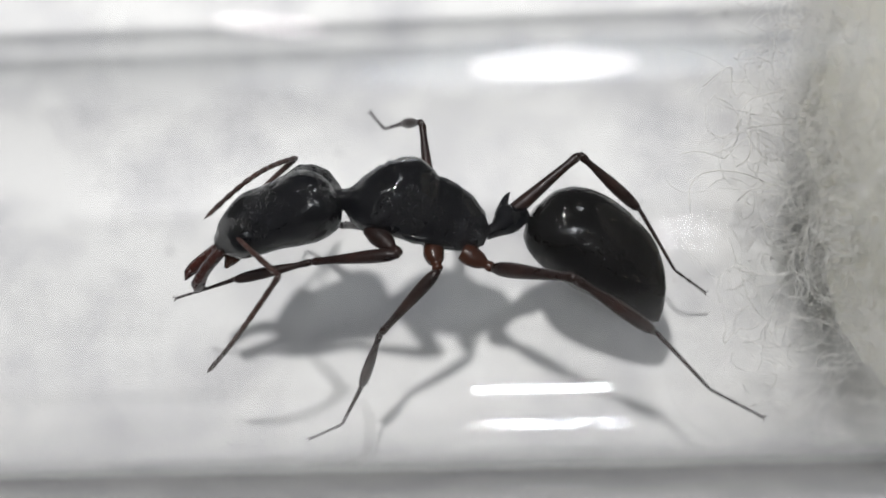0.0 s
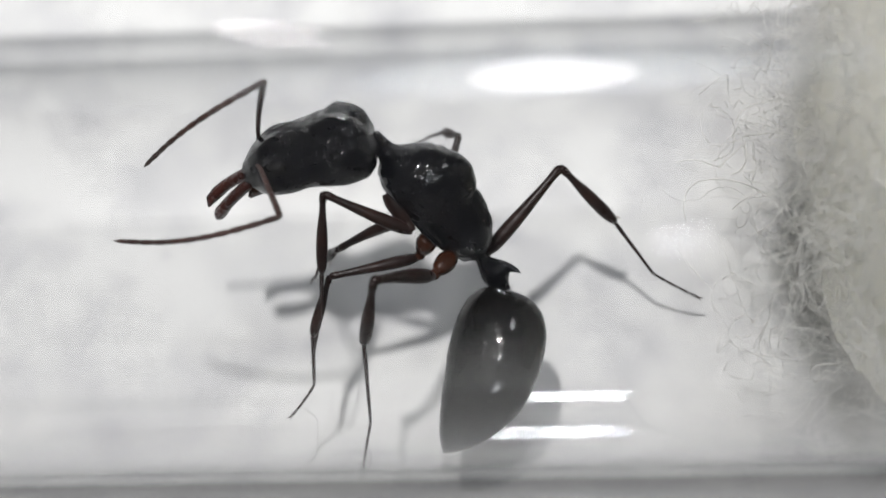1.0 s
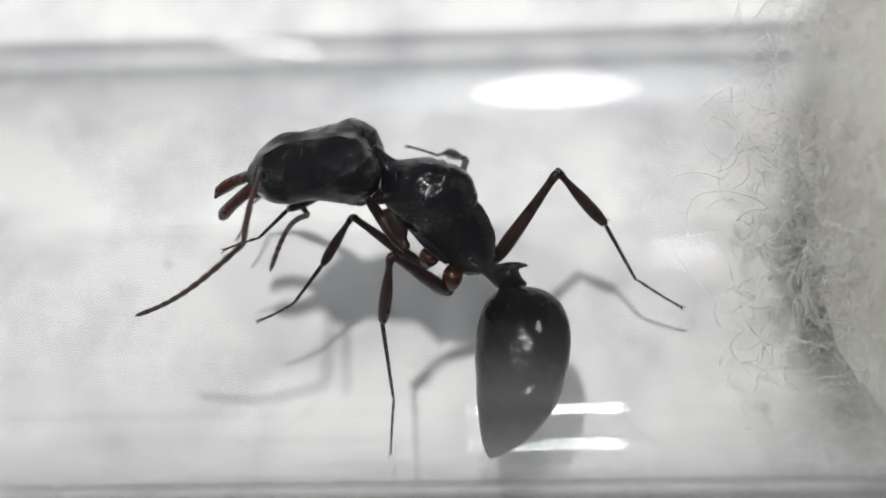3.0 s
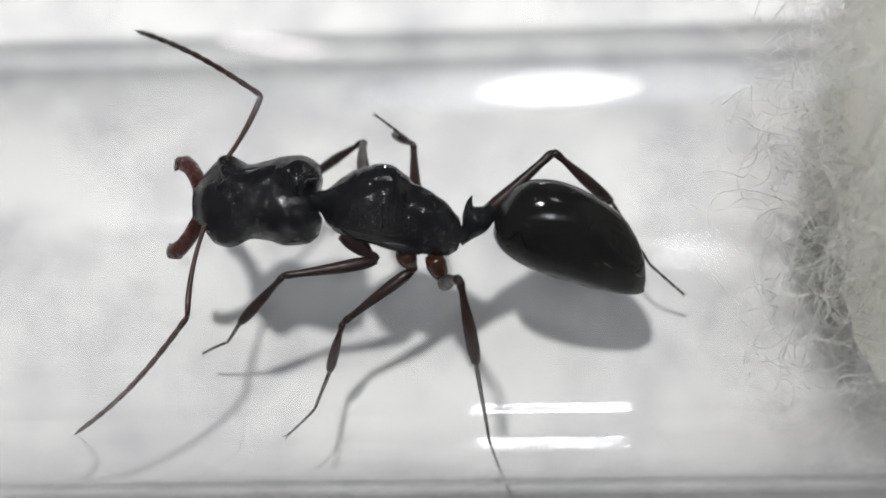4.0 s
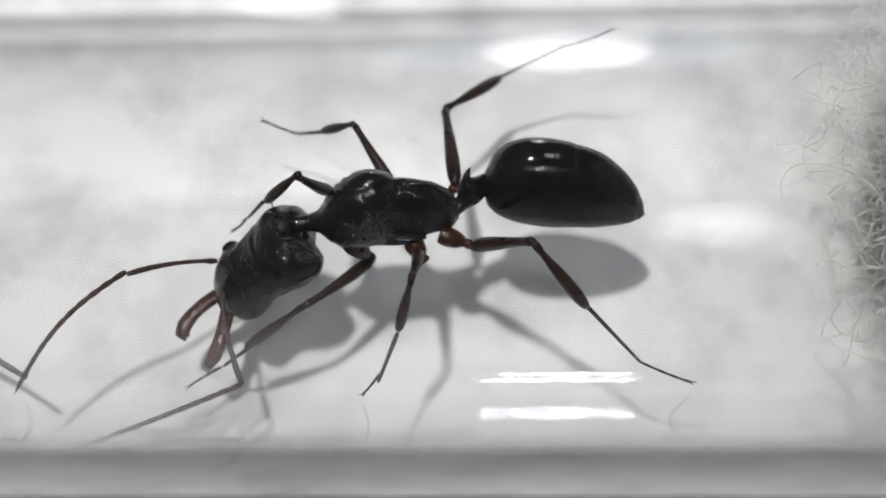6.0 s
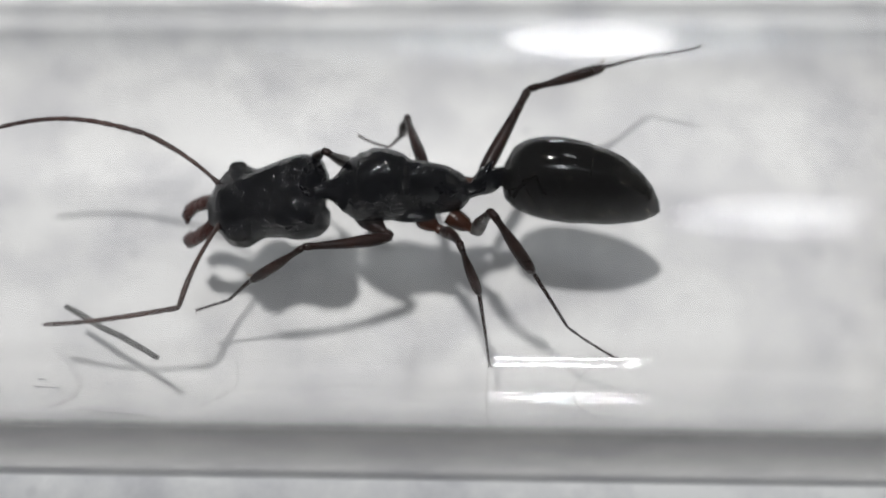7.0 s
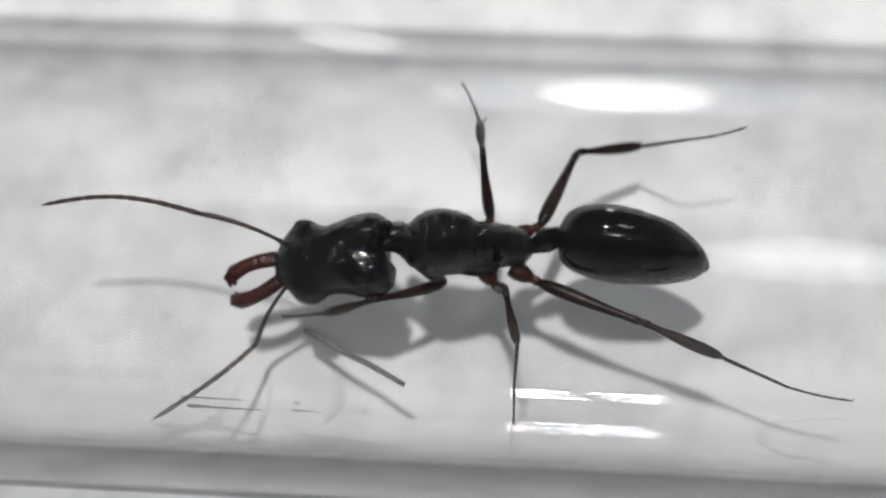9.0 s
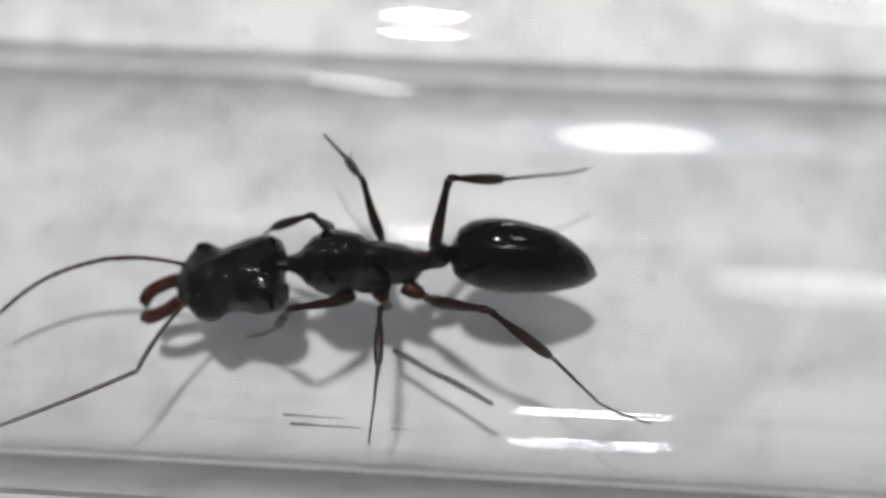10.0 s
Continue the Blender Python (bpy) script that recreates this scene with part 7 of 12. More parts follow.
    walk(ANT["tarsus_LM"], [
        (0, mm(0.43, 1.22, -4.49, -53, 15, 41)), (0.3, mm(0.24, 1.67, -4.47, -54, 23, 39)), (0.4, mm(-0.1, 1.97, -4.46, -53, 26, 41)),
        (0.5, mm(-0.44, 2.26, -4.35, -51, 27, 44)), (0.6, mm(-0.6, 2.53, -4.19, -47, 33, 53)), (0.7, mm(-0.79, 2.71, -4.02, -48, 76, 51)),
        (0.85, mm(-1.23, 2.13, -4.43, -26, 32, 77)), (1, mm(-1.29, 2.22, -4.03, -1, 57, 112)), (1.1, mm(-1.23, 2.07, -4.07, -1, 49, 111)),
        (1.2, mm(-1.11, 1.83, -4.05, -2, 42, 110)), (1.27, mm(-0.52, 1.65, -4.47, -4, 43, 107)), (1.35, mm(0.05, 1.15, -4.74, -6, 46, 104)),
        (1.43, mm(0.64, 0.61, -4.65, -7, 48, 102)), (1.5, mm(1.15, 0.03, -4.24, -9, 52, 99)), (1.57, mm(0.7, 0.88, -4.63, -14, 55, 93)),
        (1.63, mm(0.05, 1.53, -4.86, -24, 43, 80)), (1.7, mm(-0.6, 2.28, -4.66, -30, 37, 72)), (2, mm(-0.63, 2.66, -4.28, -12, 63, 94)),
        (2.2, mm(-0.84, 2.14, -4.63, -16, 48, 89)), (2.35, mm(-0.41, 1.58, -4.51, 2, 63, 112)), (2.5, mm(-0.11, 0.88, -4.26, 32, 68, 144)),
        (2.6, mm(0.1, 0.59, -3.98, -3, 77, 108)), (2.7, mm(0.24, 0.32, -3.52, -59, 75, 50)), (3.07, mm(0.35, 0.58, -4.14, -52, 56, 58)),
        (3.43, mm(0.3, 0.85, -4.66, -48, 36, 63)), (3.8, mm(0.1, 2.02, -4.21, -45, 13, 70)), (3.9, mm(0.3, 2.27, -3.96, -47, 22, 63)),
        (4, mm(0.43, 1.88, -4, -50, 29, 56)), (4.25, mm(0.8, 2.06, -3.59, -64, 49, 34)), (4.5, mm(1.14, 1.6, -3.57, -55, 30, 49)),
        (4.8, mm(1.15, 1.86, -3.1, -55, 8, 48)), (5, mm(1.32, 2.23, -2.72, -55, -13, 57)), (5.2, mm(1.53, 2.15, -2.58, -58, -25, 64)),
        (5.75, mm(0.72, 3.22, -1.64, -92, 58, -13)), (6.3, mm(0.05, 3.29, -1.35, -79, 64, 1)), (6.5, mm(-0.41, 3.17, -1.33, -60, 67, 22)),
        (6.65, mm(-1.04, 3.2, -1.51, -36, 73, 48)), (6.8, mm(-1.61, 3.07, -1.61, 3, 75, 88)), (7, mm(-2.01, 2.99, -1.37, 30, 72, 116)),
        (7.06, mm(-1.86, 2.9, -1.36, 16, 63, 101)), (7.12, mm(-1.58, 2.76, -1.35, 9, 54, 93)), (7.18, mm(-1.21, 2.59, -1.32, 5, 44, 87)),
        (7.24, mm(-0.75, 2.45, -1.28, 2, 35, 83)), (7.3, mm(-0.25, 2.33, -1.25, 1, 25, 80)), (7.34, mm(0.05, 2.46, -1.2, -2, 27, 74)),
        (7.38, mm(0.34, 2.61, -1.15, -3, 10, 70)), (7.42, mm(0.59, 2.77, -1.09, -4, 5, 66)), (7.46, mm(0.8, 2.92, -1.02, -4, 0, 61)),
        (7.5, mm(0.95, 3.03, -0.95, -4, -5, 57)), (7.6, mm(0.66, 3.18, -0.93, -4, -6, 63)), (7.7, mm(0.28, 3.26, -0.83, -5, -6, 68)),
        (7.8, mm(-0.15, 3.21, -0.72, -5, 39, 68)), (7.9, mm(-0.55, 3.24, -0.56, 1, 40, 77)), (8, mm(-0.93, 3.21, -0.4, 7, 42, 86)),
        (8.3, mm(-0.86, 3.16, -0.39, 7, 2, 86)), (8.34, mm(-0.88, 3.2, -0.38, 7, -2, 86)), (8.38, mm(-0.91, 3.21, -0.41, 7, -5, 86)),
        (8.42, mm(-0.96, 3.21, -0.43, 7, -10, 86)), (8.46, mm(-1, 3.17, -0.51, 7, -11, 86)), (8.5, mm(-1.04, 3.13, -0.44, 7, -14, 87)),
        (8.67, mm(-1.09, 3.19, -0.45, 7, -18, 87)), (8.83, mm(-1.16, 3.23, -0.45, 7, -18, 88)), (9, mm(-1.25, 3.24, -0.49, 6, -19, 88)),
        (9.3, mm(-2.31, 3.4, -0.51, 5, 6, 104)), (9.5, mm(-3, 3.76, 0.28, 11, 28, 125)), (9.57, mm(-2.35, 4.21, 0.19, 6, 28, 115)),
        (9.65, mm(-1.6, 4.49, 0.34, 1, 28, 104)), (9.73, mm(-0.84, 4.48, 0.4, -3, 27, 94)), (9.8, mm(-0.15, 4.11, -0.03, -7, 13, 85)),
        (9.85, mm(-0.28, 4.04, -0.03, -7, 20, 84)), (9.9, mm(-0.39, 3.92, 0, -7, 21, 83)), (9.95, mm(-0.48, 3.76, -0.03, -7, 21, 83)),
        (10, mm(-0.53, 3.59, -0.01, -7, 22, 83)),])
    walk(ANT["coxa_LH"], [
        (0, mm(-1.15, 0.35, -0.4, 75, 12, 165)), (0.15, mm(-1.15, 0.35, -0.4, 74, 11, 162)), (0.3, mm(-1.15, 0.35, -0.4, 73, 7, 154)),
        (0.37, mm(-1.15, 0.35, -0.4, 71, 7, 137)), (0.43, mm(-1.15, 0.35, -0.4, 69, 2, 116)), (0.5, mm(-1.15, 0.35, -0.4, 70, -5, 96)),
        (0.54, mm(-1.15, 0.35, -0.4, 71, 11, 108)), (0.58, mm(-1.15, 0.35, -0.4, 74, 26, 121)), (0.62, mm(-1.15, 0.35, -0.4, 82, 39, 135)),
        (0.66, mm(-1.15, 0.35, -0.4, 70, 24, 112)), (0.7, mm(-1.15, 0.35, -0.4, 65, 11, 96)), (0.85, mm(-1.15, 0.35, -0.4, 63, 12, 87)),
        (1, mm(-1.15, 0.35, -0.4, 61, 17, 79)), (1.2, mm(-1.15, 0.35, -0.4, 62, 15, 83)), (1.5, mm(-1.15, 0.35, -0.4, 61, 2, 77)),
        (1.6, mm(-1.15, 0.35, -0.4, 63, 9, 90)), (1.7, mm(-1.15, 0.35, -0.4, 65, 11, 104)), (2, mm(-1.15, 0.35, -0.4, -40, 126, 30)),
        (2.2, mm(-1.15, 0.35, -0.4, -45, 123, 24)), (2.5, mm(-1.15, 0.35, -0.4, -47, 126, 21)), (2.7, mm(-1.15, 0.35, -0.4, -39, 125, 30)),
        (2.86, mm(-1.15, 0.35, -0.4, -44, 125, 25)), (3.01, mm(-1.15, 0.35, -0.4, -49, 126, 18)), (3.17, mm(-1.15, 0.35, -0.4, -52, 128, 15)),
        (3.33, mm(-1.15, 0.35, -0.4, -56, 129, 10)), (3.49, mm(-1.15, 0.35, -0.4, -59, 132, 5)), (3.64, mm(-1.15, 0.35, -0.4, -62, 134, 2)),
        (3.8, mm(-1.15, 0.35, -0.4, -63, 137, 0)), (4, mm(-1.15, 0.35, -0.4, -58, 122, 6)), (4.17, mm(-1.15, 0.35, -0.4, -53, 119, 13)),
        (4.33, mm(-1.15, 0.35, -0.4, -43, 115, 24)), (4.5, mm(-1.15, 0.35, -0.4, -31, 113, 37)), (4.65, mm(-1.15, 0.35, -0.4, -75, 128, -13)),
        (4.8, mm(-1.15, 0.35, -0.4, -84, 151, -26)), (5, mm(-1.15, 0.35, -0.4, -83, 146, -24)), (5.2, mm(-1.15, 0.35, -0.4, -74, 137, -10)),
        (5.75, mm(-1.15, 0.35, -0.4, -77, 153, -16)), (6.3, mm(-1.15, 0.35, -0.4, -77, 164, -16)), (6.5, mm(-1.15, 0.35, -0.4, -79, 167, -22)),
        (6.58, mm(-1.15, 0.35, -0.4, -78, 165, -20)), (6.65, mm(-1.15, 0.35, -0.4, -79, 168, -20)), (6.72, mm(-1.15, 0.35, -0.4, -77, 164, -16)),
        (6.8, mm(-1.15, 0.35, -0.4, -78, 169, -18)), (6.9, mm(-1.15, 0.35, -0.4, -78, 161, -18)), (7, mm(-1.15, 0.35, -0.4, 100, 14, 153)),
        (7.15, mm(-1.15, 0.35, -0.4, -80, 160, -26)), (7.3, mm(-1.15, 0.35, -0.4, 98, 13, 148)), (7.5, mm(-1.15, 0.35, -0.4, 99, 10, 151)),
        (7.8, mm(-1.15, 0.35, -0.4, 100, 5, 159)), (8, mm(-1.15, 0.35, -0.4, -80, 179, -11)), (8.15, mm(-1.15, 0.35, -0.4, 100, -3, 161)),
        (8.3, mm(-1.15, 0.35, -0.4, 100, 3, 155)), (8.5, mm(-1.15, 0.35, -0.4, 100, 1, 157)), (9, mm(-1.15, 0.35, -0.4, 100, 3, 153)),
        (9.07, mm(-1.15, 0.35, -0.4, 100, 5, 150)), (9.15, mm(-1.15, 0.35, -0.4, 100, 6, 148)), (9.23, mm(-1.15, 0.35, -0.4, 100, 13, 147)),
        (9.3, mm(-1.15, 0.35, -0.4, 99, 10, 143)), (9.5, mm(-1.15, 0.35, -0.4, 100, 10, 150)), (9.6, mm(-1.15, 0.35, -0.4, 100, 10, 148)),
        (9.7, mm(-1.15, 0.35, -0.4, 100, 18, 151)), (9.8, mm(-1.15, 0.35, -0.4, 100, 11, 147)), (10, mm(-1.15, 0.35, -0.4, 101, 8, 153)),])
    walk(ANT["femur_LH"], [
        (0, mm(-1.86, 0.54, -0.55, 88, -18, 121)), (0.15, mm(-1.85, 0.58, -0.54, 93, -26, 109)), (0.3, mm(-1.82, 0.67, -0.5, 100, -32, 93)),
        (0.37, mm(-1.7, 0.85, -0.49, 103, -27, 88)), (0.43, mm(-1.48, 1.02, -0.43, 106, -24, 81)), (0.5, mm(-1.23, 1.09, -0.34, 109, -22, 73)),
        (0.54, mm(-1.38, 1.05, -0.54, 109, -17, 71)), (0.58, mm(-1.5, 0.93, -0.72, 111, -13, 67)), (0.62, mm(-1.56, 0.77, -0.87, 112, -10, 62)),
        (0.66, mm(-1.41, 0.98, -0.71, 113, -11, 56)), (0.7, mm(-1.23, 1.08, -0.54, 114, -13, 51)), (0.85, mm(-1.12, 1.08, -0.56, 114, -9, 52)),
        (1, mm(-1.01, 1.05, -0.62, 113, -5, 53)), (1.2, mm(-1.06, 1.07, -0.59, 113, 0, 53)), (1.5, mm(-0.98, 1.08, -0.42, 113, 4, 52)),
        (1.6, mm(-1.15, 1.09, -0.51, 113, -4, 50)), (1.7, mm(-1.33, 1.06, -0.55, 114, -12, 49)), (2, mm(-1.53, 0.13, -1.01, 113, -13, 51)),
        (2.2, mm(-1.52, 0.19, -1.03, 113, -4, 49)), (2.5, mm(-1.56, 0.19, -1.01, 113, 5, 50)), (2.7, mm(-1.52, 0.13, -1.02, 113, 8, 49)),
        (2.86, mm(-1.54, 0.17, -1.01, 113, -2, 40)), (3.01, mm(-1.57, 0.21, -1.01, 113, -14, 35)), (3.17, mm(-1.59, 0.23, -0.99, 113, -27, 35)),
        (3.33, mm(-1.62, 0.27, -0.98, 110, -39, 42)), (3.49, mm(-1.65, 0.3, -0.96, 100, -46, 56)), (3.64, mm(-1.67, 0.33, -0.94, 86, -47, 75)),
        (3.8, mm(-1.7, 0.35, -0.91, 76, -40, 90)), (4, mm(-1.55, 0.31, -1.03, 74, -36, 93)), (4.17, mm(-1.5, 0.27, -1.06, 73, -39, 94)),
        (4.33, mm(-1.44, 0.22, -1.08, 73, -41, 95)), (4.5, mm(-1.38, 0.18, -1.09, 72, -43, 95)), (4.65, mm(-1.6, 0.45, -0.99, 68, -46, 101)),
        (4.8, mm(-1.74, 0.64, -0.76, 63, -48, 109)), (5, mm(-1.72, 0.6, -0.82, 59, -51, 114)), (5.2, mm(-1.69, 0.45, -0.91, 57, -51, 116)),
        (5.75, mm(-1.79, 0.54, -0.74, 50, -43, 126)), (6.3, mm(-1.84, 0.55, -0.61, 47, -32, 130)), (6.5, mm(-1.83, 0.63, -0.57, 44, -30, 137)),
        (6.58, mm(-1.83, 0.6, -0.59, 41, -43, 142)), (6.65, mm(-1.84, 0.6, -0.55, 43, -57, 140)), (6.72, mm(-1.84, 0.55, -0.61, 58, -68, 122)),
        (6.8, mm(-1.85, 0.58, -0.54, 96, -69, 82)), (6.9, mm(-1.82, 0.57, -0.65, 84, -68, 94)), (7, mm(-1.8, 0.67, -0.59, 78, -65, 101)),
        (7.15, mm(-1.78, 0.66, -0.66, 68, -62, 112)), (7.3, mm(-1.77, 0.73, -0.57, 63, -58, 118)), (7.5, mm(-1.8, 0.7, -0.53, 56, -52, 126)),
        (7.8, mm(-1.85, 0.62, -0.46, 41, -42, 147)), (8, mm(-1.89, 0.49, -0.41, 34, -32, 159)), (8.15, mm(-1.86, 0.6, -0.36, 32, -11, 165)),
        (8.3, mm(-1.83, 0.66, -0.44, 32, 11, 170)), (8.5, mm(-1.84, 0.65, -0.41, 31, 5, 163)), (9, mm(-1.82, 0.69, -0.44, 31, -7, 157)),
        (9.07, mm(-1.8, 0.72, -0.46, 28, -21, 167)), (9.15, mm(-1.78, 0.75, -0.48, 26, -42, 171)), (9.23, mm(-1.77, 0.75, -0.56, 28, -62, 169)),
        (9.3, mm(-1.74, 0.8, -0.53, -115, -100, -50)), (9.5, mm(-1.79, 0.73, -0.53, -65, -102, -101)), (9.6, mm(-1.78, 0.74, -0.53, -107, -104, -57)),
        (9.7, mm(-1.77, 0.7, -0.63, 60, -68, 136)), (9.8, mm(-1.77, 0.75, -0.54, 62, -58, 134)), (10, mm(-1.81, 0.69, -0.5, 54, -48, 143)),])
    walk(ANT["tibia_LH"], [
        (0, mm(-3.08, 2.6, 0.21, -100, 160, 1)), (0.15, mm(-2.57, 2.7, 0.58, -92, 146, 17)), (0.3, mm(-1.95, 2.8, 0.82, -78, 138, 41)),
        (0.37, mm(-1.61, 3.09, 0.64, -79, 133, 39)), (0.43, mm(-1.11, 3.29, 0.58, -79, 128, 39)), (0.5, mm(-0.56, 3.31, 0.62, -78, 123, 40)),
        (0.54, mm(-0.61, 3.32, 0.19, -82, 121, 35)), (0.58, mm(-0.55, 3.19, -0.17, -86, 119, 31)), (0.62, mm(-0.4, 2.94, -0.41, -90, 118, 27)),
        (0.66, mm(-0.04, 3.04, -0.25, -92, 117, 24)), (0.7, mm(0.3, 2.99, 0.03, -96, 116, 19)), (0.85, mm(0.42, 3.03, -0.17, -98, 123, 17)),
        (1, mm(0.48, 3.06, -0.4, -99, 131, 16)), (1.2, mm(0.46, 3.07, -0.61, -98, 133, 17)), (1.5, mm(0.55, 3.06, -0.59, -96, 134, 20)),
        (1.6, mm(0.48, 3, -0.34, -97, 127, 19)), (1.7, mm(0.29, 2.91, -0.02, -98, 119, 18)), (2, mm(0.01, 2.03, -0.44, -98, 125, 18)),
        (2.2, mm(0.13, 2.07, -0.86, -99, 127, 16)), (2.5, mm(0.05, 2.1, -1.24, -99, 133, 17)), (2.7, mm(0.13, 2, -1.36, -100, 134, 15)),
        (2.86, mm(0.39, 1.77, -0.94, -102, 132, 12)), (3.01, mm(0.43, 1.61, -0.41, -105, 130, 9)), (3.17, mm(0.23, 1.53, 0.14, -107, 127, 5)),
        (3.33, mm(-0.16, 1.57, 0.59, -111, 125, 1)), (3.49, mm(-0.68, 1.73, 0.86, -114, 123, -3)), (3.64, mm(-1.23, 1.99, 0.89, -118, 122, -8)),
        (3.8, mm(-1.7, 2.27, 0.7, -123, 120, -13)), (4, mm(-1.66, 2.32, 0.46, -119, 116, -9)), (4.17, mm(-1.64, 2.22, 0.51, -105, 113, 6)),
        (4.33, mm(-1.6, 2.11, 0.56, -88, 112, 25)), (4.5, mm(-1.55, 2, 0.62, -70, 114, 45)), (4.65, mm(-1.94, 2.16, 0.82, -91, 115, 21)),
        (4.8, mm(-2.28, 2.24, 1.1, -108, 119, 2)), (5, mm(-2.35, 2.03, 1.15, -111, 116, -1)), (5.2, mm(-2.39, 1.87, 1.03, -125, 116, -16)),
        (5.75, mm(-2.88, 2.03, 0.96, 50, 56, 157)), (6.3, mm(-3.21, 2.18, 0.73, 47, 48, 154)), (6.5, mm(-3.42, 2.11, 0.68, 43, 36, 149)),
        (6.58, mm(-3.27, 1.72, 1.12, 45, 38, 151)), (6.65, mm(-2.88, 1.48, 1.56, 46, 40, 153)), (6.72, mm(-2.33, 1.34, 1.72, 47, 41, 155)),
        (6.8, mm(-1.73, 1.46, 1.81, 49, 43, 157)), (6.9, mm(-1.89, 1.51, 1.68, 49, 51, 158)), (7, mm(-2.01, 1.73, 1.68, 50, 59, 159)),
        (7.15, mm(-2.23, 1.73, 1.57, 47, 52, 155)), (7.3, mm(-2.4, 1.91, 1.55, 47, 46, 155)), (7.5, mm(-2.71, 1.95, 1.45, 49, 42, 158)),
        (7.8, mm(-3.42, 1.63, 1.21, 50, 30, 160)), (8, mm(-3.88, 1.26, 0.91, 53, 22, 166)), (8.15, mm(-4.24, 1.24, 0.12, 51, 16, 161)),
        (8.3, mm(-4.26, 1.09, -0.89, 50, 9, 156)), (8.5, mm(-4.23, 1.37, -0.64, 50, 0, 155)), (9, mm(-4.11, 1.65, -0.13, 50, 6, 159)),
        (9.07, mm(-4.08, 1.25, 0.45, 50, 13, 158)), (9.15, mm(-3.63, 1.04, 1.19, 50, 21, 158)), (9.23, mm(-2.91, 0.97, 1.66, 50, 30, 159)),
        (9.3, mm(-2.01, 1.12, 1.94, 51, 38, 160)), (9.5, mm(-1.69, 1.24, 1.93, 42, 53, 148)), (9.6, mm(-2.1, 1.24, 1.9, 44, 47, 151)),
        (9.7, mm(-2.47, 1.36, 1.69, 46, 41, 154)), (9.8, mm(-2.69, 1.69, 1.59, 48, 36, 157)), (10, mm(-3.17, 1.7, 1.35, 47, 32, 154)),])
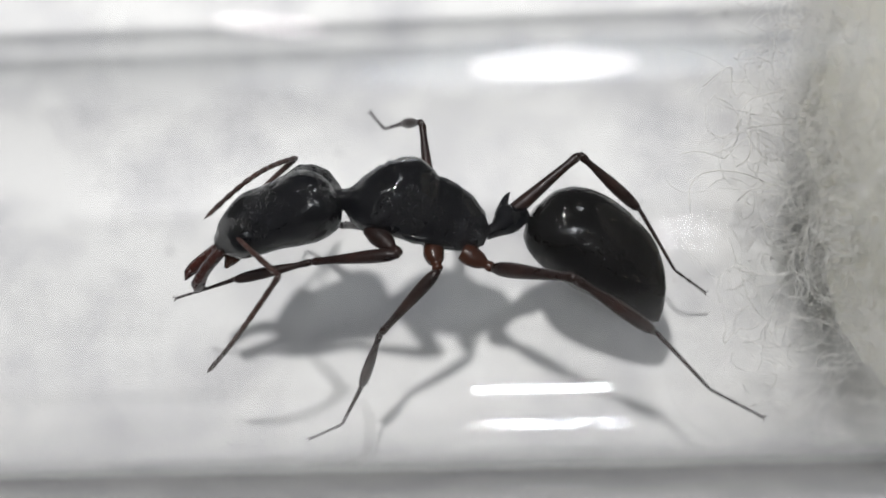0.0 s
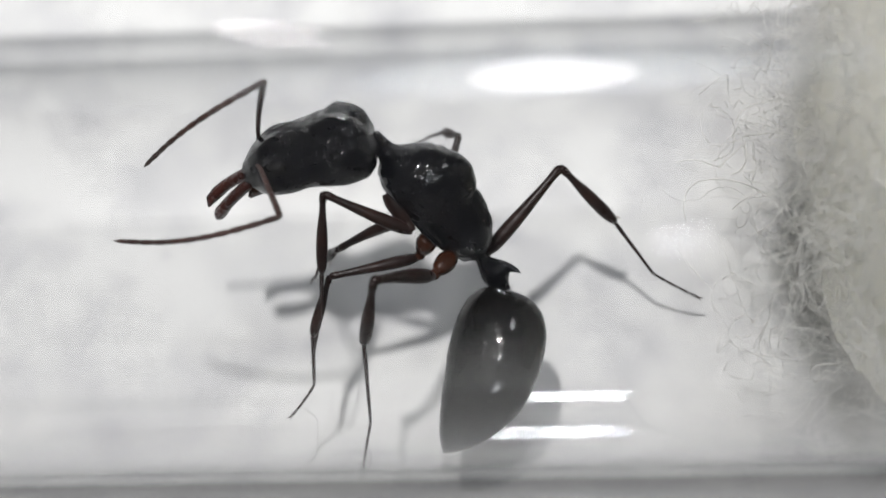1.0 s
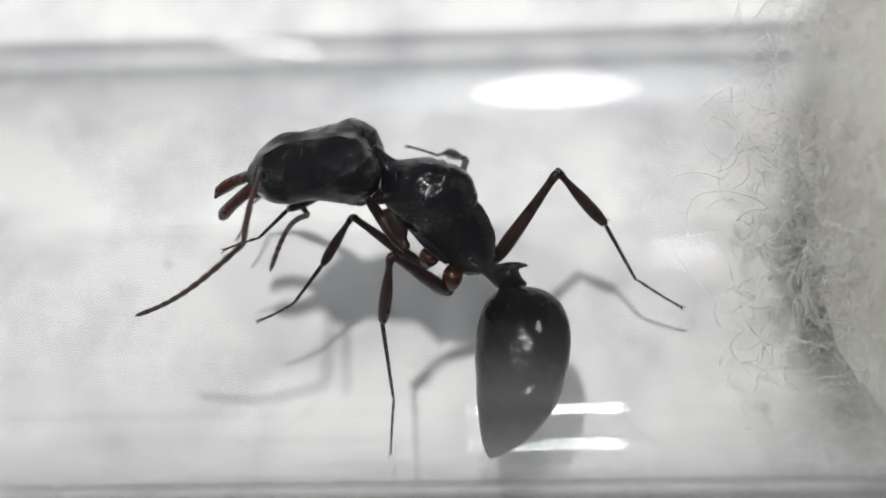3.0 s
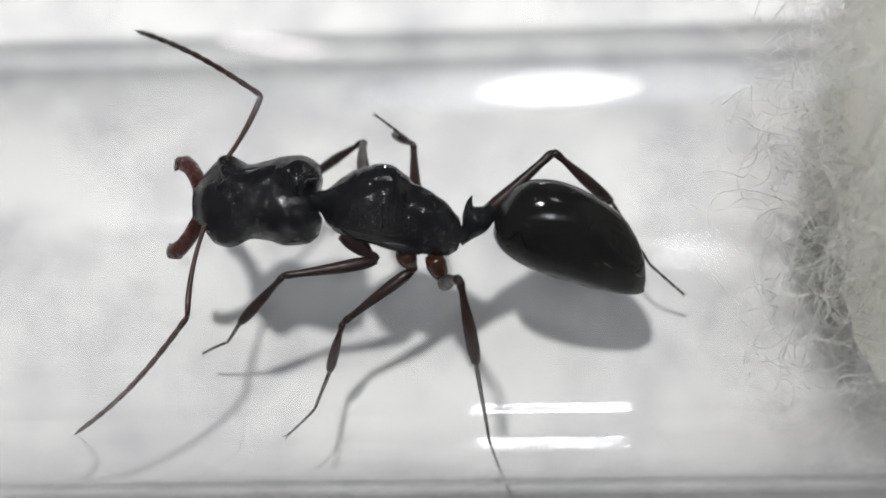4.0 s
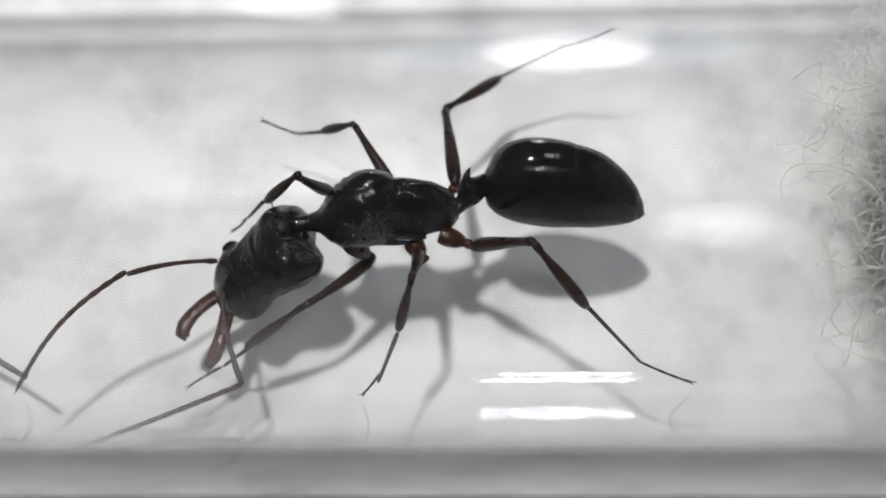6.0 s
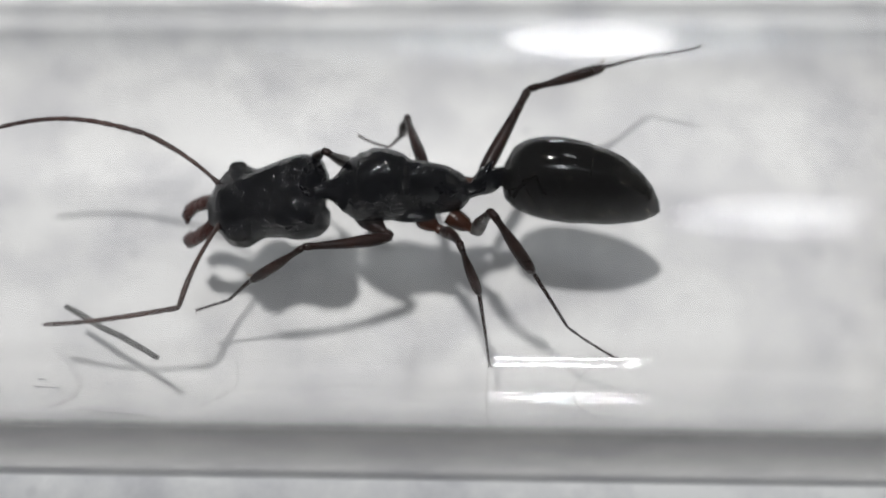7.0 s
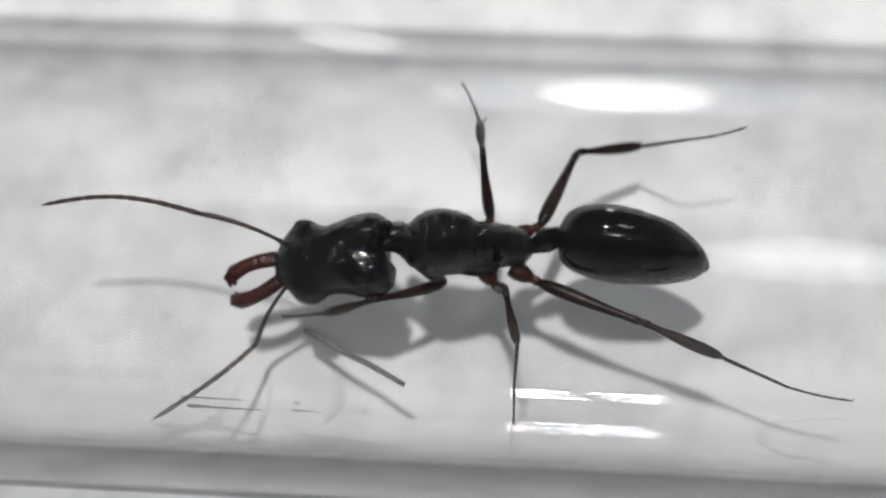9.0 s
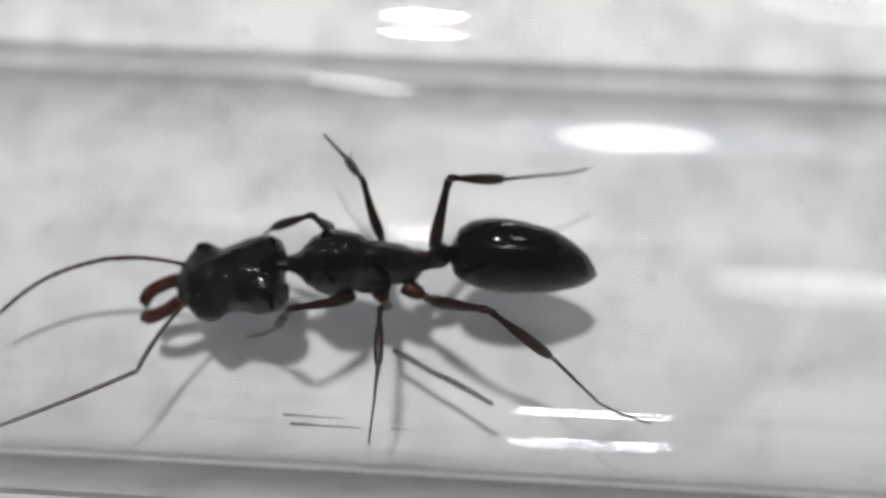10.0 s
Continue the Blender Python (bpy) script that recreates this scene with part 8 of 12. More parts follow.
    walk(ANT["metatarsus_LH"], [
        (0, mm(-4.96, 2.56, -0.45, 60, 17, 127)), (0.15, mm(-4.15, 2.21, -0.52, 59, 20, 124)), (0.3, mm(-3.08, 1.84, -0.5, 57, 23, 120)),
        (0.37, mm(-2.66, 2.23, -0.81, 55, 26, 114)), (0.43, mm(-2.06, 2.52, -0.99, 52, 29, 108)), (0.5, mm(-1.38, 2.62, -1.05, 50, 34, 104)),
        (0.54, mm(-1.44, 2.73, -1.52, 49, 33, 103)), (0.58, mm(-1.38, 2.69, -1.91, 50, 34, 105)), (0.62, mm(-1.23, 2.53, -2.18, 51, 35, 106)),
        (0.66, mm(-0.86, 2.68, -2.02, 50, 32, 104)), (0.7, mm(-0.52, 2.7, -1.76, 71, 56, 134)), (0.85, mm(-0.63, 2.7, -1.83, 78, 41, 143)),
        (1, mm(-0.76, 2.69, -1.9, 83, 28, 152)), (1.2, mm(-0.83, 2.67, -2.06, 85, 24, 156)), (1.5, mm(-0.76, 2.58, -2.02, -93, 155, -19)),
        (1.6, mm(-0.65, 2.61, -1.94, -93, 142, -20)), (1.7, mm(-0.62, 2.61, -1.77, -92, 129, -18)), (2, mm(-1.07, 1.68, -2.07, 58, 15, 112)),
        (2.2, mm(-1.03, 1.73, -2.44, 61, 8, 125)), (2.5, mm(-1.25, 1.7, -2.69, 61, -1, 127)), (2.7, mm(-1.22, 1.65, -2.78, 61, 0, 133)),
        (2.86, mm(-0.91, 1.5, -2.42, 61, 4, 131)), (3.01, mm(-0.82, 1.41, -1.94, 65, 24, 150)), (3.17, mm(-0.97, 1.42, -1.44, 66, 30, 151)),
        (3.33, mm(-1.3, 1.55, -1.04, 64, 33, 148)), (3.49, mm(-1.77, 1.79, -0.8, 64, 38, 148)), (3.64, mm(-2.26, 2.13, -0.8, 63, 43, 146)),
        (3.8, mm(-2.68, 2.51, -1.01, 49, 24, 121)), (4, mm(-2.52, 2.46, -1.33, 47, 34, 118)), (4.17, mm(-2.42, 2.14, -1.32, 44, 24, 110)),
        (4.33, mm(-2.28, 1.79, -1.28, 42, 14, 105)), (4.5, mm(-2.12, 1.44, -1.2, 41, 4, 101)), (4.65, mm(-2.71, 1.85, -0.99, -81, 116, 2)),
        (4.8, mm(-3.25, 2.2, -0.64, -95, 126, -14)), (5, mm(-3.23, 2.05, -0.64, 71, 49, 148)), (5.2, mm(-3.23, 2.12, -0.75, 70, 51, 146)),
        (5.75, mm(-3.9, 2.45, -0.7, 69, 44, 145)), (6.3, mm(-4.39, 2.76, -0.76, 68, 34, 143)), (6.5, mm(-4.79, 2.94, -0.5, 70, 31, 148)),
        (6.58, mm(-4.65, 2.48, -0.1, 70, 29, 146)), (6.65, mm(-4.24, 2.18, 0.28, 70, 29, 146)), (6.72, mm(-3.69, 1.96, 0.4, 69, 27, 145)),
        (6.8, mm(-3.08, 2.02, 0.46, 69, 28, 145)), (6.9, mm(-3.06, 1.99, 0.14, 68, 39, 144)), (7, mm(-2.97, 2.09, -0.02, 69, 52, 145)),
        (7.15, mm(-3.34, 2.24, -0, 69, 47, 145)), (7.3, mm(-3.65, 2.5, 0.12, 70, 41, 146)), (7.5, mm(-4.08, 2.51, 0.12, 72, 39, 149)),
        (7.8, mm(-5.04, 2.2, 0.21, 74, 24, 153)), (8, mm(-5.67, 1.71, 0.16, 77, 16, 161)), (8.15, mm(-6.04, 1.86, -0.44, 76, 7, 156)),
        (8.3, mm(-6.05, 1.9, -1.22, 76, -14, 147)), (8.5, mm(-6.03, 2.22, -0.63, 75, -3, 153)), (9, mm(-5.96, 2.38, -0.33, 75, 2, 157)),
        (9.07, mm(-5.88, 1.98, 0.01, 75, 3, 154)), (9.15, mm(-5.36, 1.72, 0.48, 75, 7, 151)), (9.23, mm(-4.52, 1.58, 0.67, 74, 7, 147)),
        (9.3, mm(-3.48, 1.64, 0.71, 74, 13, 146)), (9.5, mm(-2.71, 1.88, 0.35, 67, 29, 126)), (9.6, mm(-3.28, 1.89, 0.44, 70, 28, 131)),
        (9.7, mm(-3.81, 2.02, 0.39, 72, 28, 137)), (9.8, mm(-4.17, 2.32, 0.42, 75, 28, 143)), (10, mm(-4.69, 2.43, 0.29, 75, 26, 143)),])
    walk(ANT["tarsus_LH"], [
        (0, mm(-5.91, 3.85, -0.94, 79, 15, -175)), (0.15, mm(-5.03, 3.51, -1.1, -100, 163, 6)), (0.3, mm(-3.84, 3.17, -1.15, -100, 161, 8)),
        (0.37, mm(-3.27, 3.6, -1.55, 72, 23, 166)), (0.43, mm(-2.52, 3.9, -1.81, 58, 12, 123)), (0.5, mm(-1.71, 3.97, -1.99, 55, 8, 105)),
        (0.54, mm(-1.76, 4.1, -2.43, 55, 8, 101)), (0.58, mm(-1.73, 4.03, -2.85, 54, 9, 98)), (0.62, mm(-1.6, 3.85, -3.13, 54, 8, 95)),
        (0.66, mm(-1.2, 4.06, -2.9, 53, 7, 91)), (0.7, mm(-1.17, 3.37, -3.15, 53, 7, 89)), (0.85, mm(-1.63, 3.46, -2.94, 54, 5, 94)),
        (1, mm(-2.07, 3.39, -2.68, 54, 2, 100)), (1.2, mm(-2.22, 3.29, -2.75, 54, 3, 103)), (1.5, mm(-2.19, 3.07, -2.72, 54, 4, 103)),
        (1.6, mm(-1.89, 3.07, -2.96, 54, 7, 100)), (1.7, mm(-1.61, 2.93, -3.07, 53, 11, 96)), (2, mm(-1.66, 3.18, -2.49, 54, 13, 100)),
        (2.2, mm(-1.97, 3.09, -2.67, 54, 6, 97)), (2.5, mm(-2.25, 3.04, -2.67, 54, 2, 102)), (2.7, mm(-2.35, 2.88, -2.79, 54, 2, 103)),
        (2.86, mm(-2, 2.76, -2.54, 54, 1, 104)), (3.01, mm(-2.15, 2.17, -2.61, 54, 3, 108)), (3.17, mm(-2.24, 2.12, -2.26, 54, 3, 110)),
        (3.33, mm(-2.5, 2.29, -1.94, 54, 3, 112)), (3.49, mm(-2.88, 2.49, -1.84, 54, 2, 114)), (3.64, mm(-3.28, 2.81, -1.94, 55, 2, 116)),
        (3.8, mm(-3.47, 3.8, -1.71, 55, 0, 116)), (4, mm(-3.18, 3.68, -2.26, 55, 1, 111)), (4.17, mm(-2.95, 3.57, -1.99, 56, 19, 118)),
        (4.33, mm(-2.71, 3.35, -1.68, -99, 122, -23)), (4.5, mm(-2.44, 3.08, -1.31, -60, 112, 19)), (4.65, mm(-3.43, 1.83, -2.5, 61, 1, 120)),
        (4.8, mm(-4.21, 2.45, -1.98, -97, 146, 2)), (5, mm(-4.15, 2.62, -1.91, -100, 144, -3)), (5.2, mm(-4.11, 2.7, -2.05, -102, 143, -5)),
        (5.75, mm(-4.89, 3.14, -1.85, -104, 149, -9)), (6.3, mm(-5.49, 3.59, -1.7, 75, 26, 168)), (6.5, mm(-6, 3.7, -1.36, 74, 19, 166)),
        (6.58, mm(-5.86, 3.29, -0.92, 74, 21, 166)), (6.65, mm(-5.46, 2.98, -0.53, 74, 22, 167)), (6.72, mm(-4.9, 2.82, -0.36, 75, 24, 168)),
        (6.8, mm(-4.29, 2.87, -0.32, 75, 26, 168)), (6.9, mm(-4.11, 2.75, -0.91, 73, 28, 165)), (7, mm(-3.81, 2.68, -1.34, 72, 30, 161)),
        (7.15, mm(-4.28, 2.89, -1.21, 72, 27, 163)), (7.3, mm(-4.69, 3.2, -0.97, 73, 24, 164)), (7.5, mm(-5.19, 3.18, -0.92, 72, 18, 162)),
        (7.8, mm(-6.41, 2.89, -0.46, 76, 17, 174)), (8, mm(-7.19, 2.23, -0.29, 76, 6, 176)), (8.15, mm(-7.56, 2.53, -0.64, 76, 2, 173)),
        (8.3, mm(-7.41, 2.78, -0.8, 76, 1, 171)), (8.5, mm(-7.52, 2.97, -0.54, 76, 5, 168)), (9, mm(-7.5, 3.02, -0.39, 76, -1, 169)),
        (9.07, mm(-7.38, 2.71, -0.07, 76, 2, 169)), (9.15, mm(-6.81, 2.52, 0.27, 76, 6, 169)), (9.23, mm(-5.92, 2.47, 0.46, 76, 11, 169)),
        (9.3, mm(-4.83, 2.56, 0.35, 76, 15, 169)), (9.5, mm(-3.56, 3.07, -0.47, 70, 28, 154)), (9.6, mm(-4.25, 3, -0.35, 72, 24, 158)),
        (9.7, mm(-4.88, 3.03, -0.4, 73, 20, 161)), (9.8, mm(-5.34, 3.22, -0.37, 74, 15, 165)), (10, mm(-5.89, 3.33, -0.44, 74, 19, 165)),])
    walk(ANT["coxa_RF"], [
        (0, mm(0.85, -0.35, -0.4, 82, -12, 105)), (0.05, mm(0.85, -0.35, -0.4, 83, -9, 102)), (0.1, mm(0.85, -0.35, -0.4, 83, -7, 97)),
        (0.15, mm(0.85, -0.35, -0.4, 84, -5, 91)), (0.2, mm(0.85, -0.35, -0.4, 85, -8, 84)), (0.25, mm(0.85, -0.35, -0.4, 86, -13, 77)),
        (0.3, mm(0.85, -0.35, -0.4, 87, -18, 73)), (0.35, mm(0.85, -0.35, -0.4, 93, -30, 58)), (0.4, mm(0.85, -0.35, -0.4, 105, -46, 38)),
        (0.45, mm(0.85, -0.35, -0.4, 125, -60, 14)), (0.5, mm(0.85, -0.35, -0.4, 162, -71, -26)), (0.53, mm(0.85, -0.35, -0.4, 145, -50, -7)),
        (0.57, mm(0.85, -0.35, -0.4, 136, -31, 6)), (0.6, mm(0.85, -0.35, -0.4, 132, -12, 17)), (0.63, mm(0.85, -0.35, -0.4, 131, 4, 32)),
        (0.67, mm(0.85, -0.35, -0.4, 134, 16, 50)), (0.7, mm(0.85, -0.35, -0.4, 142, 23, 72)), (0.77, mm(0.85, -0.35, -0.4, 150, 28, 91)),
        (0.85, mm(0.85, -0.35, -0.4, -20, 152, -68)), (0.93, mm(0.85, -0.35, -0.4, -11, 158, -48)), (1, mm(0.85, -0.35, -0.4, -4, 166, -24)),
        (1.07, mm(0.85, -0.35, -0.4, -1, 150, -17)), (1.13, mm(0.85, -0.35, -0.4, 11, 136, 3)), (1.2, mm(0.85, -0.35, -0.4, 36, 130, 36)),
        (1.3, mm(0.85, -0.35, -0.4, 13, 131, 6)), (1.4, mm(0.85, -0.35, -0.4, -4, 140, -18)), (1.5, mm(0.85, -0.35, -0.4, -14, 154, -35)),
        (1.53, mm(0.85, -0.35, -0.4, -10, 178, -22)), (1.57, mm(0.85, -0.35, -0.4, -12, -156, -15)), (1.6, mm(0.85, -0.35, -0.4, -18, -132, -6)),
        (1.63, mm(0.85, -0.35, -0.4, -30, -107, 8)), (1.67, mm(0.85, -0.35, -0.4, -8, -80, -13)), (1.7, mm(0.85, -0.35, -0.4, -21, -54, 1)),
        (1.75, mm(0.85, -0.35, -0.4, -22, -75, 2)), (1.8, mm(0.85, -0.35, -0.4, 31, -100, -50)), (1.85, mm(0.85, -0.35, -0.4, 18, -121, -36)),
        (1.9, mm(0.85, -0.35, -0.4, 24, -142, -45)), (1.95, mm(0.85, -0.35, -0.4, 28, -161, -53)), (2, mm(0.85, -0.35, -0.4, -149, -4, 114)),
        (2.07, mm(0.85, -0.35, -0.4, 31, 175, -54)), (2.13, mm(0.85, -0.35, -0.4, 33, 167, -44)), (2.2, mm(0.85, -0.35, -0.4, 37, 159, -29)),
        (2.28, mm(0.85, -0.35, -0.4, 35, 157, -35)), (2.35, mm(0.85, -0.35, -0.4, 31, 157, -44)), (2.42, mm(0.85, -0.35, -0.4, 34, 146, -38)),
        (2.5, mm(0.85, -0.35, -0.4, 29, 145, -48)), (2.57, mm(0.85, -0.35, -0.4, 30, 137, -45)), (2.63, mm(0.85, -0.35, -0.4, 22, 137, -57)),
        (2.7, mm(0.85, -0.35, -0.4, 18, 133, -62)), (2.88, mm(0.85, -0.35, -0.4, -17, 122, -105)), (3.07, mm(0.85, -0.35, -0.4, 128, 47, 32)),
        (3.25, mm(0.85, -0.35, -0.4, 116, 25, 11)), (3.43, mm(0.85, -0.35, -0.4, 113, 0, -2)), (3.62, mm(0.85, -0.35, -0.4, 116, -22, -18)),
        (3.8, mm(0.85, -0.35, -0.4, 123, -48, -30)), (3.9, mm(0.85, -0.35, -0.4, 149, -59, -62)), (4, mm(0.85, -0.35, -0.4, 2, -125, 78)),
        (4.17, mm(0.85, -0.35, -0.4, -19, -96, 101)), (4.33, mm(0.85, -0.35, -0.4, 11, -73, 71)), (4.5, mm(0.85, -0.35, -0.4, 1, -50, 82)),
        (4.65, mm(0.85, -0.35, -0.4, 21, -53, 57)), (4.8, mm(0.85, -0.35, -0.4, 41, -47, 31)), (5, mm(0.85, -0.35, -0.4, 42, -51, 29)),
        (5.2, mm(0.85, -0.35, -0.4, 50, -63, 21)), (5.75, mm(0.85, -0.35, -0.4, 112, -7, -66)), (6.3, mm(0.85, -0.35, -0.4, 114, -7, -77)),
        (6.37, mm(0.85, -0.35, -0.4, 114, 0, -81)), (6.43, mm(0.85, -0.35, -0.4, 114, 7, -85)), (6.5, mm(0.85, -0.35, -0.4, 113, 15, -88)),
        (6.65, mm(0.85, -0.35, -0.4, 117, 13, -71)), (6.8, mm(0.85, -0.35, -0.4, 121, 14, -55)), (7, mm(0.85, -0.35, -0.4, 118, 11, -69)),
        (7.15, mm(0.85, -0.35, -0.4, 121, 15, -55)), (7.3, mm(0.85, -0.35, -0.4, 125, 21, -41)), (7.4, mm(0.85, -0.35, -0.4, 121, 19, -55)),
        (7.5, mm(0.85, -0.35, -0.4, 116, 18, -68)), (7.55, mm(0.85, -0.35, -0.4, 116, 21, -69)), (7.6, mm(0.85, -0.35, -0.4, 115, 24, -70)),
        (7.65, mm(0.85, -0.35, -0.4, 115, 27, -71)), (7.7, mm(0.85, -0.35, -0.4, 114, 30, -73)), (7.75, mm(0.85, -0.35, -0.4, 114, 33, -74)),
        (7.8, mm(0.85, -0.35, -0.4, 113, 35, -75)), (8, mm(0.85, -0.35, -0.4, 107, 35, -86)), (8.05, mm(0.85, -0.35, -0.4, 105, 33, -89)),
        (8.1, mm(0.85, -0.35, -0.4, 103, 32, -93)), (8.15, mm(0.85, -0.35, -0.4, 101, 31, -96)), (8.2, mm(0.85, -0.35, -0.4, 100, 30, -100)),
        (8.25, mm(0.85, -0.35, -0.4, 98, 29, -103)), (8.3, mm(0.85, -0.35, -0.4, 96, 28, -107)), (8.5, mm(0.85, -0.35, -0.4, 95, 26, -111)),
        (8.62, mm(0.85, -0.35, -0.4, 103, 25, -91)), (8.75, mm(0.85, -0.35, -0.4, 111, 26, -73)), (8.88, mm(0.85, -0.35, -0.4, 120, 29, -54)),
        (9, mm(0.85, -0.35, -0.4, 130, 34, -35)), (9.15, mm(0.85, -0.35, -0.4, 129, 37, -36)), (9.3, mm(0.85, -0.35, -0.4, 127, 41, -39)),
        (9.5, mm(0.85, -0.35, -0.4, 118, 33, -55)), (9.55, mm(0.85, -0.35, -0.4, 115, 33, -59)), (9.6, mm(0.85, -0.35, -0.4, 114, 34, -62)),
        (9.65, mm(0.85, -0.35, -0.4, 111, 35, -66)), (9.7, mm(0.85, -0.35, -0.4, 109, 36, -69)), (9.75, mm(0.85, -0.35, -0.4, 108, 37, -72)),
        (9.8, mm(0.85, -0.35, -0.4, 105, 38, -76)), (9.83, mm(0.85, -0.35, -0.4, 103, 33, -80)), (9.87, mm(0.85, -0.35, -0.4, 101, 28, -83)),
        (9.9, mm(0.85, -0.35, -0.4, 100, 24, -87)), (9.93, mm(0.85, -0.35, -0.4, 99, 19, -90)), (9.97, mm(0.85, -0.35, -0.4, 98, 16, -94)),
        (10, mm(0.85, -0.35, -0.4, 97, 12, -98)),])
    walk(ANT["femur_RF"], [
        (0, mm(0.61, 0.55, -0.2, -95, 20, -70)), (0.05, mm(0.66, 0.57, -0.25, -96, 22, -72)), (0.1, mm(0.74, 0.59, -0.29, -96, 22, -74)),
        (0.15, mm(0.83, 0.6, -0.31, -97, 22, -75)), (0.2, mm(0.95, 0.59, -0.27, -97, 23, -76)), (0.25, mm(1.05, 0.55, -0.19, -98, 24, -78)),
        (0.3, mm(1.11, 0.52, -0.11, -98, 23, -79)), (0.35, mm(1.29, 0.34, 0.08, -98, 21, -79)), (0.4, mm(1.37, 0.06, 0.28, -99, 21, -80)),
        (0.45, mm(1.31, -0.23, 0.42, -99, 20, -82)), (0.5, mm(1.13, -0.48, 0.5, -100, 18, -83)), (0.53, mm(1.45, -0.43, 0.33, -99, 22, -80)),
        (0.57, mm(1.66, -0.26, 0.08, -98, 26, -77)), (0.6, mm(1.74, -0.08, -0.2, -97, 31, -77)), (0.63, mm(1.65, 0.16, -0.47, -97, 36, -76)),
        (0.67, mm(1.44, 0.35, -0.66, -98, 40, -78)), (0.7, mm(1.13, 0.48, -0.76, -100, 44, -80)), (0.77, mm(0.84, 0.49, -0.85, -97, 55, -77)),
        (0.85, mm(0.53, 0.43, -0.85, -93, 68, -72)), (0.93, mm(0.26, 0.3, -0.76, -83, 77, -62)), (1, mm(0.01, 0.03, -0.63, -50, 84, -28)),
        (1.07, mm(0.06, -0.11, -0.88, -76, 66, -55)), (1.13, mm(0.17, -0.38, -1.07, -86, 48, -67)), (1.2, mm(0.36, -0.71, -1.13, -94, 32, -78)),
        (1.3, mm(0.23, -0.42, -1.12, -97, 36, -84)), (1.4, mm(0.16, -0.12, -1.01, -101, 39, -91)), (1.5, mm(0.15, 0.14, -0.82, -107, 37, -100)),
        (1.53, mm(-0.03, 0.01, -0.44, -107, 33, -101)), (1.57, mm(0.01, -0.12, -0.02, -107, 29, -100)), (1.6, mm(0.22, -0.29, 0.31, -106, 27, -98)),
        (1.63, mm(0.58, -0.39, 0.51, -105, 24, -95)), (1.67, mm(1.01, -0.39, 0.54, -104, 23, -93)), (1.7, mm(1.4, -0.34, 0.37, -103, 23, -92)),
        (1.75, mm(1.09, -0.34, 0.52, -104, 23, -93)), (1.8, mm(0.75, -0.23, 0.54, -104, 25, -93)), (1.85, mm(0.46, -0.06, 0.41, -103, 27, -92)),
        (1.9, mm(0.32, 0.17, 0.19, -104, 29, -93)), (1.95, mm(0.31, 0.36, -0.08, -103, 31, -92)), (2, mm(0.47, 0.52, -0.34, -102, 34, -90)),
        (2.07, mm(0.3, 0.42, -0.48, -91, 49, -74)), (2.13, mm(0.18, 0.29, -0.61, -73, 64, -52)), (2.2, mm(0.08, 0.09, -0.74, -22, 73, 2)),
        (2.28, mm(0.14, 0.16, -0.77, 13, 72, 39)), (2.35, mm(0.22, 0.26, -0.78, 36, 68, 63)), (2.42, mm(0.23, 0.13, -0.93, 47, 54, 76)),
        (2.5, mm(0.32, 0.23, -0.94, 56, 53, 86)), (2.57, mm(0.36, 0.14, -1.05, 31, 69, 58)), (2.63, mm(0.47, 0.23, -1.05, -56, 74, -32)),
        (2.7, mm(0.55, 0.22, -1.1, -93, 54, -72)), (2.88, mm(0.98, 0.13, -1.21, -92, 46, -71)), (3.07, mm(1.4, -0.01, -1.1, -89, 39, -66)),
        (3.25, mm(1.69, -0.18, -0.8, -85, 34, -60)), (3.43, mm(1.8, -0.39, -0.41, -85, 29, -60)), (3.62, mm(1.69, -0.62, -0.05, -86, 23, -61)),
        (3.8, mm(1.4, -0.67, 0.31, -88, 18, -69)), (3.9, mm(1.08, -0.79, 0.41, -90, 10, -74)), (4, mm(0.74, -0.88, 0.38, -91, 5, -81)),
        (4.17, mm(0.87, -0.45, 0.54, -90, 8, -71)), (4.33, mm(0.94, -0.09, 0.51, -88, 14, -63)), (4.5, mm(0.93, 0.25, 0.33, -86, 23, -57)),
        (4.65, mm(1.16, 0.13, 0.36, -84, 20, -52)), (4.8, mm(1.4, -0.01, 0.3, -83, 19, -48)), (5, mm(1.37, -0.06, 0.34, -82, 20, -45)),
        (5.2, mm(1.26, -0.2, 0.44, -81, 18, -43)), (5.75, mm(1.23, -1.21, -0.28, -121, -49, 55)), (6.3, mm(1.06, -1.27, -0.28, -129, -54, 65)),
        (6.37, mm(1, -1.29, -0.4, -126, -49, 61)), (6.43, mm(0.94, -1.29, -0.52, -125, -44, 61)), (6.5, mm(0.88, -1.27, -0.64, -126, -39, 62)),
        (6.65, mm(1.15, -1.23, -0.61, -128, -48, 65)), (6.8, mm(1.38, -1.1, -0.63, -136, -56, 75)), (7, mm(1.19, -1.22, -0.58, -132, -58, 70)),
        (7.15, mm(1.38, -1.1, -0.65, -126, -59, 63)), (7.3, mm(1.52, -0.93, -0.75, -119, -60, 55)), (7.4, mm(1.37, -1.08, -0.71, -117, -61, 52)),
        (7.5, mm(1.19, -1.19, -0.69, -116, -61, 51)), (7.55, mm(1.17, -1.18, -0.74, -116, -62, 51)), (7.6, mm(1.14, -1.17, -0.79, -115, -64, 51)),
        (7.65, mm(1.12, -1.15, -0.83, -116, -65, 52)), (7.7, mm(1.09, -1.14, -0.87, -117, -66, 52)), (7.75, mm(1.07, -1.12, -0.91, -118, -67, 54)),
        (7.8, mm(1.05, -1.1, -0.95, -120, -69, 55)), (8, mm(0.91, -1.13, -0.94, -118, -73, 53)), (8.05, mm(0.86, -1.15, -0.92, -116, -73, 51)),
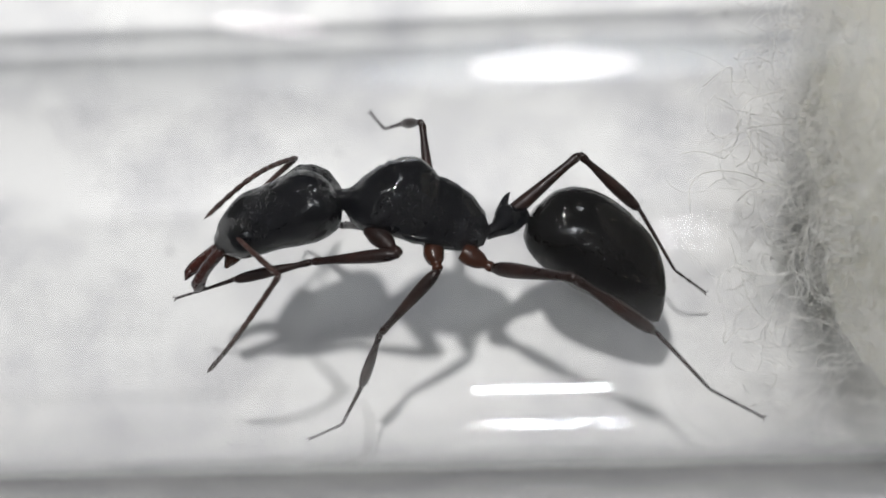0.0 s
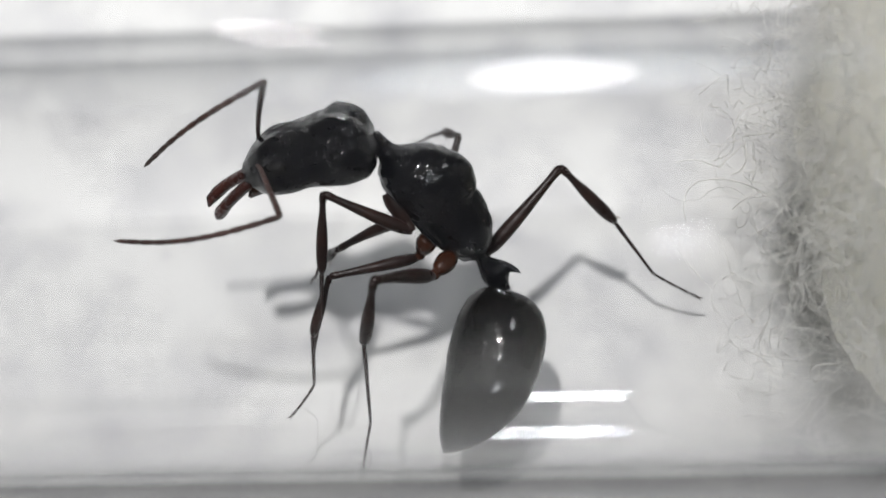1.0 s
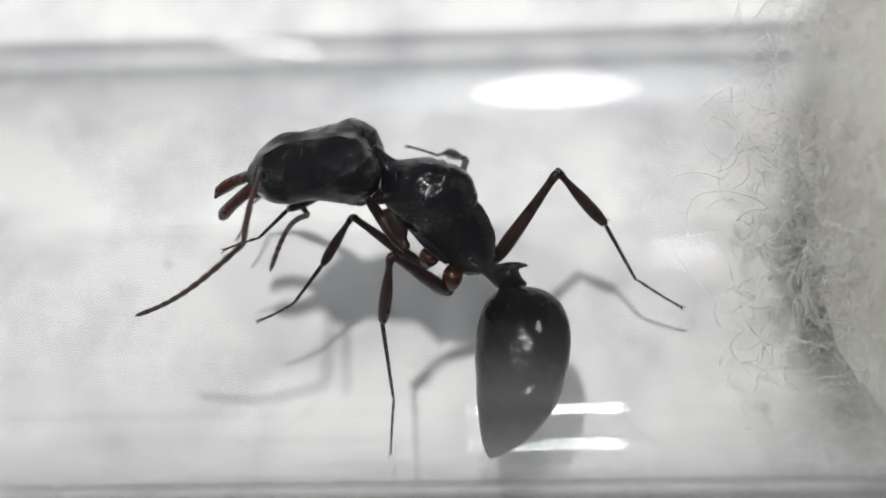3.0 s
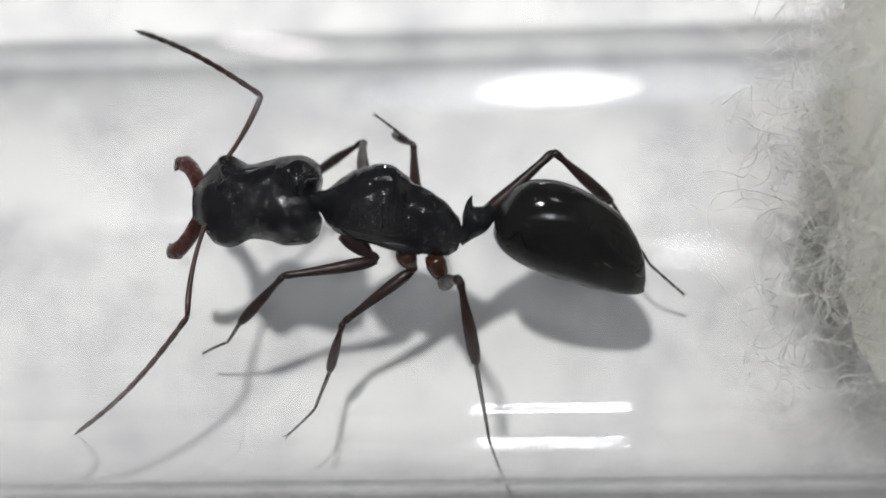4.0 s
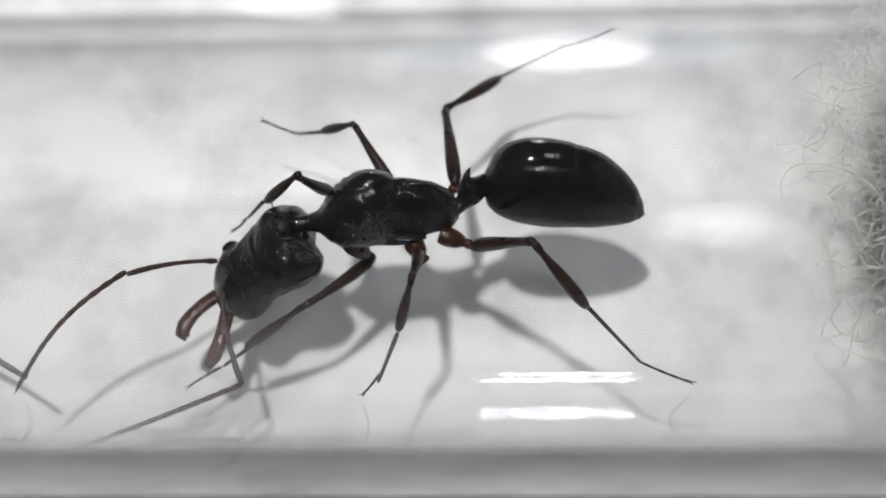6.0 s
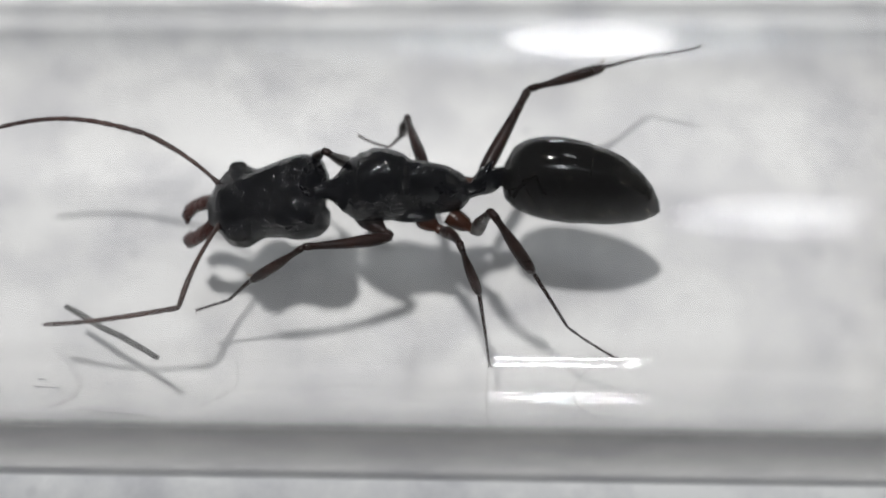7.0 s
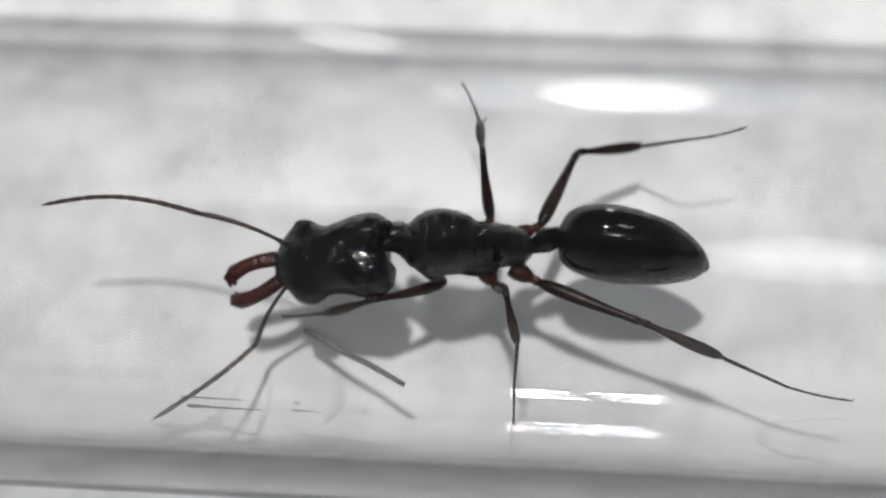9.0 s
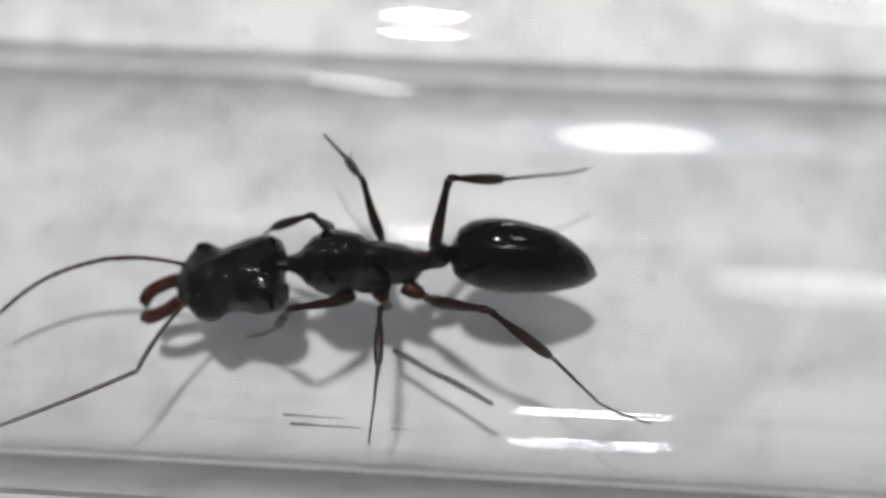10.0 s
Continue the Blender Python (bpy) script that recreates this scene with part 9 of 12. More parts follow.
        (8.1, mm(0.81, -1.16, -0.9, -114, -73, 49)), (8.15, mm(0.76, -1.16, -0.89, -110, -72, 46)), (8.2, mm(0.71, -1.16, -0.87, -108, -72, 43)),
        (8.25, mm(0.66, -1.16, -0.86, -107, -72, 42)), (8.3, mm(0.61, -1.15, -0.85, -104, -72, 39)), (8.5, mm(0.55, -1.15, -0.82, -97, -74, 31)),
        (8.62, mm(0.83, -1.21, -0.8, -108, -73, 43)), (8.75, mm(1.1, -1.17, -0.81, -118, -72, 53)), (8.88, mm(1.34, -1.02, -0.86, -127, -71, 63)),
        (9, mm(1.5, -0.8, -0.93, 44, -111, -108)), (9.15, mm(1.46, -0.8, -0.97, -118, -66, 53)), (9.3, mm(1.41, -0.8, -1.02, -103, -63, 37)),
        (9.5, mm(1.31, -1, -0.91, -111, -63, 45)), (9.55, mm(1.26, -1.03, -0.92, -109, -64, 43)), (9.6, mm(1.22, -1.04, -0.93, -108, -64, 42)),
        (9.65, mm(1.17, -1.06, -0.94, -106, -64, 41)), (9.7, mm(1.12, -1.07, -0.96, -105, -64, 39)), (9.75, mm(1.08, -1.08, -0.97, -104, -64, 38)),
        (9.8, mm(1.03, -1.08, -0.98, -103, -64, 36)), (9.83, mm(0.99, -1.13, -0.92, -104, -66, 38)), (9.87, mm(0.95, -1.18, -0.85, -108, -67, 42)),
        (9.9, mm(0.9, -1.22, -0.78, -112, -69, 46)), (9.93, mm(0.85, -1.25, -0.71, -116, -70, 51)), (9.97, mm(0.79, -1.26, -0.66, -121, -71, 56)),
        (10, mm(0.72, -1.27, -0.59, -127, -71, 63)),])
    walk(ANT["tibia_RF"], [
        (0, mm(1.27, -1.24, -0.91, -90, 18, -65)), (0.05, mm(1.24, -1.23, -1, -90, 20, -66)), (0.1, mm(1.27, -1.22, -1.04, -90, 21, -67)),
        (0.15, mm(1.33, -1.22, -1.06, -91, 23, -68)), (0.2, mm(1.39, -1.24, -1.05, -92, 25, -70)), (0.25, mm(1.43, -1.26, -1.01, -92, 26, -70)),
        (0.3, mm(1.46, -1.32, -0.91, -92, 28, -72)), (0.35, mm(1.65, -1.51, -0.66, -94, 29, -76)), (0.4, mm(1.7, -1.8, -0.45, -96, 31, -79)),
        (0.45, mm(1.59, -2.12, -0.28, -98, 32, -83)), (0.5, mm(1.37, -2.4, -0.13, -101, 33, -88)), (0.53, mm(1.78, -2.28, -0.43, -102, 39, -90)),
        (0.57, mm(2.06, -2.04, -0.81, -104, 44, -94)), (0.6, mm(2.14, -1.77, -1.24, -109, 48, -100)), (0.63, mm(2.04, -1.45, -1.65, 65, 129, 72)),
        (0.67, mm(1.77, -1.17, -1.97, 57, 128, 62)), (0.7, mm(1.37, -0.95, -2.18, 50, 129, 52)), (0.77, mm(1.1, -0.64, -2.52, 53, 130, 57)),
        (0.85, mm(0.77, -0.31, -2.72, 56, 132, 60)), (0.93, mm(0.47, -0.1, -2.74, 59, 133, 64)), (1, mm(0.2, -0.07, -2.65, 60, 134, 67)),
        (1.07, mm(0.52, -0.78, -2.74, 57, 117, 62)), (1.13, mm(0.7, -1.62, -2.58, 34, 100, 39)), (1.2, mm(0.71, -2.4, -2.19, 91, 71, 94)),
        (1.3, mm(0.41, -2.04, -2.32, 37, 100, 42)), (1.4, mm(0.12, -1.71, -2.28, 59, 118, 64)), (1.5, mm(-0.14, -1.46, -2.04, 62, 137, 68)),
        (1.53, mm(-0.35, -1.67, -1.53, -114, 44, -106)), (1.57, mm(-0.29, -1.87, -1, -111, 43, -101)), (1.6, mm(-0.03, -2.09, -0.6, -108, 41, -97)),
        (1.63, mm(0.41, -2.23, -0.33, -105, 39, -93)), (1.67, mm(0.9, -2.25, -0.27, -103, 36, -90)), (1.7, mm(1.34, -2.21, -0.42, -102, 33, -88)),
        (1.75, mm(0.98, -2.2, -0.29, -103, 35, -88)), (1.8, mm(0.65, -2.07, -0.31, -104, 36, -90)), (1.85, mm(0.39, -1.88, -0.49, -105, 38, -93)),
        (1.9, mm(0.24, -1.61, -0.78, -106, 39, -95)), (1.95, mm(0.26, -1.37, -1.13, -108, 40, -97)), (2, mm(0.47, -1.17, -1.47, -110, 40, -100)),
        (2.07, mm(0.67, -0.86, -2.01, -113, 42, -105)), (2.13, mm(0.72, -0.41, -2.44, -116, 43, -110)), (2.2, mm(0.67, 0.11, -2.68, 60, 137, 65)),
        (2.28, mm(0.62, 0.54, -2.7, 51, 121, 53)), (2.35, mm(0.57, 0.95, -2.65, 23, 109, 22)), (2.42, mm(0.51, 1.28, -2.58, -28, 109, -31)),
        (2.5, mm(0.41, 1.45, -2.56, -54, 121, -60)), (2.57, mm(0.74, 0.75, -2.95, -51, 105, -56)), (2.63, mm(0.94, -0.06, -3, 63, 97, 58)),
        (2.7, mm(0.93, -0.92, -2.73, -88, 65, -92)), (2.88, mm(1.45, -1.21, -2.66, -80, 62, -83)), (3.07, mm(2.05, -1.44, -2.39, -74, 59, -76)),
        (3.25, mm(2.53, -1.64, -1.93, -70, 54, -72)), (3.43, mm(2.7, -1.93, -1.38, -68, 50, -68)), (3.62, mm(2.61, -2.26, -0.83, -65, 46, -65)),
        (3.8, mm(2.09, -2.47, -0.33, -64, 42, -63)), (3.9, mm(1.63, -2.71, 0.05, -53, 48, -48)), (4, mm(1.07, -2.88, 0.2, -39, 53, -29)),
        (4.17, mm(1.51, -2.36, 0.28, -47, 47, -41)), (4.33, mm(1.84, -1.84, 0.01, -54, 42, -50)), (4.5, mm(1.95, -1.31, -0.47, -58, 36, -56)),
        (4.65, mm(2.34, -1.36, -0.35, -48, 44, -41)), (4.8, mm(2.69, -1.43, -0.38, -34, 50, -22)), (5, mm(2.73, -1.4, -0.34, -36, 50, -24)),
        (5.2, mm(2.68, -1.51, -0.18, -46, 48, -38)), (5.75, mm(2, -0.11, 1.24, -46, 49, -38)), (6.3, mm(1.57, -0.18, 1.35, -45, 49, -35)),
        (6.37, mm(1.64, -0.12, 1.13, -50, 50, -42)), (6.43, mm(1.66, -0.01, 0.88, -55, 51, -50)), (6.5, mm(1.62, 0.14, 0.63, -61, 52, -57)),
        (6.65, mm(1.72, -0, 0.91, -66, 55, -63)), (6.8, mm(1.68, -0.02, 1.06, -72, 57, -70)), (7, mm(1.56, -0.22, 1.15, -66, 57, -63)),
        (7.15, mm(1.86, -0.18, 1.1, -61, 58, -57)), (7.3, mm(2.11, -0.1, 1.01, -55, 57, -50)), (7.4, mm(1.98, -0.29, 1.06, -52, 59, -46)),
        (7.5, mm(1.81, -0.43, 1.09, -49, 59, -43)), (7.55, mm(1.76, -0.45, 1.06, -48, 61, -42)), (7.6, mm(1.71, -0.47, 1.03, -47, 64, -41)),
        (7.65, mm(1.65, -0.48, 1.01, -46, 66, -40)), (7.7, mm(1.59, -0.49, 0.99, -46, 69, -39)), (7.75, mm(1.53, -0.49, 0.96, -46, 71, -40)),
        (7.8, mm(1.47, -0.49, 0.94, -47, 73, -40)), (8, mm(1.27, -0.65, 1, -11, 79, -3)), (8.05, mm(1.24, -0.68, 1.02, 0, 79, 8)),
        (8.1, mm(1.21, -0.7, 1.04, 9, 77, 16)), (8.15, mm(1.19, -0.72, 1.05, 17, 76, 25)), (8.2, mm(1.16, -0.74, 1.06, 23, 74, 31)),
        (8.25, mm(1.13, -0.74, 1.07, 27, 73, 35)), (8.3, mm(1.1, -0.75, 1.08, 31, 71, 40)), (8.5, mm(1.03, -0.86, 1.13, 26, 76, 34)),
        (8.62, mm(1.26, -0.81, 1.14, -2, 76, 5)), (8.75, mm(1.48, -0.66, 1.12, -28, 75, -21)), (8.88, mm(1.64, -0.42, 1.06, -48, 72, -43)),
        (9, mm(1.72, -0.11, 0.97, -65, 69, -61)), (9.15, mm(1.95, -0.15, 0.89, -66, 69, -61)), (9.3, mm(2.16, -0.24, 0.78, -66, 70, -61)),
        (9.5, mm(1.95, -0.36, 0.9, -61, 71, -56)), (9.55, mm(1.92, -0.41, 0.9, -62, 74, -57)), (9.6, mm(1.89, -0.44, 0.89, -67, 77, -62)),
        (9.65, mm(1.85, -0.48, 0.88, -75, 79, -70)), (9.7, mm(1.82, -0.51, 0.86, -90, 81, -86)), (9.75, mm(1.78, -0.54, 0.86, 71, 99, 75)),
        (9.8, mm(1.74, -0.56, 0.85, 56, 100, 59)), (9.83, mm(1.64, -0.62, 0.93, -77, 85, -73)), (9.87, mm(1.53, -0.66, 1.02, -23, 81, -18)),
        (9.9, mm(1.41, -0.69, 1.11, -13, 73, -8)), (9.93, mm(1.29, -0.71, 1.2, -12, 65, -7)), (9.97, mm(1.16, -0.71, 1.26, -15, 58, -10)),
        (10, mm(1.02, -0.69, 1.33, -18, 50, -15)),])
    walk(ANT["metatarsus_RF"], [
        (0, mm(1.98, -2.79, -1.47, -100, 23, -69)), (0.05, mm(1.92, -2.78, -1.6, -100, 25, -69)), (0.1, mm(1.92, -2.77, -1.7, -101, 27, -70)),
        (0.15, mm(1.94, -2.77, -1.76, -101, 29, -71)), (0.2, mm(1.95, -2.77, -1.8, -101, 31, -71)), (0.25, mm(1.97, -2.78, -1.81, -102, 33, -73)),
        (0.3, mm(1.95, -2.82, -1.76, -102, 35, -73)), (0.35, mm(2.04, -3.03, -1.54, -104, 38, -76)), (0.4, mm(1.99, -3.32, -1.38, -106, 38, -80)),
        (0.45, mm(1.77, -3.63, -1.24, -107, 40, -82)), (0.5, mm(1.43, -3.9, -1.12, -109, 42, -85)), (0.53, mm(1.78, -3.68, -1.56, -113, 51, -90)),
        (0.57, mm(1.97, -3.33, -2.06, 58, 122, 79)), (0.6, mm(1.93, -2.95, -2.59, 44, 116, 64)), (0.63, mm(1.68, -2.53, -3.04, 24, 115, 41)),
        (0.67, mm(1.25, -2.15, -3.39, 8, 120, 23)), (0.7, mm(0.68, -1.85, -3.58, 119, 6, 106)), (0.77, mm(0.46, -1.6, -3.9, 119, -1, 98)),
        (0.85, mm(0.18, -1.35, -4.06, 120, -8, 89)), (0.93, mm(-0.06, -1.2, -4.06, 121, -13, 82)), (1, mm(-0.3, -1.23, -3.94, 123, -17, 75)),
        (1.07, mm(0.14, -1.51, -4.34, 122, -14, 79)), (1.13, mm(0.46, -1.82, -4.36, 121, -9, 82)), (1.2, mm(0.67, -1.81, -3.89, 121, -4, 86)),
        (1.3, mm(0.19, -2.24, -4.1, 121, -7, 80)), (1.4, mm(-0.25, -2.48, -3.86, 122, -10, 73)), (1.5, mm(-0.64, -2.67, -3.27, 123, -11, 67)),
        (1.53, mm(-0.72, -2.92, -2.78, 123, -10, 66)), (1.57, mm(-0.55, -3.16, -2.23, 124, -8, 66)), (1.6, mm(-0.19, -3.44, -1.78, 123, -7, 66)),
        (1.63, mm(0.33, -3.62, -1.47, 123, -8, 68)), (1.67, mm(0.91, -3.7, -1.33, 123, -11, 70)), (1.7, mm(1.4, -3.72, -1.41, 123, -12, 70)),
        (1.75, mm(1.02, -3.67, -1.32, 123, -10, 70)), (1.8, mm(0.64, -3.52, -1.38, 123, -8, 71)), (1.85, mm(0.32, -3.3, -1.59, 123, -7, 71)),
        (1.9, mm(0.12, -3.01, -1.91, 123, -8, 72)), (1.95, mm(0.09, -2.75, -2.28, 122, -8, 73)), (2, mm(0.23, -2.53, -2.62, 122, -8, 75)),
        (2.07, mm(0.31, -2.16, -3.21, 122, -11, 77)), (2.13, mm(0.27, -1.65, -3.66, 121, -15, 79)), (2.2, mm(0.11, -1.09, -3.9, 121, -19, 79)),
        (2.28, mm(0.06, -0.2, -4.25, 118, -12, 94)), (2.35, mm(0.03, 0.73, -4.36, 115, -8, 110)), (2.42, mm(0, 1.58, -4.28, 112, -7, 126)),
        (2.5, mm(-0.06, 2.26, -4.09, -68, 175, -17)), (2.57, mm(0.48, 1.15, -4.68, 108, 8, 130)), (2.63, mm(0.83, -0.24, -4.79, 103, 17, 109)),
        (2.7, mm(0.9, -1.69, -4.36, 94, 19, 82)), (2.88, mm(1.56, -2.04, -4.25, 11, 94, 1)), (3.07, mm(2.28, -2.35, -3.92, -62, 82, -71)),
        (3.25, mm(2.86, -2.64, -3.4, -53, 73, -62)), (3.43, mm(3.13, -2.99, -2.76, 74, -8, 79)), (3.62, mm(3.13, -3.39, -2.13, 73, -12, 83)),
        (3.8, mm(2.71, -3.67, -1.52, 74, -14, 81)), (3.9, mm(2.44, -3.6, -1.29, 73, -14, 86)), (4, mm(2.02, -3.41, -1.24, 72, -15, 88)),
        (4.17, mm(2.44, -3.16, -1.04, 72, -13, 87)), (4.33, mm(2.71, -2.86, -1.19, 73, -13, 85)), (4.5, mm(2.77, -2.52, -1.52, 73, -13, 83)),
        (4.65, mm(3.33, -2.21, -1.59, 74, -11, 81)), (4.8, mm(3.77, -1.85, -1.75, 74, -11, 78)), (5, mm(3.78, -1.88, -1.73, 73, -16, 85)),
        (5.2, mm(3.63, -2.24, -1.52, 73, -18, 82)), (5.75, mm(2.94, -0.84, -0.11, 8, 53, -38)), (6.3, mm(2.54, -0.87, 0, 10, 52, -35)),
        (6.37, mm(2.5, -0.9, -0.24, 6, 52, -40)), (6.43, mm(2.39, -0.87, -0.52, 3, 52, -45)), (6.5, mm(2.22, -0.79, -0.79, -1, 52, -50)),
        (6.65, mm(2.19, -0.93, -0.56, -4, 57, -53)), (6.8, mm(2.02, -0.95, -0.45, -7, 62, -57)), (7, mm(2, -1.09, -0.37, -13, 65, -64)),
        (7.15, mm(2.39, -0.98, -0.42, -7, 63, -57)), (7.3, mm(2.74, -0.84, -0.51, -2, 60, -51)), (7.4, mm(2.63, -0.97, -0.48, -2, 61, -50)),
        (7.5, mm(2.49, -1.06, -0.45, 1, 63, -48)), (7.55, mm(2.41, -1.03, -0.51, 47, 59, 5)), (7.6, mm(2.31, -0.99, -0.58, 69, 42, 33)),
        (7.65, mm(2.21, -0.95, -0.64, 77, 24, 46)), (7.7, mm(2.1, -0.91, -0.69, 75, 37, 44)), (7.75, mm(1.99, -0.87, -0.73, 67, 61, 33)),
        (7.8, mm(1.87, -0.83, -0.78, 11, 79, -25)), (8, mm(1.6, -0.67, -0.77, 8, 80, -29)), (8.05, mm(1.59, -0.63, -0.74, 90, 64, 56)),
        (8.1, mm(1.59, -0.59, -0.72, 101, 39, 69)), (8.15, mm(1.58, -0.54, -0.7, 102, 21, 73)), (8.2, mm(1.58, -0.49, -0.67, 100, 45, 68)),
        (8.25, mm(1.57, -0.43, -0.65, 89, 69, 55)), (8.3, mm(1.56, -0.37, -0.62, -13, 81, -48)), (8.5, mm(1.4, -0.61, -0.61, 6, 80, -29)),
        (8.62, mm(1.69, -0.77, -0.61, 3, 78, -32)), (8.75, mm(1.92, -0.83, -0.62, -3, 75, -38)), (8.88, mm(2.05, -0.8, -0.66, -7, 72, -42)),
        (9, mm(2.04, -0.68, -0.71, -12, 68, -47)), (9.15, mm(2.26, -0.71, -0.8, -8, 74, -44)), (9.3, mm(2.46, -0.78, -0.91, -14, 80, -49)),
        (9.5, mm(2.28, -0.84, -0.8, -18, 77, -54)), (9.55, mm(2.18, -0.82, -0.84, 111, 75, 77)), (9.6, mm(2.08, -0.8, -0.87, 125, 49, 93)),
        (9.65, mm(1.96, -0.79, -0.89, 128, 30, 97)), (9.7, mm(1.84, -0.79, -0.91, -49, 129, -79)), (9.75, mm(1.71, -0.81, -0.92, -39, 104, -68)),
        (9.8, mm(1.58, -0.83, -0.92, -73, 75, -101)), (9.83, mm(1.69, -0.78, -0.86, 103, 76, 75)), (9.87, mm(1.81, -0.75, -0.75, 105, 48, 77)),
        (9.9, mm(1.93, -0.76, -0.61, 105, 22, 78)), (9.93, mm(2.03, -0.8, -0.44, 97, 47, 64)), (9.97, mm(2.1, -0.88, -0.27, 66, 67, 27)),
        (10, mm(2.13, -0.98, -0.06, 5, 64, -38)),])
    walk(ANT["tarsus_RF"], [
        (0, mm(2.31, -3.65, -1.86, -58, -3, 60)), (0.05, mm(2.24, -3.63, -2.03, -58, -3, 58)), (0.1, mm(2.22, -3.6, -2.16, -58, -2, 59)),
        (0.15, mm(2.23, -3.59, -2.25, -58, -2, 58)), (0.2, mm(2.23, -3.58, -2.32, -58, -1, 58)), (0.25, mm(2.22, -3.59, -2.35, -58, -1, 58)),
        (0.3, mm(2.19, -3.61, -2.33, -58, 0, 58)), (0.35, mm(2.23, -3.8, -2.15, -58, 1, 63)), (0.4, mm(2.13, -4.09, -2, -58, 1, 66)),
        (0.45, mm(1.88, -4.39, -1.88, -58, 1, 70)), (0.5, mm(1.5, -4.65, -1.79, -58, 1, 73)), (0.53, mm(1.79, -4.31, -2.34, -57, 7, 80)),
        (0.57, mm(1.88, -3.84, -2.91, -56, 12, 88)), (0.6, mm(1.73, -3.35, -3.49, -54, 14, 96)), (0.63, mm(1.36, -2.81, -3.94, -52, 15, 105)),
        (0.67, mm(0.79, -2.35, -4.25, -50, 15, 114)), (0.7, mm(0.4, -0.89, -3.68, -18, 42, 174)), (0.77, mm(0.32, -0.61, -3.89, -9, 49, -174)),
        (0.85, mm(0.2, -0.36, -3.93, 2, 53, -159)), (0.93, mm(0.06, -0.23, -3.83, 15, 53, -143)), (1, mm(-0.05, -0.3, -3.66, 27, 51, -128)),
        (1.07, mm(0.33, -0.56, -4.1, 23, 52, -133)), (1.13, mm(0.59, -0.84, -4.2, 19, 54, -138)), (1.2, mm(0.74, -0.82, -3.82, 14, 55, -144)),
        (1.3, mm(0.37, -1.26, -3.97, 26, 55, -130)), (1.4, mm(0.04, -1.54, -3.69, 36, 53, -117)), (1.5, mm(-0.26, -1.77, -3.07, 44, 47, -107)),
        (1.53, mm(-0.32, -2.02, -2.61, 46, 46, -104)), (1.57, mm(-0.14, -2.26, -2.09, 48, 45, -102)), (1.6, mm(0.21, -2.53, -1.65, 49, 44, -100)),
        (1.63, mm(0.7, -2.7, -1.33, 49, 43, -100)), (1.67, mm(1.24, -2.77, -1.15, 50, 41, -98)), (1.7, mm(1.73, -2.8, -1.2, 51, 40, -97)),
        (1.75, mm(1.36, -2.75, -1.15, 51, 41, -97)), (1.8, mm(0.97, -2.59, -1.23, 50, 43, -98)), (1.85, mm(0.64, -2.36, -1.46, 50, 45, -99)),
        (1.9, mm(0.43, -2.06, -1.78, 50, 47, -99)), (1.95, mm(0.38, -1.8, -2.14, 48, 49, -101)), (2, mm(0.48, -1.57, -2.48, 47, 51, -102)),
        (2.07, mm(0.53, -1.2, -3.01, 40, 50, -111)), (2.13, mm(0.46, -0.7, -3.4, 34, 49, -120)), (2.2, mm(0.29, -0.16, -3.58, 28, 46, -127)),
        (2.28, mm(-0, 0.78, -4.04, 12, 51, -149)), (2.35, mm(-0.3, 1.66, -4.21, -7, 48, -173)), (2.42, mm(-0.59, 2.38, -4.15, -20, 41, 168)),
        (2.5, mm(-1.01, 2.55, -4.19, -29, 28, 152)), (2.57, mm(-0.16, 1.9, -4.83, -31, 30, 148)), (2.63, mm(0.52, 0.66, -5.09, -36, 29, 138)),
        (2.7, mm(1.03, -0.75, -4.68, -39, 30, 131)), (2.88, mm(1.49, -2.04, -5.25, -44, 39, 123)), (3.07, mm(2.32, -2.47, -4.92, -55, 29, 104)),
        (3.25, mm(3, -2.9, -4.35, -58, 17, 96)), (3.43, mm(3.32, -2.02, -2.62, -60, 99, 94)), (3.62, mm(3.25, -2.42, -1.92, -42, 113, 113)),
        (3.8, mm(2.87, -2.71, -1.28, 142, 52, -63)), (3.9, mm(2.51, -2.63, -1.05, 136, 48, -71)), (4, mm(2.05, -2.45, -0.98, 131, 44, -77)),
        (4.17, mm(2.49, -2.18, -0.83, 136, 46, -70)), (4.33, mm(2.79, -1.89, -0.96, 141, 47, -64)), (4.5, mm(2.88, -1.55, -1.29, 147, 48, -55)),
        (4.65, mm(3.48, -1.24, -1.39, 159, 42, -39)), (4.8, mm(3.98, -0.9, -1.56, 166, 33, -27)), (5, mm(3.87, -0.92, -1.45, 166, 28, -27)),
        (5.2, mm(3.76, -1.3, -1.21, 167, 26, -24)), (5.75, mm(3.41, -1.21, -0.91, 164, 41, -30)), (6.3, mm(3.04, -1.22, -0.78, 157, 54, -40)),
        (6.37, mm(2.97, -1.29, -1.03, 156, 53, -41)), (6.43, mm(2.83, -1.3, -1.3, 155, 52, -42)), (6.5, mm(2.62, -1.26, -1.58, 154, 51, -43)),
        (6.65, mm(2.52, -1.37, -1.4, 149, 54, -50)), (6.8, mm(2.28, -1.34, -1.33, 142, 57, -58)), (7, mm(2.19, -1.47, -1.27, 144, 58, -56)),
        (7.15, mm(2.64, -1.37, -1.31, 149, 59, -50)), (7.3, mm(3.05, -1.22, -1.37, 154, 60, -44)), (7.4, mm(2.94, -1.34, -1.35, 155, 61, -43)),
        (7.5, mm(2.8, -1.4, -1.34, 157, 62, -41)), (7.55, mm(2.92, -0.99, -1.37, 155, 64, -43)), (7.6, mm(2.94, -0.59, -1.25, 153, 66, -45)),
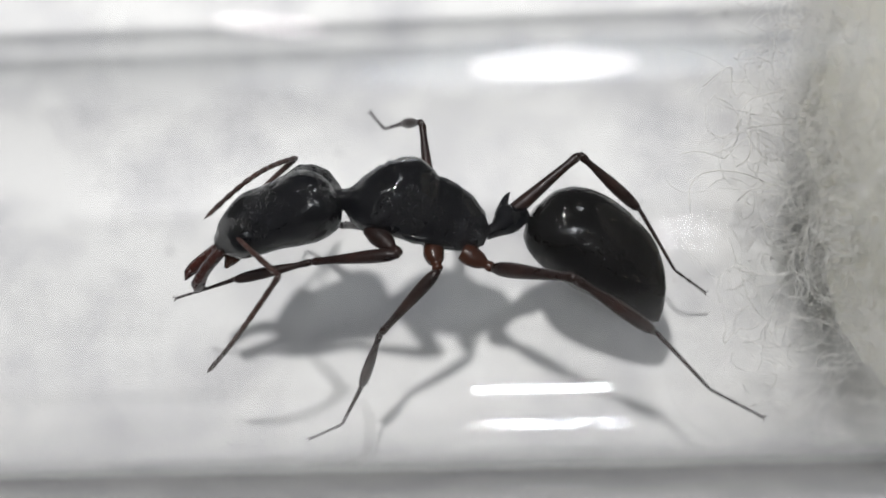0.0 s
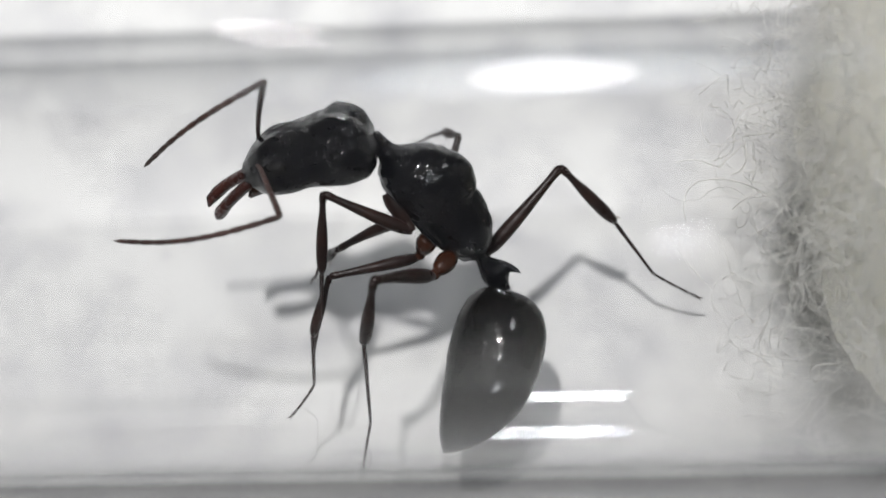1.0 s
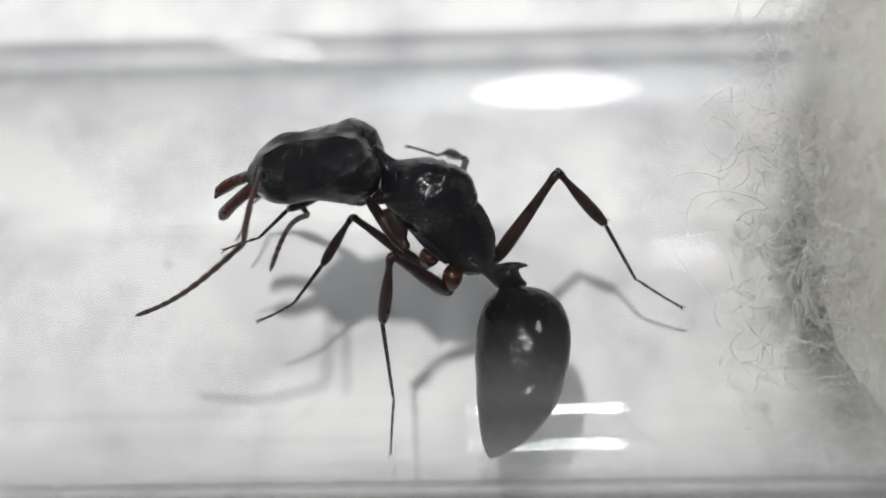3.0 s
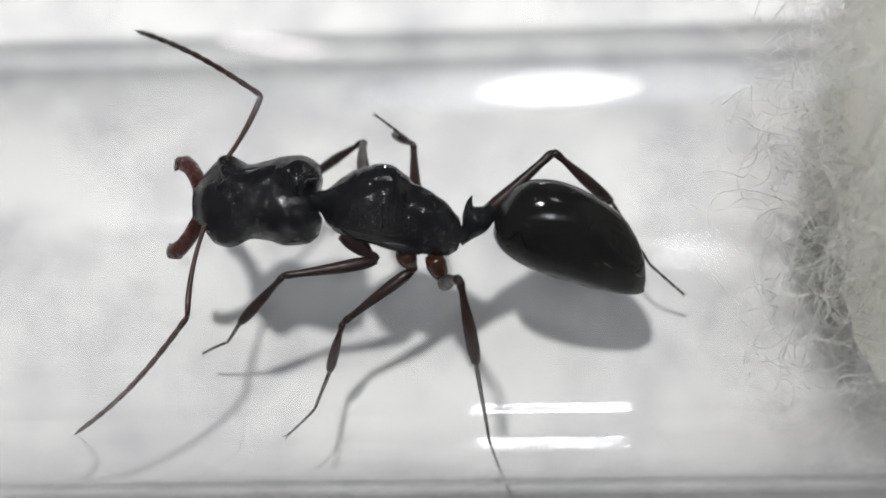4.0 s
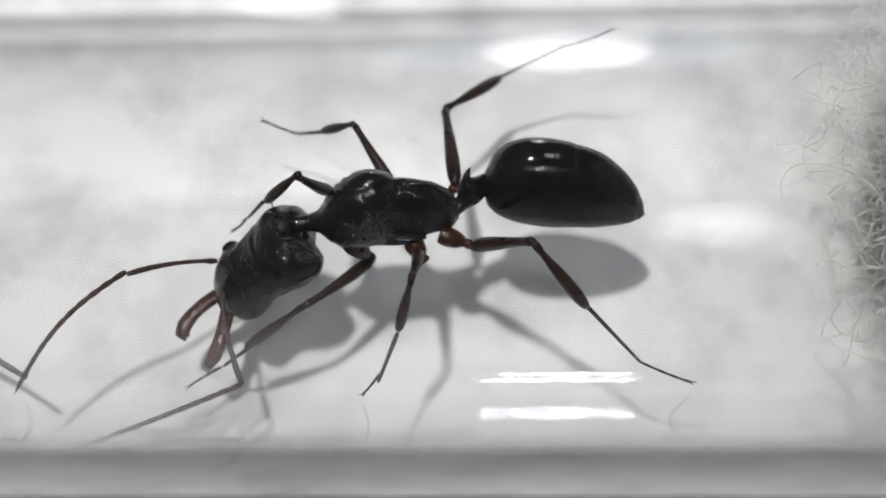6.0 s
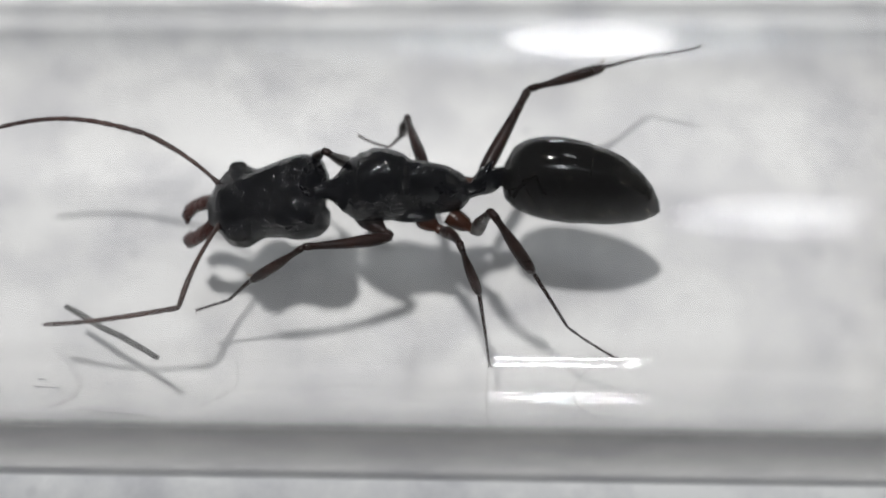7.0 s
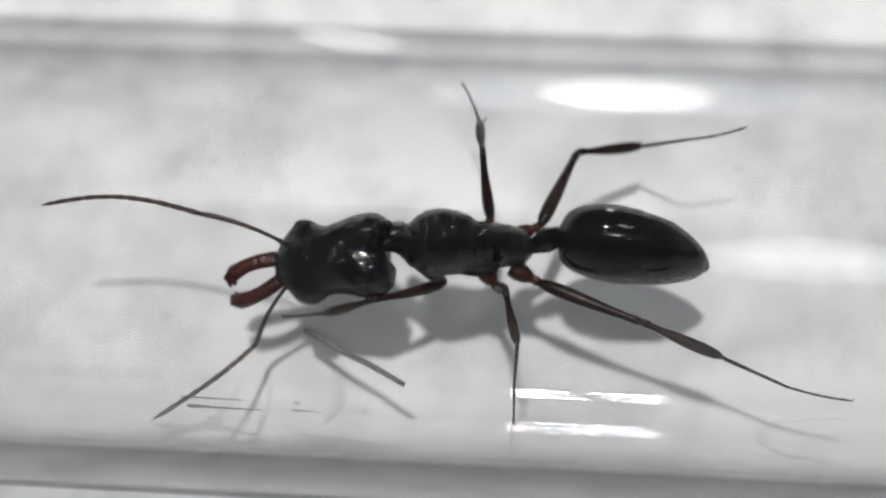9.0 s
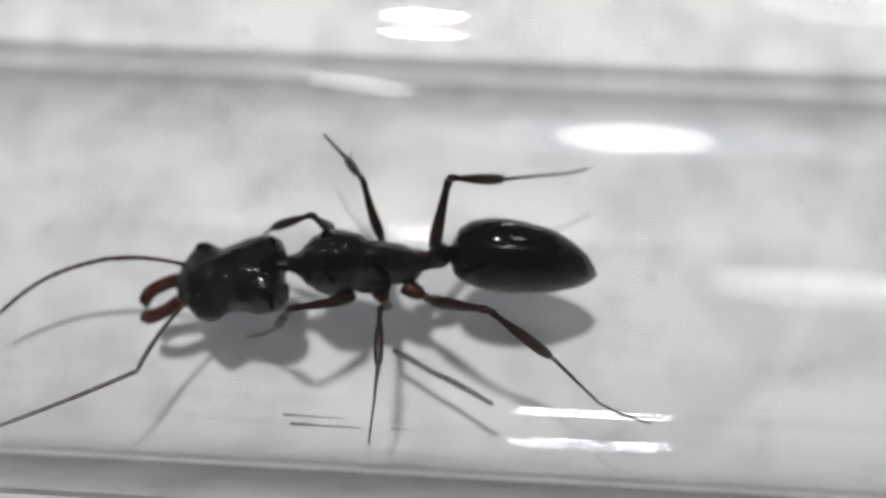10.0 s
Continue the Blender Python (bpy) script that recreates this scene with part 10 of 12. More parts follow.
        (7.65, mm(2.84, -0.29, -1.05, 150, 68, -48)), (7.7, mm(2.67, -0.36, -1.29, 148, 69, -50)), (7.75, mm(2.4, -0.6, -1.61, 146, 71, -53)),
        (7.8, mm(2.04, -0.91, -1.76, -39, 108, 122)), (8, mm(1.75, -0.75, -1.75, -37, 108, 124)), (8.05, mm(1.83, -0.27, -1.64, -35, 107, 126)),
        (8.1, mm(1.87, 0.14, -1.34, -33, 106, 128)), (8.15, mm(1.86, 0.35, -1.06, -32, 105, 130)), (8.2, mm(1.84, 0.16, -1.38, -29, 105, 133)),
        (8.25, mm(1.77, -0.14, -1.58, -25, 104, 137)), (8.3, mm(1.66, -0.48, -1.61, -21, 103, 141)), (8.5, mm(1.55, -0.69, -1.6, -12, 102, 150)),
        (8.62, mm(1.87, -0.88, -1.58, -19, 104, 143)), (8.75, mm(2.13, -0.99, -1.58, -25, 106, 137)), (8.88, mm(2.28, -1.01, -1.61, -30, 107, 132)),
        (9, mm(2.29, -0.95, -1.64, 146, 71, -53)), (9.15, mm(2.46, -0.9, -1.76, 149, 65, -49)), (9.3, mm(2.57, -0.91, -1.9, 149, 60, -49)),
        (9.5, mm(2.41, -1.02, -1.78, 158, 67, -39)), (9.55, mm(2.24, -0.56, -1.8, 151, 68, -47)), (9.6, mm(2.05, -0.15, -1.63, 144, 69, -55)),
        (9.65, mm(1.86, 0.07, -1.39, 135, 69, -64)), (9.7, mm(1.72, -0.17, -1.69, 127, 69, -73)), (9.75, mm(1.62, -0.59, -1.89, 119, 68, -81)),
        (9.8, mm(1.53, -1.08, -1.89, 111, 67, -90)), (9.83, mm(1.75, -0.55, -1.83, 121, 68, -79)), (9.87, mm(1.96, -0.1, -1.49, 130, 69, -69)),
        (9.9, mm(2.13, 0.15, -0.98, 140, 68, -59)), (9.93, mm(2.33, -0.19, -1.17, 149, 68, -49)), (9.97, mm(2.45, -0.7, -1.19, 157, 66, -40)),
        (10, mm(2.47, -1.25, -0.96, 164, 64, -33)),])
    walk(ANT["coxa_RM"], [
        (0, mm(-0.5, -0.38, -0.45, -31, -67, -70)), (0.3, mm(-0.5, -0.38, -0.45, -41, -64, -58)), (0.5, mm(-0.5, -0.38, -0.45, -49, -61, -50)),
        (0.7, mm(-0.5, -0.38, -0.45, -46, -51, -53)), (0.76, mm(-0.5, -0.38, -0.45, -42, -45, -59)), (0.82, mm(-0.5, -0.38, -0.45, -51, -49, -46)),
        (0.88, mm(-0.5, -0.38, -0.45, -51, -47, -46)), (0.94, mm(-0.5, -0.38, -0.45, -55, -47, -41)), (1, mm(-0.5, -0.38, -0.45, -57, -46, -39)),
        (1.2, mm(-0.5, -0.38, -0.45, -44, -39, -57)), (1.5, mm(-0.5, -0.38, -0.45, -54, -50, -44)), (1.54, mm(-0.5, -0.38, -0.45, -47, -50, -52)),
        (1.58, mm(-0.5, -0.38, -0.45, -47, -51, -53)), (1.62, mm(-0.5, -0.38, -0.45, -55, -58, -42)), (1.66, mm(-0.5, -0.38, -0.45, -53, -58, -44)),
        (1.7, mm(-0.5, -0.38, -0.45, -48, -58, -50)), (2, mm(-0.5, -0.38, -0.45, -44, -53, -55)), (2.04, mm(-0.5, -0.38, -0.45, -49, -54, -49)),
        (2.08, mm(-0.5, -0.38, -0.45, -53, -55, -44)), (2.12, mm(-0.5, -0.38, -0.45, -52, -52, -45)), (2.16, mm(-0.5, -0.38, -0.45, -44, -45, -56)),
        (2.2, mm(-0.5, -0.38, -0.45, -41, -42, -60)), (2.5, mm(-0.5, -0.38, -0.45, -43, -33, -58)), (2.7, mm(-0.5, -0.38, -0.45, -45, -32, -54)),
        (2.88, mm(-0.5, -0.38, -0.45, -42, -37, -59)), (3.07, mm(-0.5, -0.38, -0.45, -44, -46, -56)), (3.25, mm(-0.5, -0.38, -0.45, -34, -42, -70)),
        (3.43, mm(-0.5, -0.38, -0.45, -31, -48, -74)), (3.62, mm(-0.5, -0.38, -0.45, -25, -49, -82)), (3.8, mm(-0.5, -0.38, -0.45, -18, -53, -92)),
        (3.87, mm(-0.5, -0.38, -0.45, -18, -60, -92)), (3.93, mm(-0.5, -0.38, -0.45, -16, -54, -93)), (4, mm(-0.5, -0.38, -0.45, -15, -57, -95)),
        (4.1, mm(-0.5, -0.38, -0.45, -15, -57, -95)), (4.2, mm(-0.5, -0.38, -0.45, -15, -57, -95)), (4.3, mm(-0.5, -0.38, -0.45, -14, -55, -97)),
        (4.4, mm(-0.5, -0.38, -0.45, -14, -55, -97)), (4.5, mm(-0.5, -0.38, -0.45, -14, -54, -96)), (4.6, mm(-0.5, -0.38, -0.45, -9, -53, -103)),
        (4.7, mm(-0.5, -0.38, -0.45, -4, -56, -109)), (4.8, mm(-0.5, -0.38, -0.45, -1, -49, -112)), (4.9, mm(-0.5, -0.38, -0.45, -4, -42, -108)),
        (5, mm(-0.5, -0.38, -0.45, -3, -46, -110)), (5.05, mm(-0.5, -0.38, -0.45, -6, -46, -105)), (5.1, mm(-0.5, -0.38, -0.45, -8, -45, -102)),
        (5.15, mm(-0.5, -0.38, -0.45, -10, -50, -100)), (5.2, mm(-0.5, -0.38, -0.45, -13, -50, -96)), (5.42, mm(-0.5, -0.38, -0.45, -20, -43, -86)),
        (5.64, mm(-0.5, -0.38, -0.45, -28, -48, -76)), (5.86, mm(-0.5, -0.38, -0.45, -33, -40, -68)), (6.08, mm(-0.5, -0.38, -0.45, -37, -34, -61)),
        (6.3, mm(-0.5, -0.38, -0.45, -40, -28, -55)), (6.5, mm(-0.5, -0.38, -0.45, -43, -40, -51)), (6.65, mm(-0.5, -0.38, -0.45, -32, -27, -70)),
        (6.8, mm(-0.5, -0.38, -0.45, -26, -38, -82)), (6.9, mm(-0.5, -0.38, -0.45, -17, -52, -93)), (7, mm(-0.5, -0.38, -0.45, 2, -65, -116)),
        (7.06, mm(-0.5, -0.38, -0.45, 10, -58, -125)), (7.12, mm(-0.5, -0.38, -0.45, 15, -51, -131)), (7.18, mm(-0.5, -0.38, -0.45, 18, -43, -135)),
        (7.24, mm(-0.5, -0.38, -0.45, 22, -37, -140)), (7.3, mm(-0.5, -0.38, -0.45, 25, -32, -146)), (7.5, mm(-0.5, -0.38, -0.45, 26, -16, -150)),
        (7.54, mm(-0.5, -0.38, -0.45, 25, -18, -145)), (7.59, mm(-0.5, -0.38, -0.45, 25, -32, -146)), (7.63, mm(-0.5, -0.38, -0.45, 24, -39, -144)),
        (7.67, mm(-0.5, -0.38, -0.45, 22, -45, -142)), (7.71, mm(-0.5, -0.38, -0.45, 20, -53, -138)), (7.76, mm(-0.5, -0.38, -0.45, 18, -59, -136)),
        (7.8, mm(-0.5, -0.38, -0.45, 14, -66, -132)), (8, mm(-0.5, -0.38, -0.45, -6, -71, -110)), (8.15, mm(-0.5, -0.38, -0.45, 17, -71, -135)),
        (8.3, mm(-0.5, -0.38, -0.45, 38, -73, -157)), (8.5, mm(-0.5, -0.38, -0.45, 21, -62, -138)), (9, mm(-0.5, -0.38, -0.45, 6, 16, -108)),
        (9.15, mm(-0.5, -0.38, -0.45, 3, 5, -120)), (9.3, mm(-0.5, -0.38, -0.45, 3, -1, -132)), (9.5, mm(-0.5, -0.38, -0.45, 4, -10, -138)),
        (9.65, mm(-0.5, -0.38, -0.45, 6, -9, -152)), (9.8, mm(-0.5, -0.38, -0.45, 8, -8, -164)), (9.84, mm(-0.5, -0.38, -0.45, 6, -13, -153)),
        (9.88, mm(-0.5, -0.38, -0.45, 3, -2, -136)), (9.92, mm(-0.5, -0.38, -0.45, 3, 0, -123)), (9.96, mm(-0.5, -0.38, -0.45, 4, 6, -110)),
        (10, mm(-0.5, -0.38, -0.45, 6, 9, -97)),])
    walk(ANT["femur_RM"], [
        (0, mm(-0.42, -0.6, 0.1, -45, -56, -56)), (0.3, mm(-0.36, -0.6, 0.09, -42, -46, -59)), (0.5, mm(-0.31, -0.6, 0.07, -37, -31, -69)),
        (0.7, mm(-0.27, -0.68, 0.02, -33, -19, -77)), (0.76, mm(-0.28, -0.74, -0.03, -33, -16, -78)), (0.82, mm(-0.23, -0.67, 0, -32, -12, -81)),
        (0.88, mm(-0.22, -0.68, -0.01, -32, -10, -82)), (0.94, mm(-0.19, -0.65, -0.01, -31, -7, -84)), (1, mm(-0.18, -0.64, -0.02, -31, -5, -85)),
        (1.2, mm(-0.25, -0.77, -0.07, -31, -6, -85)), (1.5, mm(-0.22, -0.64, 0.01, -32, -11, -84)), (1.54, mm(-0.26, -0.68, 0.01, -32, -13, -83)),
        (1.58, mm(-0.27, -0.68, 0.02, -32, -15, -83)), (1.62, mm(-0.26, -0.6, 0.06, -32, -16, -81)), (1.66, mm(-0.27, -0.6, 0.06, -32, -17, -82)),
        (1.7, mm(-0.3, -0.62, 0.06, -32, -18, -82)), (2, mm(-0.29, -0.68, 0.03, -33, -15, -78)), (2.04, mm(-0.27, -0.65, 0.04, -33, -13, -80)),
        (2.08, mm(-0.25, -0.62, 0.04, -32, -12, -81)), (2.12, mm(-0.24, -0.64, 0.03, -32, -10, -84)), (2.16, mm(-0.26, -0.73, -0.03, -31, -9, -86)),
        (2.2, mm(-0.28, -0.77, -0.05, -31, -7, -87)), (2.5, mm(-0.23, -0.81, -0.13, -31, 2, -93)), (2.7, mm(-0.2, -0.79, -0.13, -31, 1, -91)),
        (2.88, mm(-0.25, -0.79, -0.09, -31, -1, -91)), (3.07, mm(-0.27, -0.73, -0.02, -31, 0, -88)), (3.25, mm(-0.35, -0.8, -0.05, -31, 1, -81)),
        (3.43, mm(-0.39, -0.77, -0.01, -31, -1, -76)), (3.62, mm(-0.45, -0.77, 0, -31, -6, -71)), (3.8, mm(-0.51, -0.74, 0.03, -31, -13, -71)),
        (3.87, mm(-0.51, -0.68, 0.07, -31, -16, -73)), (3.93, mm(-0.52, -0.73, 0.03, -30, -17, -74)), (4, mm(-0.53, -0.7, 0.06, -30, -18, -76)),
        (4.1, mm(-0.53, -0.7, 0.05, -30, -18, -77)), (4.2, mm(-0.53, -0.7, 0.05, -29, -17, -78)), (4.3, mm(-0.54, -0.72, 0.04, -29, -17, -78)),
        (4.4, mm(-0.54, -0.72, 0.04, -29, -16, -78)), (4.5, mm(-0.54, -0.73, 0.04, -29, -15, -78)), (4.6, mm(-0.58, -0.73, 0.03, -29, -17, -79)),
        (4.7, mm(-0.61, -0.7, 0.05, -29, -16, -80)), (4.8, mm(-0.65, -0.74, 0, -28, -16, -82)), (4.9, mm(-0.64, -0.8, -0.05, -28, -14, -85)),
        (5, mm(-0.64, -0.77, -0.02, -27, -12, -87)), (5.05, mm(-0.61, -0.78, -0.02, -27, -8, -86)), (5.1, mm(-0.59, -0.79, -0.02, -27, -4, -85)),
        (5.15, mm(-0.57, -0.76, 0.01, -27, 0, -84)), (5.2, mm(-0.54, -0.77, 0.01, -27, 3, -83)), (5.42, mm(-0.47, -0.82, -0.04, -27, -4, -78)),
        (5.64, mm(-0.4, -0.77, -0, -28, -12, -73)), (5.86, mm(-0.33, -0.81, -0.07, -30, -18, -67)), (6.08, mm(-0.26, -0.82, -0.11, -32, -24, -60)),
        (6.3, mm(-0.2, -0.81, -0.17, -35, -25, -53)), (6.5, mm(-0.21, -0.74, -0.06, -32, -9, -63)), (6.65, mm(-0.32, -0.88, -0.17, -32, 1, -69)),
        (6.8, mm(-0.43, -0.85, -0.08, -33, 12, -75)), (6.9, mm(-0.52, -0.75, 0.02, -33, 13, -76)), (7, mm(-0.61, -0.61, 0.09, -33, 14, -76)),
        (7.06, mm(-0.68, -0.64, 0.06, -33, 14, -78)), (7.12, mm(-0.75, -0.67, 0.01, -33, 14, -78)), (7.18, mm(-0.81, -0.69, -0.04, -33, 14, -79)),
        (7.24, mm(-0.87, -0.69, -0.09, -34, 15, -80)), (7.3, mm(-0.92, -0.67, -0.13, -34, 16, -81)), (7.5, mm(-1, -0.67, -0.28, -36, 11, -88)),
        (7.54, mm(-0.97, -0.7, -0.27, -35, 13, -86)), (7.59, mm(-0.92, -0.66, -0.13, -35, 14, -84)), (7.63, mm(-0.88, -0.65, -0.07, -34, 15, -81)),
        (7.67, mm(-0.83, -0.64, -0.02, -33, 17, -78)), (7.71, mm(-0.77, -0.62, 0.03, -32, 18, -76)), (7.76, mm(-0.72, -0.59, 0.07, -31, 20, -73)),
        (7.8, mm(-0.66, -0.56, 0.1, -30, 22, -70)), (8, mm(-0.57, -0.57, 0.12, -29, 17, -66)), (8.15, mm(-0.64, -0.52, 0.12, -30, 18, -68)),
        (8.3, mm(-0.66, -0.45, 0.12, -31, 20, -72)), (8.5, mm(-0.71, -0.57, 0.08, -33, 19, -77)), (9, mm(-0.68, -0.93, -0.62, -34, -58, -73)),
        (9.15, mm(-0.8, -0.9, -0.5, -34, -62, -74)), (9.3, mm(-0.9, -0.83, -0.44, -32, -65, -76)), (9.5, mm(-0.94, -0.77, -0.35, -28, -72, -80)),
        (9.65, mm(-1.02, -0.66, -0.36, -16, -64, -93)), (9.8, mm(-1.07, -0.55, -0.36, -9, -55, -101)), (9.84, mm(-1.02, -0.65, -0.32, -15, -58, -94)),
        (9.88, mm(-0.93, -0.8, -0.43, -21, -59, -87)), (9.92, mm(-0.83, -0.88, -0.45, -28, -61, -79)), (9.96, mm(-0.7, -0.94, -0.51, -36, -62, -70)),
        (10, mm(-0.57, -0.97, -0.55, -44, -64, -60)),])
    walk(ANT["tibia_RM"], [
        (0, mm(0.2, -1.51, 1.72, -87, 15, -79)), (0.3, mm(0.33, -1.77, 1.51, -88, 26, -82)), (0.5, mm(0.3, -2.17, 1.08, -92, 41, -89)),
        (0.7, mm(0.15, -2.48, 0.66, -86, 49, -81)), (0.76, mm(0.1, -2.59, 0.51, -89, 46, -85)), (0.82, mm(0.07, -2.56, 0.42, -90, 44, -86)),
        (0.88, mm(0.04, -2.59, 0.32, -92, 41, -90)), (0.94, mm(0.02, -2.58, 0.24, -94, 39, -92)), (1, mm(-0.01, -2.58, 0.17, -96, 36, -95)),
        (1.2, mm(-0.08, -2.72, 0.12, -95, 33, -94)), (1.5, mm(-0.01, -2.56, 0.38, -95, 36, -93)), (1.54, mm(-0.03, -2.58, 0.44, -95, 36, -94)),
        (1.58, mm(-0.03, -2.56, 0.52, -96, 37, -95)), (1.62, mm(0.02, -2.46, 0.6, -96, 37, -96)), (1.66, mm(-0, -2.46, 0.63, -97, 37, -96)),
        (1.7, mm(-0.02, -2.47, 0.66, -97, 37, -97)), (2, mm(0.09, -2.53, 0.53, -91, 41, -87)), (2.04, mm(0.06, -2.53, 0.49, -91, 38, -88)),
        (2.08, mm(0.04, -2.51, 0.46, -92, 36, -90)), (2.12, mm(-0.04, -2.56, 0.37, -93, 34, -92)), (2.16, mm(-0.12, -2.66, 0.28, -94, 32, -93)),
        (2.2, mm(-0.18, -2.71, 0.2, -95, 30, -95)), (2.5, mm(-0.32, -2.77, -0.2, -96, 39, -96)), (2.7, mm(-0.22, -2.75, -0.17, -98, 40, -99)),
        (2.88, mm(-0.27, -2.75, -0.05, -93, 39, -92)), (3.07, mm(-0.19, -2.69, -0.02, -89, 37, -85)), (3.25, mm(-0.06, -2.74, -0.08, -85, 34, -79)),
        (3.43, mm(0.07, -2.67, 0.02, -83, 30, -75)), (3.62, mm(0.17, -2.62, 0.21, -82, 25, -72)), (3.8, mm(0.1, -2.55, 0.48, -80, 21, -68)),
        (3.87, mm(0.05, -2.49, 0.59, -80, 21, -68)), (3.93, mm(-0.02, -2.53, 0.62, -80, 20, -67)), (4, mm(-0.09, -2.52, 0.65, -80, 19, -66)),
        (4.1, mm(-0.12, -2.52, 0.65, -80, 14, -66)), (4.2, mm(-0.15, -2.53, 0.64, -80, 10, -66)), (4.3, mm(-0.15, -2.55, 0.62, -80, 6, -67)),
        (4.4, mm(-0.16, -2.57, 0.59, -80, 1, -69)), (4.5, mm(-0.16, -2.58, 0.56, -80, -3, -71)), (4.6, mm(-0.23, -2.57, 0.61, -80, 3, -79)),
        (4.7, mm(-0.29, -2.55, 0.6, -81, 10, -87)), (4.8, mm(-0.38, -2.61, 0.53, -82, 19, -92)), (4.9, mm(-0.46, -2.7, 0.42, -82, 17, -90)),
        (5, mm(-0.54, -2.68, 0.4, -81, 16, -88)), (5.05, mm(-0.48, -2.72, 0.25, -81, 15, -87)), (5.1, mm(-0.42, -2.74, 0.12, -80, 12, -86)),
        (5.15, mm(-0.36, -2.71, 0.02, -80, 11, -85)), (5.2, mm(-0.3, -2.71, -0.11, -80, 10, -84)), (5.42, mm(-0.08, -2.73, 0.11, -77, 14, -72)),
        (5.64, mm(0.15, -2.61, 0.4, -74, 20, -59)), (5.86, mm(0.39, -2.53, 0.55, -70, 28, -49)), (6.08, mm(0.63, -2.37, 0.68, -65, 38, -40)),
        (6.3, mm(0.86, -2.24, 0.66, -58, 48, -31)), (6.5, mm(0.68, -2.45, 0.26, -69, 56, -45)), (6.65, mm(0.38, -2.71, -0.21, -72, 64, -48)),
        (6.8, mm(0.05, -2.7, -0.49, -81, 70, -58)), (6.9, mm(-0.07, -2.61, -0.4, -87, 70, -64)), (7, mm(-0.16, -2.46, -0.37, -94, 70, -71)),
        (7.06, mm(-0.27, -2.5, -0.41, -100, 73, -77)), (7.12, mm(-0.37, -2.53, -0.47, 71, 105, 93)), (7.18, mm(-0.46, -2.56, -0.51, 56, 103, 77)),
        (7.24, mm(-0.55, -2.55, -0.6, 44, 105, 65)), (7.3, mm(-0.64, -2.54, -0.66, 33, 107, 54)), (7.5, mm(-0.94, -2.59, -0.67, 16, 107, 36)),
        (7.54, mm(-0.82, -2.61, -0.7, 18, 120, 38)), (7.59, mm(-0.71, -2.55, -0.62, 24, 131, 46)), (7.63, mm(-0.58, -2.52, -0.59, 31, 142, 55)),
        (7.67, mm(-0.45, -2.48, -0.59, 37, 151, 67)), (7.71, mm(-0.31, -2.42, -0.59, -138, 24, -101)), (7.76, mm(-0.17, -2.35, -0.6, -132, 21, -88)),
        (7.8, mm(-0.03, -2.27, -0.62, -128, 21, -75)), (8, mm(0.2, -2.27, -0.47, -124, 14, -64)), (8.15, mm(0.05, -2.25, -0.49, -126, 24, -69)),
        (8.3, mm(-0.08, -2.2, -0.53, -129, 33, -74)), (8.5, mm(-0.3, -2.38, -0.55, -131, 33, -78)), (9, mm(-0.38, -1.92, 1.05, -136, 36, -88)),
        (9.15, mm(-0.55, -1.77, 1.23, -139, 37, -93)), (9.3, mm(-0.7, -1.62, 1.34, 37, 142, 81)), (9.5, mm(-0.84, -1.37, 1.52, 32, 145, 72)),
        (9.65, mm(-1.07, -1.53, 1.4, 29, 151, 66)), (9.8, mm(-1.29, -1.64, 1.25, 26, 155, 60)), (9.84, mm(-1.09, -1.69, 1.34, 30, 156, 71)),
        (9.88, mm(-0.88, -1.81, 1.25, -145, 25, -98)), (9.92, mm(-0.64, -1.82, 1.26, -140, 27, -87)), (9.96, mm(-0.39, -1.81, 1.22, -135, 31, -76)),
        (10, mm(-0.14, -1.72, 1.21, -129, 35, -65)),])
